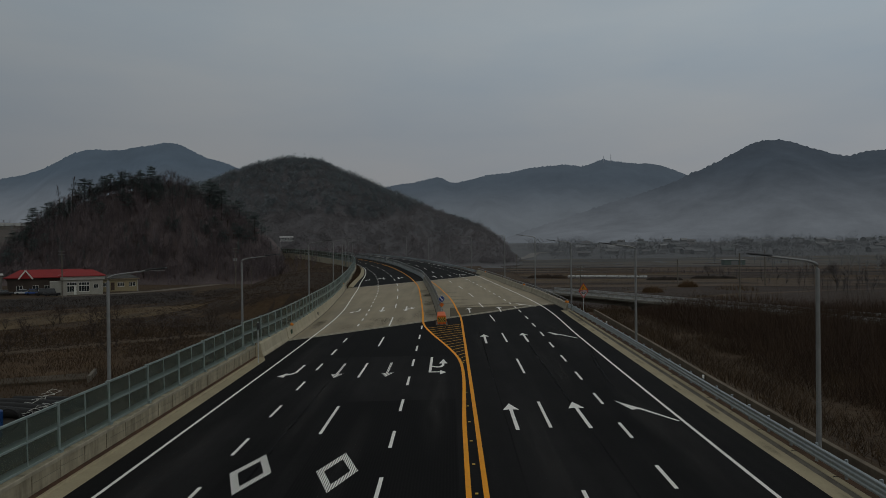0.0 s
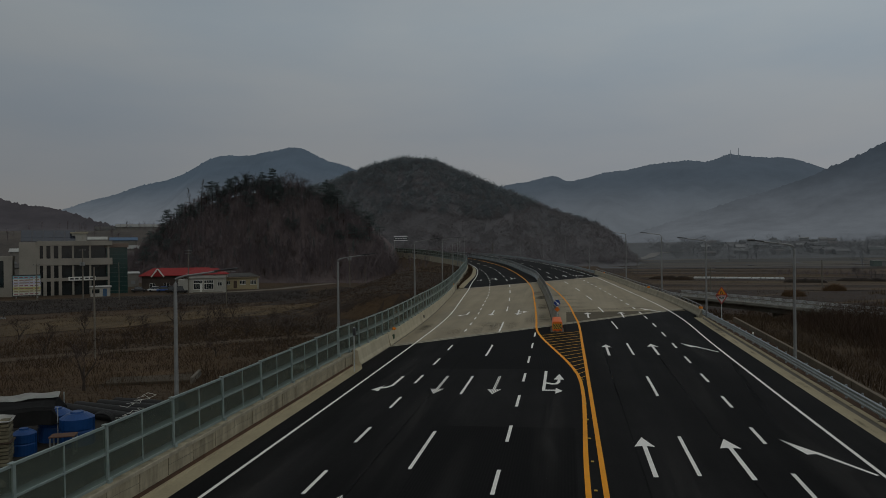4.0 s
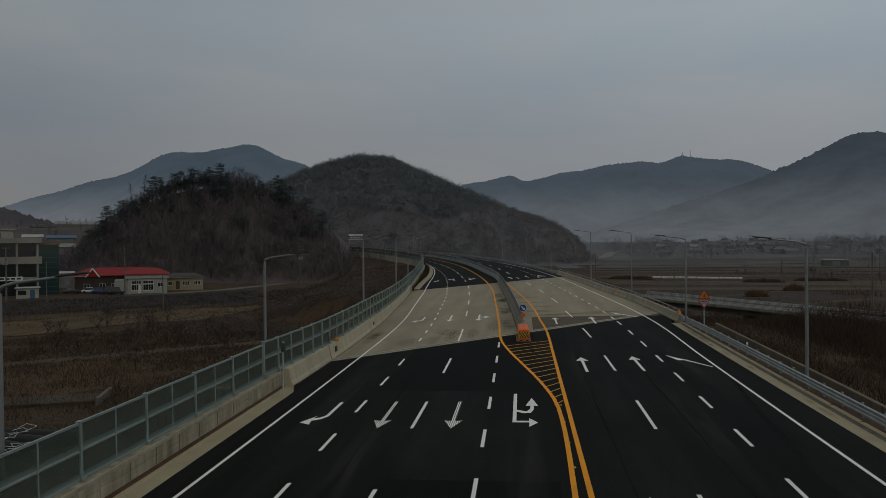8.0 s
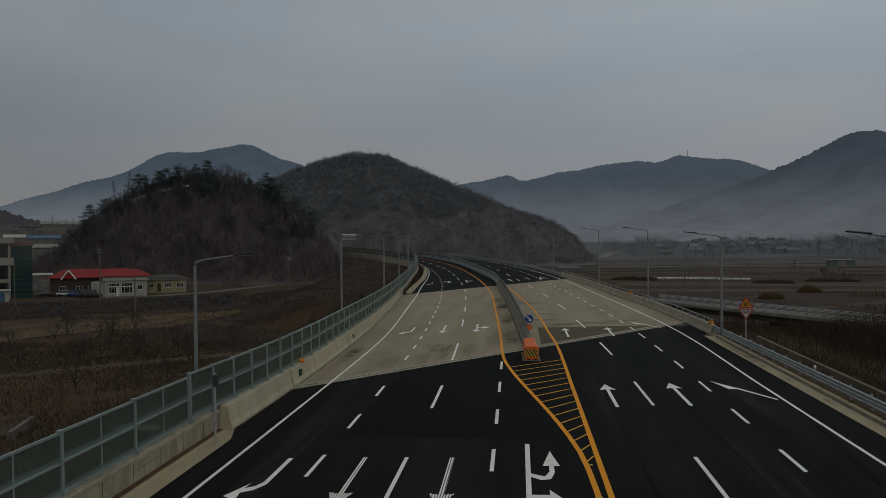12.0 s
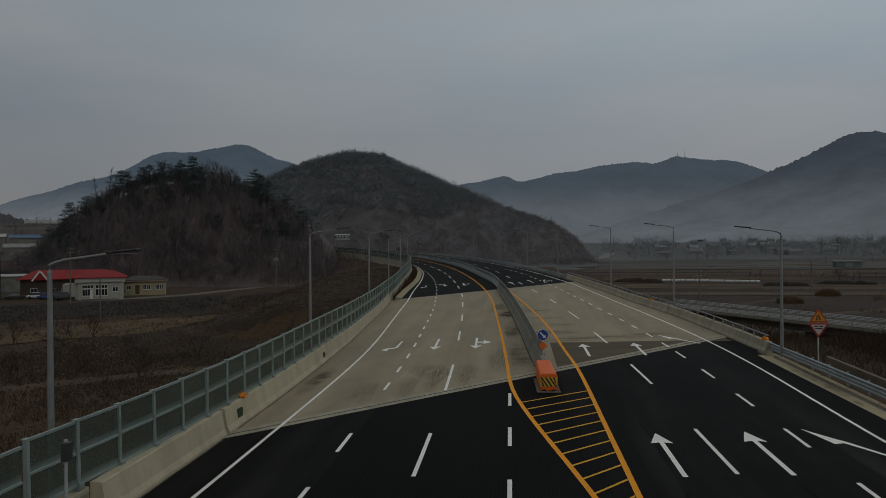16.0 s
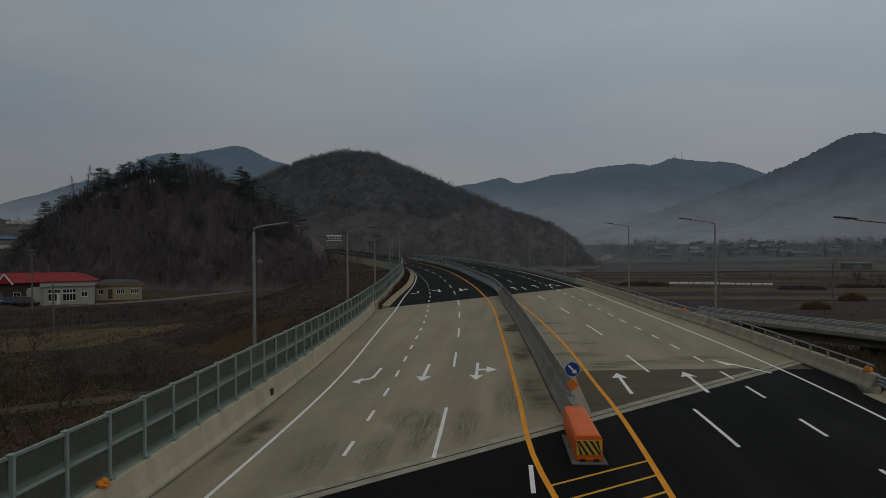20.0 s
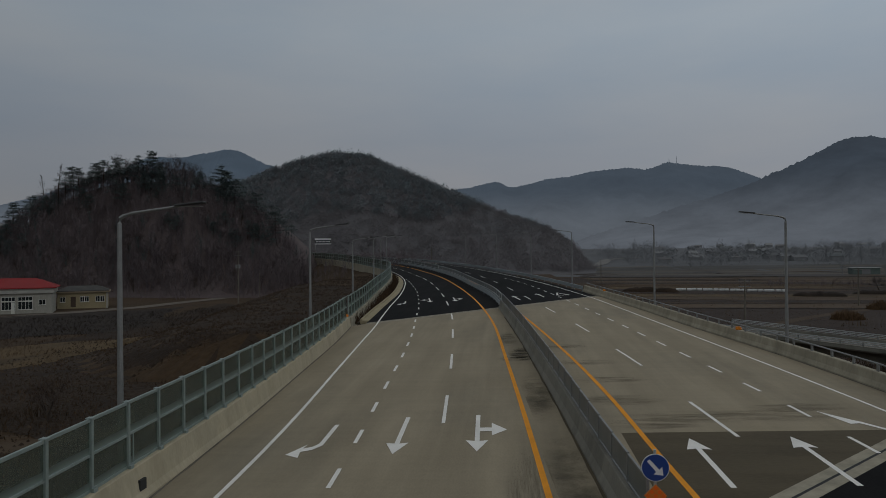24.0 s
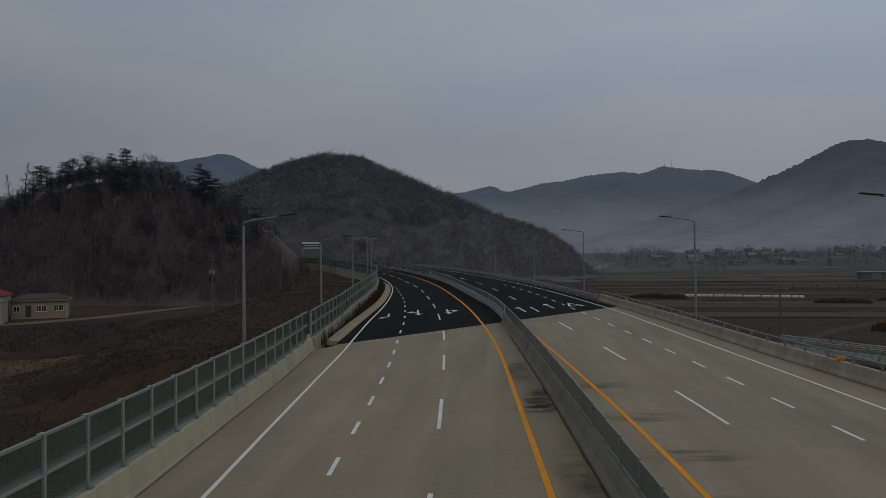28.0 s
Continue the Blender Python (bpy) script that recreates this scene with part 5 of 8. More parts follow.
for x in (-0.2, 0.0, 0.2):
    part("reflector", lift(disc(0.045, -0.012, 0.0, 12), 0.84, x), ORANGE_SIGN, cushion)

keep = tagged(empty("keep_sign", 0.07, 72.87, road_z(0.07, 72.87)), "round blue lane-keeping sign above an orange reflector board", "road sign")
part("pole", tube(bmesh.new(), [(0, 0.05, 0.0), (0, 0.05, 2.5)], 0.035, 10), STEEL, keep)
face = part("sign_face", lift(disc(0.30, -0.012, 0.012), 2.1), BLUE_SIGN, keep, "blue disc")
part("rim", lift(disc(0.315, -0.006, 0.010), 2.1), WHITE_SIGN, face)
part("arrow", lift(plate([(-0.19, 0.14), (-0.13, 0.19), (0.09, -0.045), (0.15, 0.025), (0.175, -0.175), (-0.045, -0.15), (0.017, -0.095)], -0.018, -0.0125), 2.1), WHITE_SIGN, face, "white slanting arrow")
board = part("reflector_board", lift(plate([(0, 0.26), (0.26, 0), (0, -0.26), (-0.26, 0)], -0.012, 0.01), 1.46), ORANGE_SIGN, keep, "orange diamond board")
for i in range(3):
    for j in range(3):
        a, b = (i - 1) * 0.125, (j - 1) * 0.125
        part("reflector", lift(disc(0.043, -0.022, -0.0125, 12), 1.46 + (a + b) * 0.7, (a - b) * 0.7), ORANGE, board)

warn = tagged(empty("warning_sign", 15.45, 72.8, ground_z(15.45, 72.8)), "yellow and red warning triangle above a give-way triangle", "road sign")
g0 = ground_z(15.45, 72.8)
part("pole", tube(bmesh.new(), [(0, 0.05, -0.3), (0, 0.05, 3.7 - g0)], 0.04, 10), STEEL, warn)
tri = [(-0.52, 3.1), (0.52, 3.1), (0.0, 3.92)]
part("triangle_border", lift(plate(tri, -0.01, 0.01), -g0), RED_SIGN, warn, "red triangle border")
t2 = part("triangle_face", lift(plate([(-0.39, 3.17), (0.39, 3.17), (0.0, 3.78)], -0.015, -0.0105), -g0), surf("amber_film", (0.48, 0.20, 0.012), (0.52, 0.23, 0.014), 2, 9, 0.5, 0), warn, "amber face with merge symbol")
part("symbol", lift(plate([(-0.13, 3.22), (-0.06, 3.22), (-0.06, 3.5), (-0.11, 3.5)], -0.021, -0.0155), -g0), BLACK_PAINT, t2)
part("symbol", lift(plate([(0.04, 3.22), (0.12, 3.22), (0.02, 3.56), (-0.03, 3.5)], -0.021, -0.0155), -g0), BLACK_PAINT, t2)
part("giveway_border", lift(plate([(-0.55, 3.06), (0, 2.22), (0.55, 3.06)], -0.01, 0.01), -g0), RED_SIGN, warn, "red inverted triangle")
t3 = part("giveway_face", lift(plate([(-0.4, 2.98), (0, 2.38), (0.4, 2.98)], -0.015, -0.0105), -g0), flat("dull_white_film", (0.42, 0.41, 0.39), rough=0.5), warn, "white face")
for x0, x1, z in ((-0.24, -0.03, 2.85), (0.03, 0.24, 2.85), (-0.2, 0.2, 2.72)):
    part("text_bar", lift(plate([(x0, z), (x1, z), (x1, z + 0.07), (x0, z + 0.07)], -0.021, -0.0155), -g0), BLACK_PAINT, t3)

# tall direction sign far round the bend
far_sign = tagged(empty("direction_sign", -80.7, 342, 3.7, 14), "white and grey direction sign on a tall post", "road sign")
part("pole", tube(bmesh.new(), [(-3.2, 0.2, -9), (-3.2, 0.2, 10.5)], 0.18, 10), STEEL_DARK, far_sign)
fs = part("sign_panel", cuboid(-3.4, -0.06, 7.9, 3.4, 0.06, 10.5, 0.02), flat("sign_dark", (0.06, 0.065, 0.065)), far_sign)
for z, a, b in ((10.3, -3.4, 3.4), (10.0, -3.4, 3.4), (9.1, -2.9, -1.9), (9.1, -1.6, -0.6), (9.1, -0.2, 0.8), (9.1, 1.1, 2.0), (9.1, 2.2, 3.0), (8.15, -3.4, 3.4)):
    part("text_bar", cuboid(a, -0.09, z - 0.22, b, -0.061, z + 0.12), WHITE_SIGN, fs)

# marker post with two dark heads in front of the wall, a plaque, cloth bundles
mark = tagged(empty("marker_post", -13.25, 48.9, road_z(-13.25, 48.9)), "slim grey post with a dark signal box beside the parapet", "post")
part("pole", tube(bmesh.new(), [(0, 0, -0.1), (0, 0, 3.0)], 0.045, 8), STEEL, mark)
part("signal_box", cuboid(-0.05, -0.16, 2.45, 0.14, 0.1, 2.95, 0.02), HEAD_BLACK, mark)
tagged(part("wall_plaque", cuboid(-13.70, 61.0, 0.12, -13.58, 61.5, 0.50, 0.01), flat("dark_green_plate", (0.02, 0.05, 0.02))), "dark green plate on the parapet", "plaque")


CLOTH = surf("orange_cloth", (0.62, 0.20, 0.015), (0.75, 0.27, 0.03), 3.0, 14, 0.8, 0.2, c3=(0.45, 0.11, 0.015), stain=4)


tagged(part("wall_plaque", cuboid(wall_c(76.2) - 0.24, 76.0, road_z(-14, 76) + 0.30, wall_c(76.2) - 0.07, 76.35, road_z(-14, 76) + 0.62, 0.01), flat("dark_grey_plate", (0.03, 0.03, 0.028))), "dark grey plate on the bridge parapet", "plaque")


def bundle(x, y, z, size, label):
    bm = bmesh.new()
    bmesh.ops.create_icosphere(bm, subdivisions=3, radius=size)
    for v in bm.verts:
        n_ = noise.fractal(v.co * 4.0 / size * 0.4 + Vector((x, y, 0)), 1.0, 2.0, 3)
        v.co *= 1 + 0.45 * n_
        v.co.z = v.co.z * 0.75
    ob = part("orange_cloth", bm, CLOTH)
    ob.matrix_basis = Matrix.Translation((x, y, z + size * 0.5))
    return tagged(ob, label, "cloth bundle")


bundle(-13.75, 61.9, road_z(-13.7, 61.9) + 1.05, 0.17, "crumpled orange cloth lying on the parapet")
bundle(barrier_right(106) + 0.36, 106, road_z(12.5, 106) + 0.7, 0.2, "crumpled orange cloth under the parapet rail")
bundle(barrier_right(79) + 0.34, 79.0, road_z(14.4, 79) + 0.7, 0.2, "crumpled orange cloth at the parapet's end")
bundle(-17.6, 117.2, road_z(-17.4, 117) + 0.75, 0.2, "crumpled orange cloth at the end of the parapet")
bundle(barrier_right(141) + 0.36, 141, road_z(8, 141) + 0.7, 0.17, "crumpled orange cloth at the parapet's far end")
for k in range(9):
    y = 22 + k * 3.1
    tagged(part("road_stud", lift(cuboid(1.84, y - 0.06, 0.0, 1.96, y + 0.06, 0.03, 0.01), road_z(1.9, y) + 0.0), YELLOW_PAINT), "small road stud between the yellow lines", "road stud", group="road studs", kind="thing")

# the ramp that passes under the bridge end
RAIL_BRIGHT = surf("bright_ramp_rail", (0.38, 0.41, 0.43), (0.48, 0.51, 0.53), 2.0, 14, 0.45, 0.05, metal=0.2, spec=0.5)
ramp = tagged(empty("ramp_bridge"), "weathered concrete ramp bridge with three-rail steel parapets", "bridge", kind="structure")
RA, RB = Vector((15.5, 133.5, -1.65)), Vector((52, 77.5, -2.35))
along = (RB - RA).normalized()
side_ = Vector((along.y, -along.x, 0)).normalized() * -1


def ramp_at(u, o, z):
    return RA + (RB - RA) * u + side_ * o + Vector((0, 0, z))


def ramp_bar(name, o0, o1, z0, z1, mat):
    vs = [ramp_at(u, o, z) for u in (0, 1) for o, z in ((o0, z0), (o1, z0), (o1, z1), (o0, z1))]
    return raw(name, vs, [(3, 2, 1, 0), (4, 5, 6, 7), (0, 1, 5, 4), (1, 2, 6, 5), (2, 3, 7, 6), (3, 0, 4, 7)], mat, ramp)


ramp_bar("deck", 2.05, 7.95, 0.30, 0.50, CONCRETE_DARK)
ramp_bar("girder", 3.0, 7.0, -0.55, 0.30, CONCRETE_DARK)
for o in (2.0, 7.65):
    ramp_bar("kerb_wall", o, o + 0.35, 0.42, 0.76, CONCRETE_MEDIAN)
    for z in (0.90, 1.05, 1.2):
        ramp_bar("rail", o + 0.12, o + 0.20, z - 0.035, z + 0.035, RAIL_BRIGHT)
    for k in range(34):
        shared("rail_post", stub, ramp, Matrix.Translation(ramp_at(k / 33, o + 0.16, 0.0)) @ Matrix.Translation((0, 0, 0.04)))
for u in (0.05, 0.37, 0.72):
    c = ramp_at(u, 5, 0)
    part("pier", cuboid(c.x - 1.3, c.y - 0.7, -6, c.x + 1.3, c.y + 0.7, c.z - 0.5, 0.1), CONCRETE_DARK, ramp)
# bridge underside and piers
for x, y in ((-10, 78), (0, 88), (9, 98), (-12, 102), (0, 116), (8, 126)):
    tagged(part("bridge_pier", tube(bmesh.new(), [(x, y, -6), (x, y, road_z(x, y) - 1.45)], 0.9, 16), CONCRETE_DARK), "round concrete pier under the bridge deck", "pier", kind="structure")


# ---- fields and lanes beside the road ----
STUBBLE = surf("old_stubble", (0.070, 0.049, 0.032), (0.105, 0.075, 0.048), 0.1, 3.0, 1.0, 0.6, c3=(0.045, 0.036, 0.027), stain=0.06, stretch=(0.25, 1.8, 1), depth=0.1)
STRAW = surf("straw_stubble", (0.058, 0.040, 0.020), (0.118, 0.082, 0.040), 0.22, 3.0, 1.0, 0.6, c3=(0.040, 0.027, 0.014), stain=0.07, stretch=(1.6, 0.5, 1), amount=0.9, depth=0.1)
PATH_SOIL = surf("pale_trodden_soil", (0.054, 0.037, 0.022), (0.084, 0.060, 0.038), 0.4, 5.0, 1.0, 0.4, c3=(0.06, 0.045, 0.03), stain=0.3)
FIELD_DARK = surf("burnt_dark_field", (0.014, 0.0105, 0.009), (0.031, 0.023, 0.017), 0.3, 3.5, 1.0, 0.9, c3=(0.045, 0.034, 0.025), stain=0.25, depth=0.15)
PLOUGHED = surf("ploughed_soil", (0.033, 0.024, 0.0195), (0.054, 0.039, 0.031), 0.25, 4.0, 1.0, 0.9, c3=(0.020, 0.015, 0.013), stain=0.06, stretch=(0.3, 1.6, 1), depth=0.15)
LANE = surf("old_lane_asphalt", (0.12, 0.105, 0.09), (0.16, 0.14, 0.12), 0.5, 8, 0.95, 0.2, c3=(0.085, 0.075, 0.065), stain=0.2)
RED_GRASS = surf("reddish_dead_grass", (0.052, 0.032, 0.016), (0.088, 0.055, 0.027), 0.3, 3.0, 1.0, 0.8, c3=(0.045, 0.028, 0.017), stain=0.15, depth=0.25)


def strip(name, pts, width, material, label, up=0.06, category="lane", height=None):
    """A lane along points on the ground."""
    height = height or ground_z
    pts = [Vector((*p, 0)) for p in pts]
    dense = [pts[i].lerp(pts[i + 1], k / 8) for i in range(len(pts) - 1) for k in range(8)] + [pts[-1]]
    verts, faces = [], []
    for i, p in enumerate(dense):
        d = (dense[min(i + 1, len(dense) - 1)] - dense[max(i - 1, 0)]).normalized()
        s = Vector((d.y, -d.x, 0)) * width / 2
        for q in (p - s, p + s):
            q = q + Vector((0.3 * noise.noise(q * 0.4), 0, 0))
            verts.append((q.x, q.y, height(q.x, q.y) + up))
        if i:
            faces.append((2 * i - 2, 2 * i - 1, 2 * i + 1, 2 * i))
    return tagged(raw(name, verts, faces, material), label, category, kind="structure")


patch("field_straw", (-98, 66), (-52, 127), (-52, 151), (-112, 92), STRAW, "pale straw field with bare fruit trees", 60, 24, ragged=3.5, seed=1, up=0.09)
patch("field_burnt", (-125, 100), (-60, 158), (-76, 205), (-150, 140), FIELD_DARK, "dark burnt field below the village lane", 30, 14, ragged=3.0, seed=2, up=0.07)
patch("field_redgrass", (-64, 30), (-34, 68), (-42, 90), (-66, 58), RED_GRASS, "reddish dead grass near the path", 24, 12, ragged=3.0, seed=3)
strip("path", [(-96, 40), (-70, 62), (-50.4, 80.3), (-45, 85.2), (-39, 90.7), (-33.8, 94.9), (-25, 103)], 2.6, PATH_SOIL, "pale cart track across the dead grass", category="path")
strip("lane_village", [(-200, 92), (-150, 134), (-118, 164), (-99, 182), (-86, 205), (-80, 230), (-78, 262)], 4.6, LANE, "pale village lane in front of the houses")
strip("lane_kerb", [(-199, 89.5), (-149, 131.5), (-116.6, 161.8), (-97.0, 180.6), (-83.6, 204.4), (-77.6, 229.6), (-75.6, 262)], 0.35, CONCRETE_DARK, "pale concrete kerb along the village lane", up=0.16, category="kerb")
patch("bank_soil", (-62, 120), (-17.5, 84), (-25, 172), (-70, 215), DIRT, "dark brown bank of loose soil and stones", 26, 34, up=0.05, ragged=2.0, seed=4, category="bank")
patch("field_plough_near", (22, 128), (150, 120), (190, 232), (24, 236), PLOUGHED, "dark ploughed field beyond the ramp", 30, 24, ragged=1.5, seed=6)
patch("field_tan_middle", (34, 238), (118, 232), (150, 300), (40, 320), STUBBLE, "tan stubble field behind the white bales", 16, 14, ragged=1.5, seed=7)
patch("field_tan_strip", (28, 240), (60, 238), (58, 262), (28, 266), RED_GRASS, "brown grass strip", 10, 6, ragged=1.0, seed=8)
patch("field_far_dark", (20, 330), (330, 300), (380, 345), (20, 380), PLOUGHED, "far ploughed field", 20, 8, ragged=2, seed=9)
patch("field_far_tan", (30, 370), (400, 340), (420, 388), (40, 396), STUBBLE, "far tan field below the village", 20, 8, ragged=2, seed=10)
patch("field_east_tan", (150, 225), (320, 200), (360, 290), (160, 296), STUBBLE, "tan field to the east", 16, 10, ragged=2, seed=11)
patch("field_east_dark", (90, 130), (260, 110), (300, 196), (150, 222), FIELD_DARK, "dark rough field to the east", 16, 10, ragged=2, seed=12)
strip("lane_east", [(40, 150), (75, 172), (120, 186), (170, 190)], 3.0, PATH_SOIL, "pale farm track between the fields", category="path")


# far road and fields: mist painted in as pale blue-grey base colours
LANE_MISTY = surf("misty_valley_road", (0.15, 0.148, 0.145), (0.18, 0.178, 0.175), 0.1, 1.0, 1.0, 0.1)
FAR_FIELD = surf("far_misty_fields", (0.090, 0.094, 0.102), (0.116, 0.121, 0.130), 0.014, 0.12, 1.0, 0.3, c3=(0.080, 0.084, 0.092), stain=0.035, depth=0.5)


def valley_z(x, y):
    """The valley floor, rising gently towards the far village."""
    return ground_z(x, y) + 17 * step(420, 1100, y + 0.12 * (x - 200)) + 0.8 * step(400, 460, y) * noise.noise(Vector((x * 0.02, y * 0.02, 3)))


sheet("ground_valley", list(range(20, 700, 15)) + list(range(700, 1500, 60)), list(range(392, 700, 12)) + list(range(700, 1300, 40)), valley_z, FAR_FIELD, "far fields round the valley village, paled for haze", "ground", up=0.08)


r15 = random.Random(15)
# soil browns greyed in the base colour to paint mist over them
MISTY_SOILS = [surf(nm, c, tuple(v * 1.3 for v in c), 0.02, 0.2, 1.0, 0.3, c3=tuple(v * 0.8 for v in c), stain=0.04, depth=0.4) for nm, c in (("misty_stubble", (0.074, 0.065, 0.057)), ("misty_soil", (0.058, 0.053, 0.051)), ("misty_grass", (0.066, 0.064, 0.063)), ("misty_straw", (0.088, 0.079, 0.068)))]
y = 384.0
for k in range(9):
    deep = r15.uniform(12, 26)
    x0 = 36 + r15.uniform(0, 20)
    while x0 < 520:
        x1 = x0 + r15.uniform(50, 150)
        patch("field_misty", (x0, y), (x1, y), (x1, y + deep), (x0, y + deep), MISTY_SOILS[r15.randrange(4)], "winter field below the village, coloured for mist", 8, 4, up=0.22 + 0.02 * (k % 2), ragged=2.5, seed=60 + k, height=valley_z)
        x0 = x1 + r15.uniform(1, 8)
    y += deep + r15.uniform(0.5, 3)


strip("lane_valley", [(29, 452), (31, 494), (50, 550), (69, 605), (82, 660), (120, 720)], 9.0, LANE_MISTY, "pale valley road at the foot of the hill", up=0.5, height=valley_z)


def mound(name, x0, y0, x1, y1, width, height, material, label, category, seed):
    """A long heap on the ground with an uneven crest."""
    n, k = 26, 9
    d = Vector((x1 - x0, y1 - y0, 0))
    s_ = Vector((-d.y, d.x, 0)).normalized()
    vs, fs = [], []
    for i in range(n + 1):
        u = i / n
        p = Vector((x0, y0, 0)) + d * u
        end = min(1.0, 6 * u, 6 * (1 - u)) ** 0.5
        hh = height * end * (1 + 0.35 * noise.noise(Vector((u * 9, seed, 0))))
        for j in range(k):
            v = j / (k - 1) * 2 - 1
            q = p + s_ * v * width / 2 * (0.5 + 0.5 * end)
            vs.append((q.x, q.y, ground_z(q.x, q.y) - 0.1 + hh * (1 - v * v) ** 0.7 + 0.12 * noise.noise(q * 0.9)))
        if i:
            for j in range(k - 1):
                a = (i - 1) * k + j
                fs.append((a, a + 1, a + 1 + k, a + k))
    return tagged(raw(name, vs, fs, material, smooth=True), label, category)


mound("soil_mound", 31, 268, 46, 260, 4.5, 1.5, DIRT, "long dark soil heap beside the bales", "heap", 3)
mound("soil_mound", 70, 243, 83, 241, 4.0, 1.3, FIELD_DARK, "dark heap under netting at the field's edge", "heap", 5)
mound("soil_mound", 88, 250, 104, 246, 4.0, 1.2, FIELD_DARK, "low dark heap at the field's edge", "heap", 7)
r12 = random.Random(12)
STRIP_SOILS = (STUBBLE, PLOUGHED, RED_GRASS, FIELD_DARK, STRAW, PLOUGHED, STUBBLE)
y = 206.0
for k in range(17):
    deep = r12.uniform(8, 17) + 0.02 * (y - 200)
    x0 = max(28, 24 + 0.02 * y)
    cut_ = x0 + r12.uniform(50, 120)
    for q, (xa, xb) in enumerate(((x0, cut_), (cut_ + 2, cut_ + r12.uniform(120, 220)))):
        patch("field_strip", (xa, y - 0.07 * (xa - 30)), (xb, y - 0.07 * (xb - 30)), (xb, y + deep - 0.07 * (xb - 30)), (xa, y + deep - 0.07 * (xa - 30)), STRIP_SOILS[(k * 3 + q * 2 + r12.randrange(3)) % 7], "narrow winter field strip of stubble or bare soil", 14, 4, up=0.10 + 0.004 * (k % 3) + 0.014 * q, ragged=1.6, seed=40 + k + q)
    y += deep + r12.uniform(0.5, 3.0)
strip("lane_field", [(34, 160), (38, 170.4), (48, 182), (61.7, 195.4), (84, 214), (120, 236)], 2.2, PATH_SOIL, "pale farm track across the ploughed field", category="path")
for k, (ax, ay, bx, by) in enumerate(((30, 206, 150, 190), (30, 222, 160, 206), (34, 240, 130, 232), (40, 282, 150, 268), (40, 300, 160, 288), (40, 345, 330, 318), (40, 365, 360, 335), (60, 410, 400, 372))):
    strip("field_bank", [(ax, ay), ((ax + bx) / 2, (ay + by) / 2 + 1.5), (bx, by)], 0.9 + 0.35 * (k % 3), RED_GRASS if k % 2 else FIELD_DARK, "narrow grassy bank between the fields", up=0.12, category="field edge")


# ---- houses ----
WHITE_WALL = surf("white_render", (0.27, 0.27, 0.245), (0.38, 0.375, 0.34), 0.5, 6, 0.9, 0.15, c3=(0.22, 0.21, 0.18), stain=0.5, stretch=(1, 1, 0.4), amount=0.7)
YELLOW_WALL = surf("yellow_render", (0.25, 0.215, 0.135), (0.33, 0.285, 0.18), 0.5, 6, 0.9, 0.15, c3=(0.24, 0.20, 0.12), stain=0.5, amount=0.6)
GREY_WALL = surf("grey_stone_cladding", (0.22, 0.21, 0.185), (0.28, 0.265, 0.235), 0.4, 5, 0.85, 0.15, c3=(0.12, 0.115, 0.1), stain=0.2)
RED_ROOF = surf("red_metal_roof", (0.20, 0.011, 0.012), (0.255, 0.018, 0.018), 0.6, 5, 0.7, 0.1, c3=(0.16, 0.016, 0.015), stain=0.3)
DARK_ROOF = surf("dark_roof_felt", (0.045, 0.045, 0.045), (0.075, 0.074, 0.07), 0.6, 5, 0.9, 0.2)
PALE_ROOF = surf("pale_sheet_roof", (0.28, 0.29, 0.28), (0.40, 0.41, 0.40), 0.6, 5, 0.6, 0.1, c3=(0.18, 0.18, 0.17), stain=0.4)
DULL_ROOF = surf("dull_sheet_roof", (0.17, 0.175, 0.17), (0.23, 0.235, 0.23), 0.6, 5, 0.8, 0.1, c3=(0.12, 0.12, 0.115), stain=0.4)
TEAL_ROOF = surf("teal_sheet_roof", (0.03, 0.13, 0.16), (0.05, 0.18, 0.21), 0.6, 5, 0.5, 0.1)
BLUE_ROOF = surf("blue_sheet_roof", (0.03, 0.08, 0.16), (0.05, 0.11, 0.2), 0.6, 5, 0.5, 0.1)
RUST_ROOF = surf("orange_tile_roof", (0.26, 0.06, 0.03), (0.34, 0.09, 0.045), 0.6, 5, 0.8, 0.2)
WINDOW_DARK = surf("dark_window_glass", (0.012, 0.016, 0.018), (0.022, 0.028, 0.030), 0.4, 3, 0.12, 0.0, spec=0.6)
GREEN_GLASS = surf("green_curtain_glass", (0.012, 0.035, 0.034), (0.02, 0.05, 0.047), 0.3, 3, 0.12, 0.0, spec=0.6)
FRAME_WHITE = surf("white_window_frame", (0.55, 0.56, 0.54), (0.62, 0.63, 0.61), 1, 9, 0.6, 0.05)
WOOD_DARK = surf("dark_wood_door", (0.05, 0.035, 0.025), (0.08, 0.055, 0.04), 0.6, 8, 0.7, 0.15)


def window(root, x0, z0, x1, z1, y=0.0, glass=None, frame_=None, lights=2):
    """A window in a wall facing -y: recess, frame bars, panes, sill."""
    win = part("window", cuboid(x0, y - 0.03, z0, x1, y + 0.05, z1), glass or WINDOW_DARK, root)
    bm = bmesh.new()
    t = 0.07
    for a in ((x0 - t, z0 - t, x0, z1 + t), (x1, z0 - t, x1 + t, z1 + t), (x0, z1, x1, z1 + t), (x0, z0 - t, x1, z0)):
        box(bm, a[0], y - 0.09, a[1], a[2], y + 0.02, a[3])
    for k in range(1, lights):
        c = x0 + (x1 - x0) * k / lights
        box(bm, c - 0.035, y - 0.08, z0, c + 0.035, y - 0.0305, z1)
    part("frame", bm, frame_ or FRAME_WHITE, win)
    part("sill", cuboid(x0 - 0.12, y - 0.16, z0 - 0.14, x1 + 0.12, y, z0 - 0.071), frame_ or FRAME_WHITE, win)
    return win


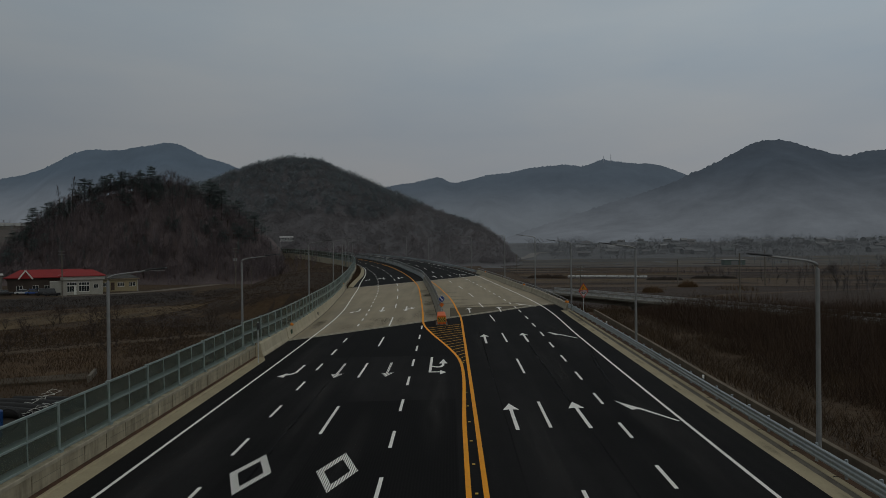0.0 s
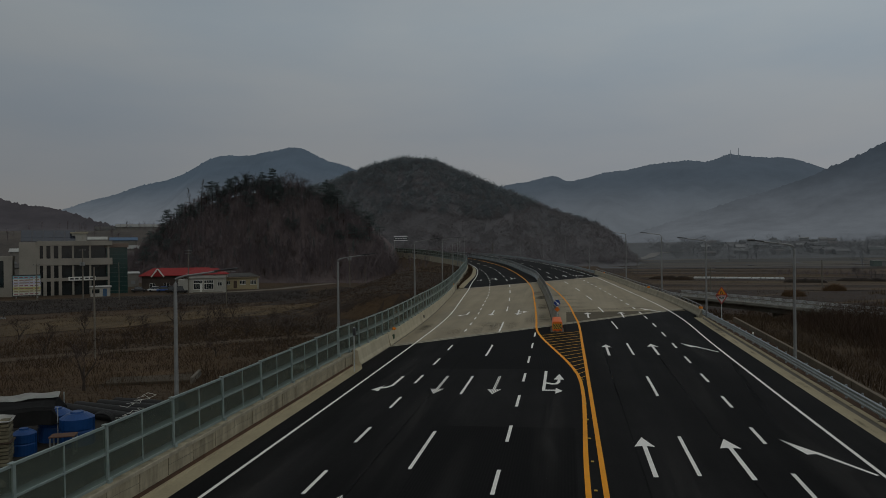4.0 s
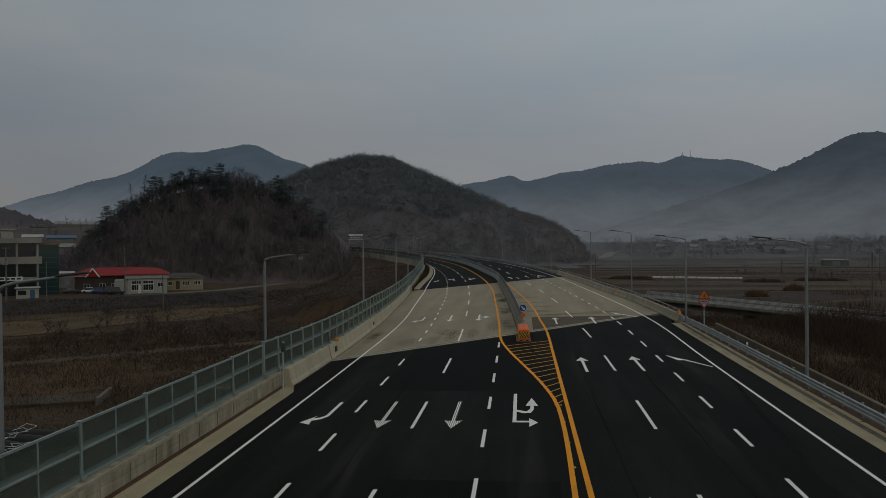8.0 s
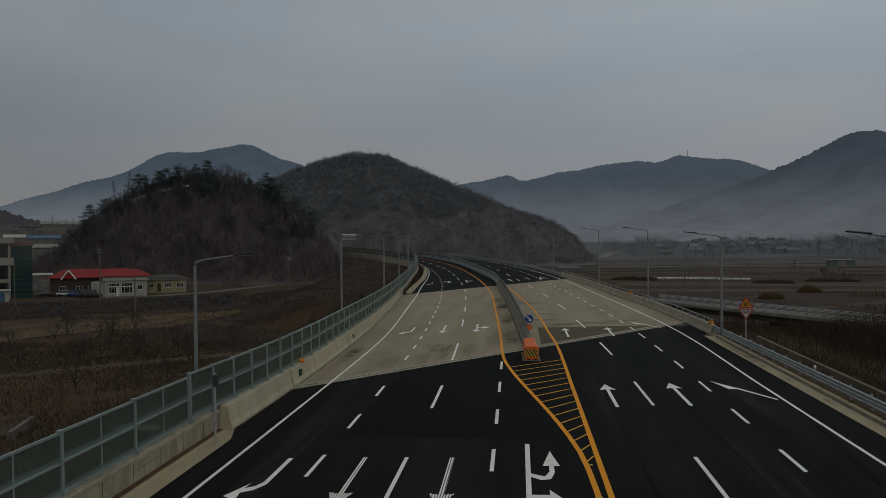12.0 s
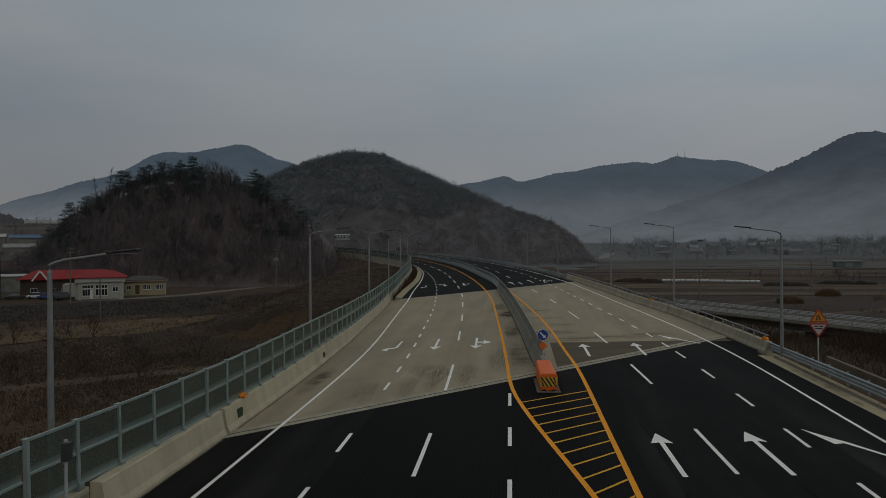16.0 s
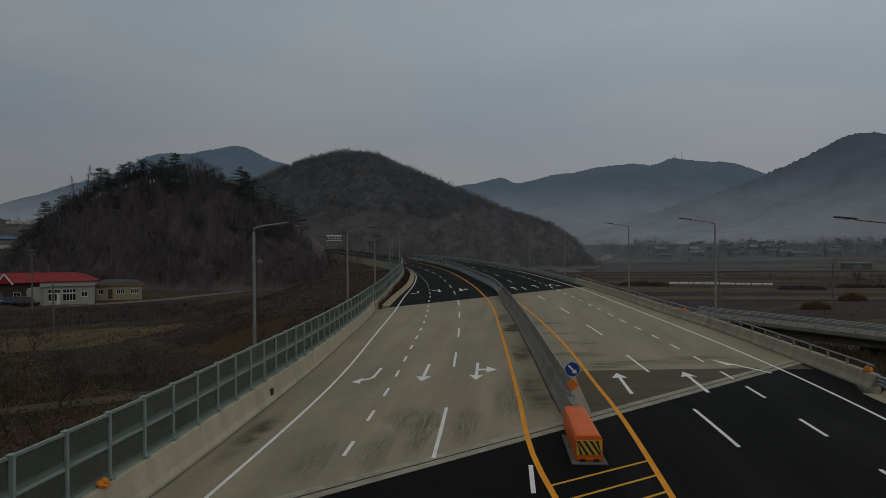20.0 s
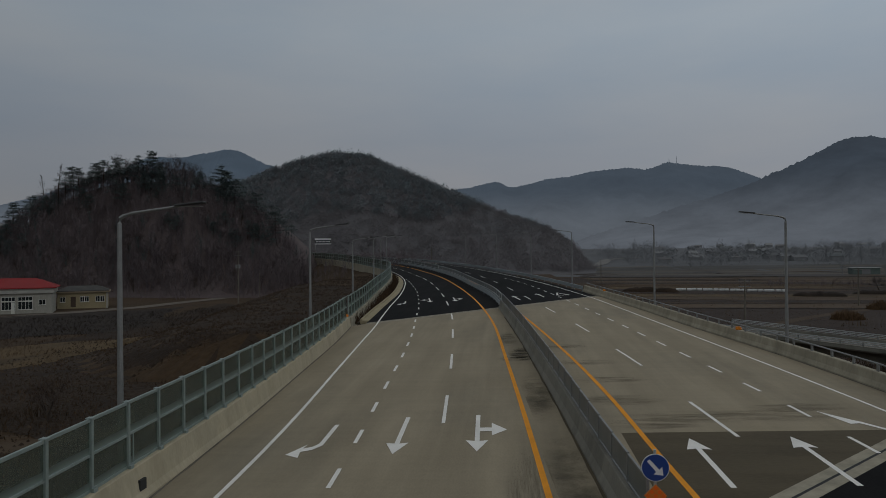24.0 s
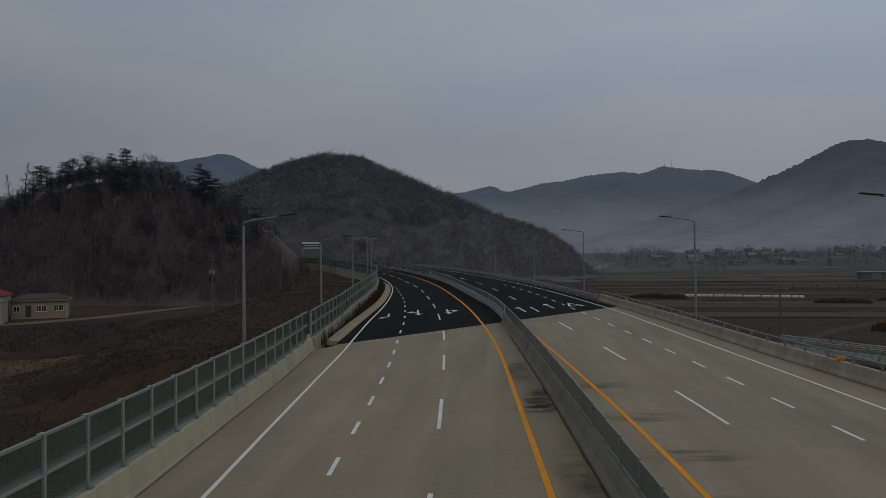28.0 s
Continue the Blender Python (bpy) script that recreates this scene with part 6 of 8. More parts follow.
def hip_roof(x0, y0, x1, y1, z, rise, over=0.6, ridge=0.3, thick=0.18):
    """A hipped roof slab over a rectangle."""
    bm = bmesh.new()
    x0, y0, x1, y1 = x0 - over, y0 - over, x1 + over, y1 + over
    cx, cy, d = (x0 + x1) / 2, (y0 + y1) / 2, (y1 - y0) * ridge
    lo = [bm.verts.new(p) for p in ((x0, y0, z), (x1, y0, z), (x1, y1, z), (x0, y1, z))]
    hi = [bm.verts.new((v.co.x, v.co.y, z + thick)) for v in lo]
    r0, r1 = bm.verts.new((x0 + d + 0.01, cy, z + rise)), bm.verts.new((x1 - d - 0.01, cy, z + rise))
    bm.faces.new(lo[::-1])
    for k in range(4):
        bm.faces.new((lo[k], lo[(k + 1) % 4], hi[(k + 1) % 4], hi[k]))
    bm.faces.new((hi[0], hi[1], r1, r0)), bm.faces.new((hi[1], hi[2], r1)), bm.faces.new((hi[2], hi[3], r0, r1)), bm.faces.new((hi[3], hi[0], r0))
    return bm


def gable_roof(x0, y0, x1, y1, z, rise, over=0.4, thick=0.15):
    bm = bmesh.new()
    x0, y0, x1, y1 = x0 - over, y0 - over, x1 + over, y1 + over
    cy = (y0 + y1) / 2
    prof_ = [(y0, z), (y0, z + thick), (cy, z + rise + thick), (y1, z + thick), (y1, z), (cy, z + rise)]
    a, b = [bm.verts.new((x0, y, zz)) for y, zz in prof_], [bm.verts.new((x1, y, zz)) for y, zz in prof_]
    for k in range(6):
        bm.faces.new((a[k], a[(k + 1) % 6], b[(k + 1) % 6], b[k]))
    for r in (a, b):
        bm.faces.new((r[0], r[1], r[2], r[5])), bm.faces.new((r[5], r[2], r[3], r[4]))
    return bm


G = -4.2
# white house with the red roof, by the lane
home = tagged(empty("white_house", -96.3, 190.2, G + 0.1, 30), "white rendered house with a hipped red metal roof", "house")
part("wall", cuboid(-9.6, 0, -0.5, 0, 8.5, 4.2, 0.03), WHITE_WALL, home)
part("side_wing", cuboid(-13.0, 0.6, -0.5, -9.6, 8, 3.6, 0.03), surf("grey_block_wall", (0.26, 0.26, 0.24), (0.33, 0.33, 0.30), 0.6, 7, 0.9, 0.2), home)
part("fascia", cuboid(-10.4, -0.45, 4.0, 0.4, 8.7, 5.0, 0.04), surf("grey_fascia", (0.30, 0.30, 0.28), (0.38, 0.38, 0.35), 0.7, 8, 0.85, 0.1), home, "pale fascia band under the roof")
part("roof", hip_roof(-10.4, -0.2, 0.2, 8.8, 5.0, 1.75, over=0.6), RED_ROOF, home, "hipped red metal roof")
for x in (-9.5, -6.25, -2.9, -0.25):
    part("pillar", cuboid(x - 0.2, -0.14, -0.3, x + 0.2, 0.1, 4.0), WHITE_WALL, home)
for x0, x1 in ((-8.8, -6.55), (-5.95, -3.5)):
    window(home, x0, 0.85, x1, 2.35, lights=4)
    window(home, x0, 2.6, x1, 3.3, lights=4)
part("door", cuboid(-7.2, -0.06, -0.05, -6.6, 0.02, 2.3), FRAME_WHITE, home)
window(home, -2.3, 1.7, -1.2, 2.7, lights=2)
part("front_step", cuboid(-9, -0.9, -0.3, -1, 0, 0.02), CONCRETE_DARK, home)
# house behind, with dormer and longer red roof
rear = tagged(empty("red_roofed_house", -111.0, 196.5, G + 0.1, 22), "long low house with a red roof and a white-edged gable", "house")
part("wall", cuboid(-14, 0, -0.5, 7, 9, 4.4), surf("brown_timber_wall", (0.045, 0.035, 0.03), (0.07, 0.055, 0.045), 0.5, 7, 0.9, 0.2), rear)
part("roof", hip_roof(-14, 0, 7, 9, 4.4, 2.3, over=0.8), RED_ROOF, rear, "red metal roof")
gab = part("gable", plate([(-10.9, 4.3), (-7.7, 4.3), (-9.3, 6.4)], -1.1, 2.5), RED_ROOF, rear)
for s in (-1, 1):
    bm = beam(bmesh.new(), (-9.3 + s * 1.8, -1.2, 4.15), (-9.3, -1.2, 6.6), 0.16, 0.34)
    part("bargeboard", bm, FRAME_WHITE, gab, "white bargeboard")
part("porch", cuboid(2.5, -3.2, -0.4, 7.5, 0, 2.4), WOOD_DARK, rear)
part("porch_roof", cuboid(2.1, -3.7, 2.4, 7.9, 0.1, 2.6), BLUE_ROOF, rear)
for x in (-11, -7, -4):
    window(rear, x - 0.7, 0.9, x + 0.7, 2.2)
part("annexe_roof", hip_roof(4.6, -4.6, 9.2, 0, 3.8, 1.0, over=0.4), RED_ROOF, rear)
part("annexe_wall", cuboid(4.8, -4.4, -0.4, 9.0, -0.1, 3.8), surf("grey_blue_wall", (0.14, 0.15, 0.15), (0.19, 0.2, 0.2), 0.5, 7, 0.9, 0.2), rear)
# yellow house
cot = tagged(empty("yellow_house", -93.0, 204.6, G + 0.35, 30), "yellow rendered bungalow with a dark flat-hipped roof", "house")
part("wall", cuboid(-10.0, 0, -0.7, 0, 7, 3.1, 0.03), YELLOW_WALL, cot)
part("eave", cuboid(-10.4, -0.5, 3.1, 0.5, 7.4, 3.42, 0.04), surf("brown_eaves", (0.16, 0.13, 0.09), (0.22, 0.18, 0.13), 0.6, 7, 0.9, 0.15), cot, "brown eaves slab")
part("roof", hip_roof(-10, 0, 0, 7, 3.42, 1.15, over=0.2), DARK_ROOF, cot, "dark felt roof")
for x in (-5.1, -4.2, -2.0, -1.1):
    window(cot, x - 0.4, 1.15, x + 0.35, 2.25, lights=2)
part("door", cuboid(-7.4, -0.05, 0, -6.4, 0.03, 2.3, 0.01), WOOD_DARK, cot, "brown wooden door")
window(cot, -9.4, 1.2, -8.5, 2.2)
part("pillar", cuboid(-0.35, -0.25, -0.5, 0.0, 0.0, 3.1), WHITE_WALL, cot)

# grey public building with solar panels
hall = tagged(empty("office_building", -137.8, 174.5, G, 39), "grey three-storey office with recessed galleries and roof solar panels", "building")
part("core", cuboid(-6.0, 1.4, -0.5, 11.5, 14, 12.6), WINDOW_DARK, hall, "dark recessed glazing")
part("stair_block", cuboid(-9.8, 0.2, -0.5, -5.6, 14.2, 13.0, 0.05), GREY_WALL, hall, "grey stone stair block")
for z0, z1 in ((12.1, 13.3), (7.3, 9.0)):
    part("gallery_band", cuboid(-5.6, 0, z0, 13.2, 1.6, z1, 0.03), GREY_WALL, hall)
part("base_band", cuboid(-5.6, 0.3, 3.4, 12.0, 1.5, 4.2, 0.03), GREY_WALL, hall)
for x in (-5.3, -3.7, -1.9, 0.0):
    part("column", cuboid(x - 0.4, 0.15, -0.3, x + 0.4, 1.5, 12.1), GREY_WALL, hall)
for x in (3.2, 7.5, 12.2):
    part("column", cuboid(x - 0.25, 0.4, -0.3, x + 0.25, 1.4, 12.1), GREY_WALL, hall)
part("fascia_sign", cuboid(2.0, -0.06, 3.5, 8.8, 0.28, 4.4), FRAME_WHITE, hall, "white fascia sign")
for k in range(5):
    part("text_bar", cuboid(2.4 + k * 1.25, -0.08, 3.75, 3.3 + k * 1.25, -0.0605, 4.15), BLACK_PAINT, hall)
tower_ = part("glass_tower", cuboid(11.6, 1.0, -0.4, 17.2, 10, 11.6), GREEN_GLASS, hall, "green curtain-wall corner")
for k in range(9):
    part("transom", cuboid(11.55, 0.93, 0.6 + k * 1.15, 17.25, 1.0, 0.68 + k * 1.15), surf("dark_alu", (0.03, 0.06, 0.06), (0.05, 0.08, 0.08), 1, 9, 0.5, 0), tower_)
part("tower_cap", cuboid(11.3, 0.7, 11.6, 17.5, 10.3, 12.6, 0.03), surf("brown_cap", (0.13, 0.10, 0.085), (0.17, 0.135, 0.11), 0.5, 6, 0.9, 0.1), hall)
part("roof_hut", cuboid(3.0, 6, 13, 6.8, 11, 15.2, 0.05), WHITE_WALL, hall)
part("roof_slab", cuboid(2.6, 5.6, 15.2, 7.2, 11.4, 15.6), CONCRETE, hall)
hall.scale.z = 1.14
SOLAR = surf("solar_panel", (0.012, 0.016, 0.028), (0.02, 0.026, 0.04), 0.5, 4, 0.2, 0.0, spec=0.6)
for i in range(5):
    for j in range(3):
        m = Matrix.Translation((-9.5 + i * 2.7, 3.5 + j * 1.7, 13.2 + j * 0.95)) @ Matrix.Rotation(radians(29), 4, "X")
        bm = cuboid(0, 0, 0, 2.6, 1.9, 0.06)
        bm.transform(m)
        pv = part("solar_panel", bm, SOLAR, hall)
wing = tagged(empty("office_wing", -155.0, 160.3, G, 39), "lower grey office wing with a dark stair window", "building")
part("wall", cuboid(-16, 0, -0.5, 11, 10, 8.6, 0.04), GREY_WALL, wing)
part("parapet", cuboid(-16.1, -0.1, 8.6, 11.1, 10.1, 9.2, 0.03), GREY_WALL, wing)
window(wing, 6.4, 2.2, 9.0, 8.2, glass=WINDOW_DARK, frame_=GREY_WALL, lights=1)
for x in (-9, -3, 1.5):
    window(wing, x, 3.6, x + 3.0, 6.0, frame_=GREY_WALL, lights=2)
for i in range(4):
    bm = cuboid(0, 0, 0, 2.8, 6.5, 0.08)
    bm.transform(Matrix.Translation((-14 + i * 2.9, 2, 9.4)) @ Matrix.Rotation(radians(34), 4, "X"))
    part("solar_panel", bm, SOLAR, wing)
wing.scale.z = 1.2
hoard = tagged(empty("billboard", -137.5, 162.0, G, 39), "bright billboard with striped unreadable notices", "billboard")
hb = part("board", cuboid(-3.3, 0, 0.6, 3.3, 0.25, 6.2), flat("board_frame", (0.05, 0.05, 0.05)), hoard)
cols_ = [(0.20, 0.38, 0.42), (0.50, 0.50, 0.47), (0.42, 0.40, 0.50), (0.48, 0.48, 0.44), (0.42, 0.40, 0.16), (0.44, 0.42, 0.30), (0.46, 0.46, 0.40)]
for k, c in enumerate(cols_):
    z = 5.9 - k * 0.72
    row = part("notice_strip", cuboid(-3.1, -0.03, z - 0.7, 3.1, 0.0, z), flat("notice_%d" % k, c), hb)
    for q in range(5):
        part("text_bar", cuboid(-2.8 + q * 1.15, -0.05, z - 0.5, -2.0 + q * 1.15 + 0.2 * (q * k % 3), -0.0305, z - 0.22), flat("ink_%d%d" % (k, q), (0.25, 0.10 + 0.05 * (k % 3), 0.12)), row)
for x in (-2.4, 2.4):
    part("leg", cuboid(x - 0.12, 0.05, -0.4, x + 0.12, 0.22, 0.6), STEEL_DARK, hoard)
shed = tagged(empty("teal_shed", -143.5, 154.0, G, 39), "low shed with a teal sheet roof and orange-brown walls", "shed")
part("wall", cuboid(-6, 0, -0.4, 3.2, 6, 3.2), surf("ochre_wall", (0.15, 0.075, 0.03), (0.2, 0.1, 0.045), 0.5, 6, 0.9, 0.2), shed)
part("roof", gable_roof(-6, 0, 3.2, 6, 3.2, 1.5), TEAL_ROOF, shed, "teal sheet roof")
part("door", cuboid(-2, -0.05, 0, -0.5, 0.02, 2.4), WOOD_DARK, shed)


# far village: walls and roofs pulled towards one blue-grey, haze as base colour
VILLAGE_WALL = surf("hazed_village_wall", (0.196, 0.207, 0.222), (0.230, 0.242, 0.258), 0.3, 3, 0.9, 0.1)
VILLAGE_ROOFS = [surf("hazed_roof_%d" % k, c, tuple(v * 1.25 for v in c), 0.3, 3, 0.9, 0.1) for k, c in enumerate(((0.128, 0.135, 0.144), (0.104, 0.114, 0.126), (0.104, 0.110, 0.118), (0.190, 0.198, 0.208), (0.104, 0.117, 0.124), (0.118, 0.116, 0.120)))]
VILLAGE_LABELS = ["far village house with a pale grey roof", "far village house with a blue roof", "far village house with a dark roof", "far village house with a white roof", "far village shed with a teal roof", "far village house with an orange roof painted haze-grey"]


# openings nearly as pale as the walls, for the same painted haze
VILLAGE_DARK = surf("hazed_village_openings", (0.176, 0.187, 0.200), (0.186, 0.197, 0.210), 0.3, 3, 0.9, 0.0)


OLD_WALL = surf("old_village_wall", (0.13, 0.125, 0.115), (0.19, 0.185, 0.17), 0.4, 4, 0.9, 0.1, c3=(0.09, 0.085, 0.08), stain=0.3)


def cottage(x, y, z, rz, w, d, h, roof, label, rise=1.6, walls=None):
    """A plain village house: walls, gable roof, door and windows."""
    root = tagged(empty("village_house", x, y, z, rz), label, "house", group="village houses")
    bm = bmesh.new()
    ends = [[bm.verts.new((x_, y_, z_)) for y_, z_ in ((0, -1.5), (d, -1.5), (d, h), (d / 2, h + rise * 0.92), (0, h))] for x_ in (-w / 2, w / 2)]
    bm.faces.new(ends[0]), bm.faces.new(ends[1][::-1])
    for k_ in range(5):
        bm.faces.new((ends[0][k_], ends[1][k_], ends[1][(k_ + 1) % 5], ends[0][(k_ + 1) % 5]))
    part("wall", bm, walls or WHITE_WALL, root)
    part("roof", gable_roof(-w / 2, 0, w / 2, d, h, rise), roof, root)
    part("door", cuboid(-0.5, -0.05, 0, 0.5, 0.02, 2.1), VILLAGE_DARK if walls else WOOD_DARK, root)
    for s in (-0.3, 0.3):
        part("window", cuboid(s * w - 0.7, -0.05, 1.0, s * w + 0.7, 0.02, 2.2), VILLAGE_DARK if walls else WINDOW_DARK, root)
    return root


kiosk = tagged(empty("bus_kiosk", -122.8, 171.0, G, 35), "small white kiosk with a rounded pale roof", "kiosk")
part("wall", cuboid(-2.4, 0, -0.3, 2.4, 2.6, 2.3, 0.05), WHITE_WALL, kiosk)
part("roof", cuboid(-2.8, -0.4, 2.3, 2.8, 3.0, 2.75, 0.2), PALE_ROOF, kiosk)
part("window", cuboid(-2.0, -0.04, 0.8, -0.2, 0.02, 1.9), WINDOW_DARK, kiosk)
part("door", cuboid(0.6, -0.04, -0.2, 1.6, 0.02, 2.0), BLUE_ROOF, kiosk)


def slope_z(x, y):
    """The rising ground behind the village."""
    return -4.6 + 25.5 * step(216, 430, y - 0.45 * (x + 200)) + 0.7 * noise.noise(Vector((x * 0.03, y * 0.03, 8)))


sheet("hill_village", list(range(-520, -138, 8)), list(range(206, 470, 8)), slope_z, surf("village_slope_soil", (0.052, 0.043, 0.038), (0.088, 0.074, 0.062), 0.04, 0.5, 1.0, 0.6, c3=(0.036, 0.031, 0.030), stain=0.03, depth=0.3, warm=0.3), "brown terraced slope behind the village", "hill")
for x, y, z, w, d, h, roof, rise, lab in (
        (-178, 262, 3.9, 13, 8, 3.4, RUST_ROOF, 1.4, "village house with an orange tile roof"), (-190, 280, 5.5, 17, 9, 3.6, DARK_ROOF, 2.0, "village house with a dark roof"),
        (-147, 216, 0, 9, 8, 4.6, PALE_ROOF, 0.5, "low house with a pale sheet roof"), (-224, 306, 7, 8, 7, 6.4, PALE_ROOF, 1.4, "tall white village house"),
        (-206, 300, 6, 14, 9, 4.2, DULL_ROOF, 1.6, "long village house with a pale roof"), (-214, 312, 7, 12, 8, 5.6, BLUE_ROOF, 1.4, "village house with a blue sheet roof"),
        (-244, 300, 5, 13, 8, 4.0, DARK_ROOF, 2.0, "village house with a dark roof"), (-256, 400, 15.5, 40, 13, 1.4, DULL_ROOF, 2.0, "long pale-roofed barn on the slope"),
        (-302, 440, 17.5, 38, 13, 1.6, DARK_ROOF, 2.4, "long dark-roofed barn on the slope"), (-232, 268, 1, 10, 8, 6.5, PALE_ROOF, 1.4, "white two-storey village house"),
        (-200, 235, -2, 12, 9, 5.5, DARK_ROOF, 1.6, "grey village house behind the office"), (-250, 256, 0, 14, 9, 4.5, RUST_ROOF, 2.0, "village house with an orange tile roof")):
    cottage(x, y, slope_z(x, y) + 0.3, 36, w, d, h, roof, lab, rise, OLD_WALL)
rng = random.Random(7)
for k in range(84):
    y = rng.uniform(600, 1020)
    x = y * rng.uniform(0.16, 0.80) + 20
    w = rng.uniform(6, 14)
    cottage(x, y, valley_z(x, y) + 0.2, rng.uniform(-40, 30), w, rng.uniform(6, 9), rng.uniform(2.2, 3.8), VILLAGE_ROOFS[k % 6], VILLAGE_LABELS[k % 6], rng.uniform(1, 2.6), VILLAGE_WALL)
barn = tagged(empty("green_barn", 168, 405, ground_z(168, 405), -10), "green sheet-metal barn at the edge of the fields", "barn")
part("wall", cuboid(-6, 0, -0.5, 6, 7, 3.2), surf("green_sheet", (0.09, 0.125, 0.12), (0.11, 0.145, 0.14), 0.5, 6, 0.7, 0.1), barn)
part("roof", cuboid(-6.4, -0.6, 3.2, 6.4, 7.4, 3.45), PALE_ROOF, barn)
part("door", cuboid(-1.8, -0.08, 0, 1.8, 0.0, 2.8), VILLAGE_DARK, barn)
BALE = surf("white_bale_film", (0.40, 0.42, 0.43), (0.54, 0.56, 0.57), 1.2, 6, 0.45, 0.2)
bm = tube(bmesh.new(), [(-0.68, 0, 0.42), (-0.58, 0, 0.42), (0.58, 0, 0.42), (0.68, 0, 0.42)], [0.33, 0.43, 0.43, 0.33], 14)
first = tagged(part("wrapped_bale", bm, BALE), "silage bale wrapped in white film", "bale", group="row of white bales")
for k in range(20):
    x, y = 48.1 + 27.2 * k / 19, 271 - 9 * k / 19
    m = Matrix.Translation((x, y + 0.3 * math.sin(k * 2.3), ground_z(x, y) + 0.0)) @ Matrix.Rotation(0.25 * math.sin(k * 3.1), 4, "Z")
    if k == 0:
        first.matrix_basis = m
    else:
        copy_thing(first, m)


# ---- poles ----
def utility_pole(x, y, top, label, arms=2, box_=False, thick=0.16, mat=None):
    g = ground_z(x, y)
    root = tagged(empty("utility_pole", x, y, g), label, "utility pole", group="utility poles")
    h = top - g
    mat = mat or CONCRETE_DARK
    part("shaft", tube(bmesh.new(), [(0, 0, -0.5), (0, 0, h)], [thick, thick * 0.65], 10), mat, root)
    for k in range(arms):
        arm = part("crossarm", cuboid(-0.9, -0.05, h - 0.35 - 0.8 * k, 0.9, 0.05, h - 0.25 - 0.8 * k), STEEL_DARK, root)
        for s in (-0.75, 0.0, 0.75):
            part("insulator", tube(bmesh.new(), [(s, 0, h - 0.25 - 0.8 * k), (s, 0, h - 0.02 - 0.8 * k)], [0.06, 0.04], 6), HEAD_BLACK, arm)
    if box_:
        part("transformer", tube(bmesh.new(), [(0.35, -0.2, h - 4.2), (0.35, -0.2, h - 3.3)], 0.28, 10), STEEL_DARK, root, "grey transformer drum")
        part("transformer", tube(bmesh.new(), [(-0.35, -0.2, h - 4.2), (-0.35, -0.2, h - 3.3)], 0.28, 10), STEEL_DARK, root, "grey transformer drum")
    return root


for x, y, top, arms, bx, th in ((-66.8, 215, 8.4, 2, True, 0.17), (-97.5, 172, 8.2, 2, False, 0.17), (-118, 158, 8.6, 1, True, 0.2), (-126, 152, 5.0, 1, False, 0.14), (-51, 73, 6.1, 0, False, 0.12),
                                (-69, 138, 2.8, 0, False, 0.13), (32.5, 165, 3.0, 2, False, 0.16), (71, 211, 3.4, 1, False, 0.18), (-45, 53, 2.8, 1, False, 0.17), (-108, 158, 5.2, 0, False, 0.12),
                                (95, 205, 6.0, 1, False, 0.18), (57, 132, 6.2, 1, False, 0.18), (-62, 216, 3.0, 0, False, 0.1), (120, 260, 5.5, 1, False, 0.18), (-30, 300, 9.5, 0, False, 0.15), (33, 330, 4.5, 1, False, 0.15)):
    utility_pole(x, y, top, "slim concrete utility pole" if arms == 0 else ("concrete utility pole with crossarms and transformers" if bx else "concrete utility pole with crossarms"), arms, bx, th)


# ---- cars and yard ----
def parked(x, y, rz, paint, label, tall=1.45):
    root = tagged(empty("parked_car", x, y, ground_z(x, y) + 0.05, rz), label, "car", group="parked cars")
    bm = cuboid(-2.1, -0.85, 0.3, 2.1, 0.85, 0.85, 0.12)
    part("body", bm, paint, root)
    bm = cuboid(-1.4, -0.75, 0.85, 1.1, 0.75, tall, 0.05)
    for v in bm.verts:
        if v.co.z > 1.1:
            v.co.x = v.co.x * 0.75 - 0.1
            v.co.y *= 0.88
    cab = part("cabin", bm, WINDOW_DARK, root)
    part("roof", cuboid(-1.05, -0.66, tall, 0.75, 0.66, tall + 0.04, 0.015), paint, cab)
    for sx in (-1.3, 1.3):
        for sy in (-0.86, 0.66):
            bm = disc(0.32, sy, sy + 0.2, 16)
            part("wheel", lift(bm, 0.32, sx), RUBBER, root)
    return root


WHITE_CAR, BLUE_CAR, BLACK_CAR = flat("white_car_paint", (0.5, 0.5, 0.5), rough=0.3), flat("blue_tarpaulin", (0.02, 0.06, 0.2), rough=0.6), flat("black_car_paint", (0.012, 0.012, 0.013), rough=0.3)
for x, y, rz, pt, lab, tl in ((-118, 189, 20, WHITE_CAR, "white car parked in the yard", 1.5), (-114.5, 188, 25, BLUE_CAR, "car under a blue cover", 1.6), (-110.5, 186, 30, BLACK_CAR, "black van parked in the yard", 1.9),
                              (-107.5, 184.5, 30, BLACK_CAR, "black van parked by the lane", 2.0), (-122, 187, 35, BLACK_CAR, "dark car parked in the yard", 1.5)):
    parked(x, y, rz, pt, lab, tl)
BLUE_TANK = surf("blue_plastic_tank", (0.006, 0.045, 0.17), (0.009, 0.06, 0.21), 0.8, 6, 0.4, 0.05)


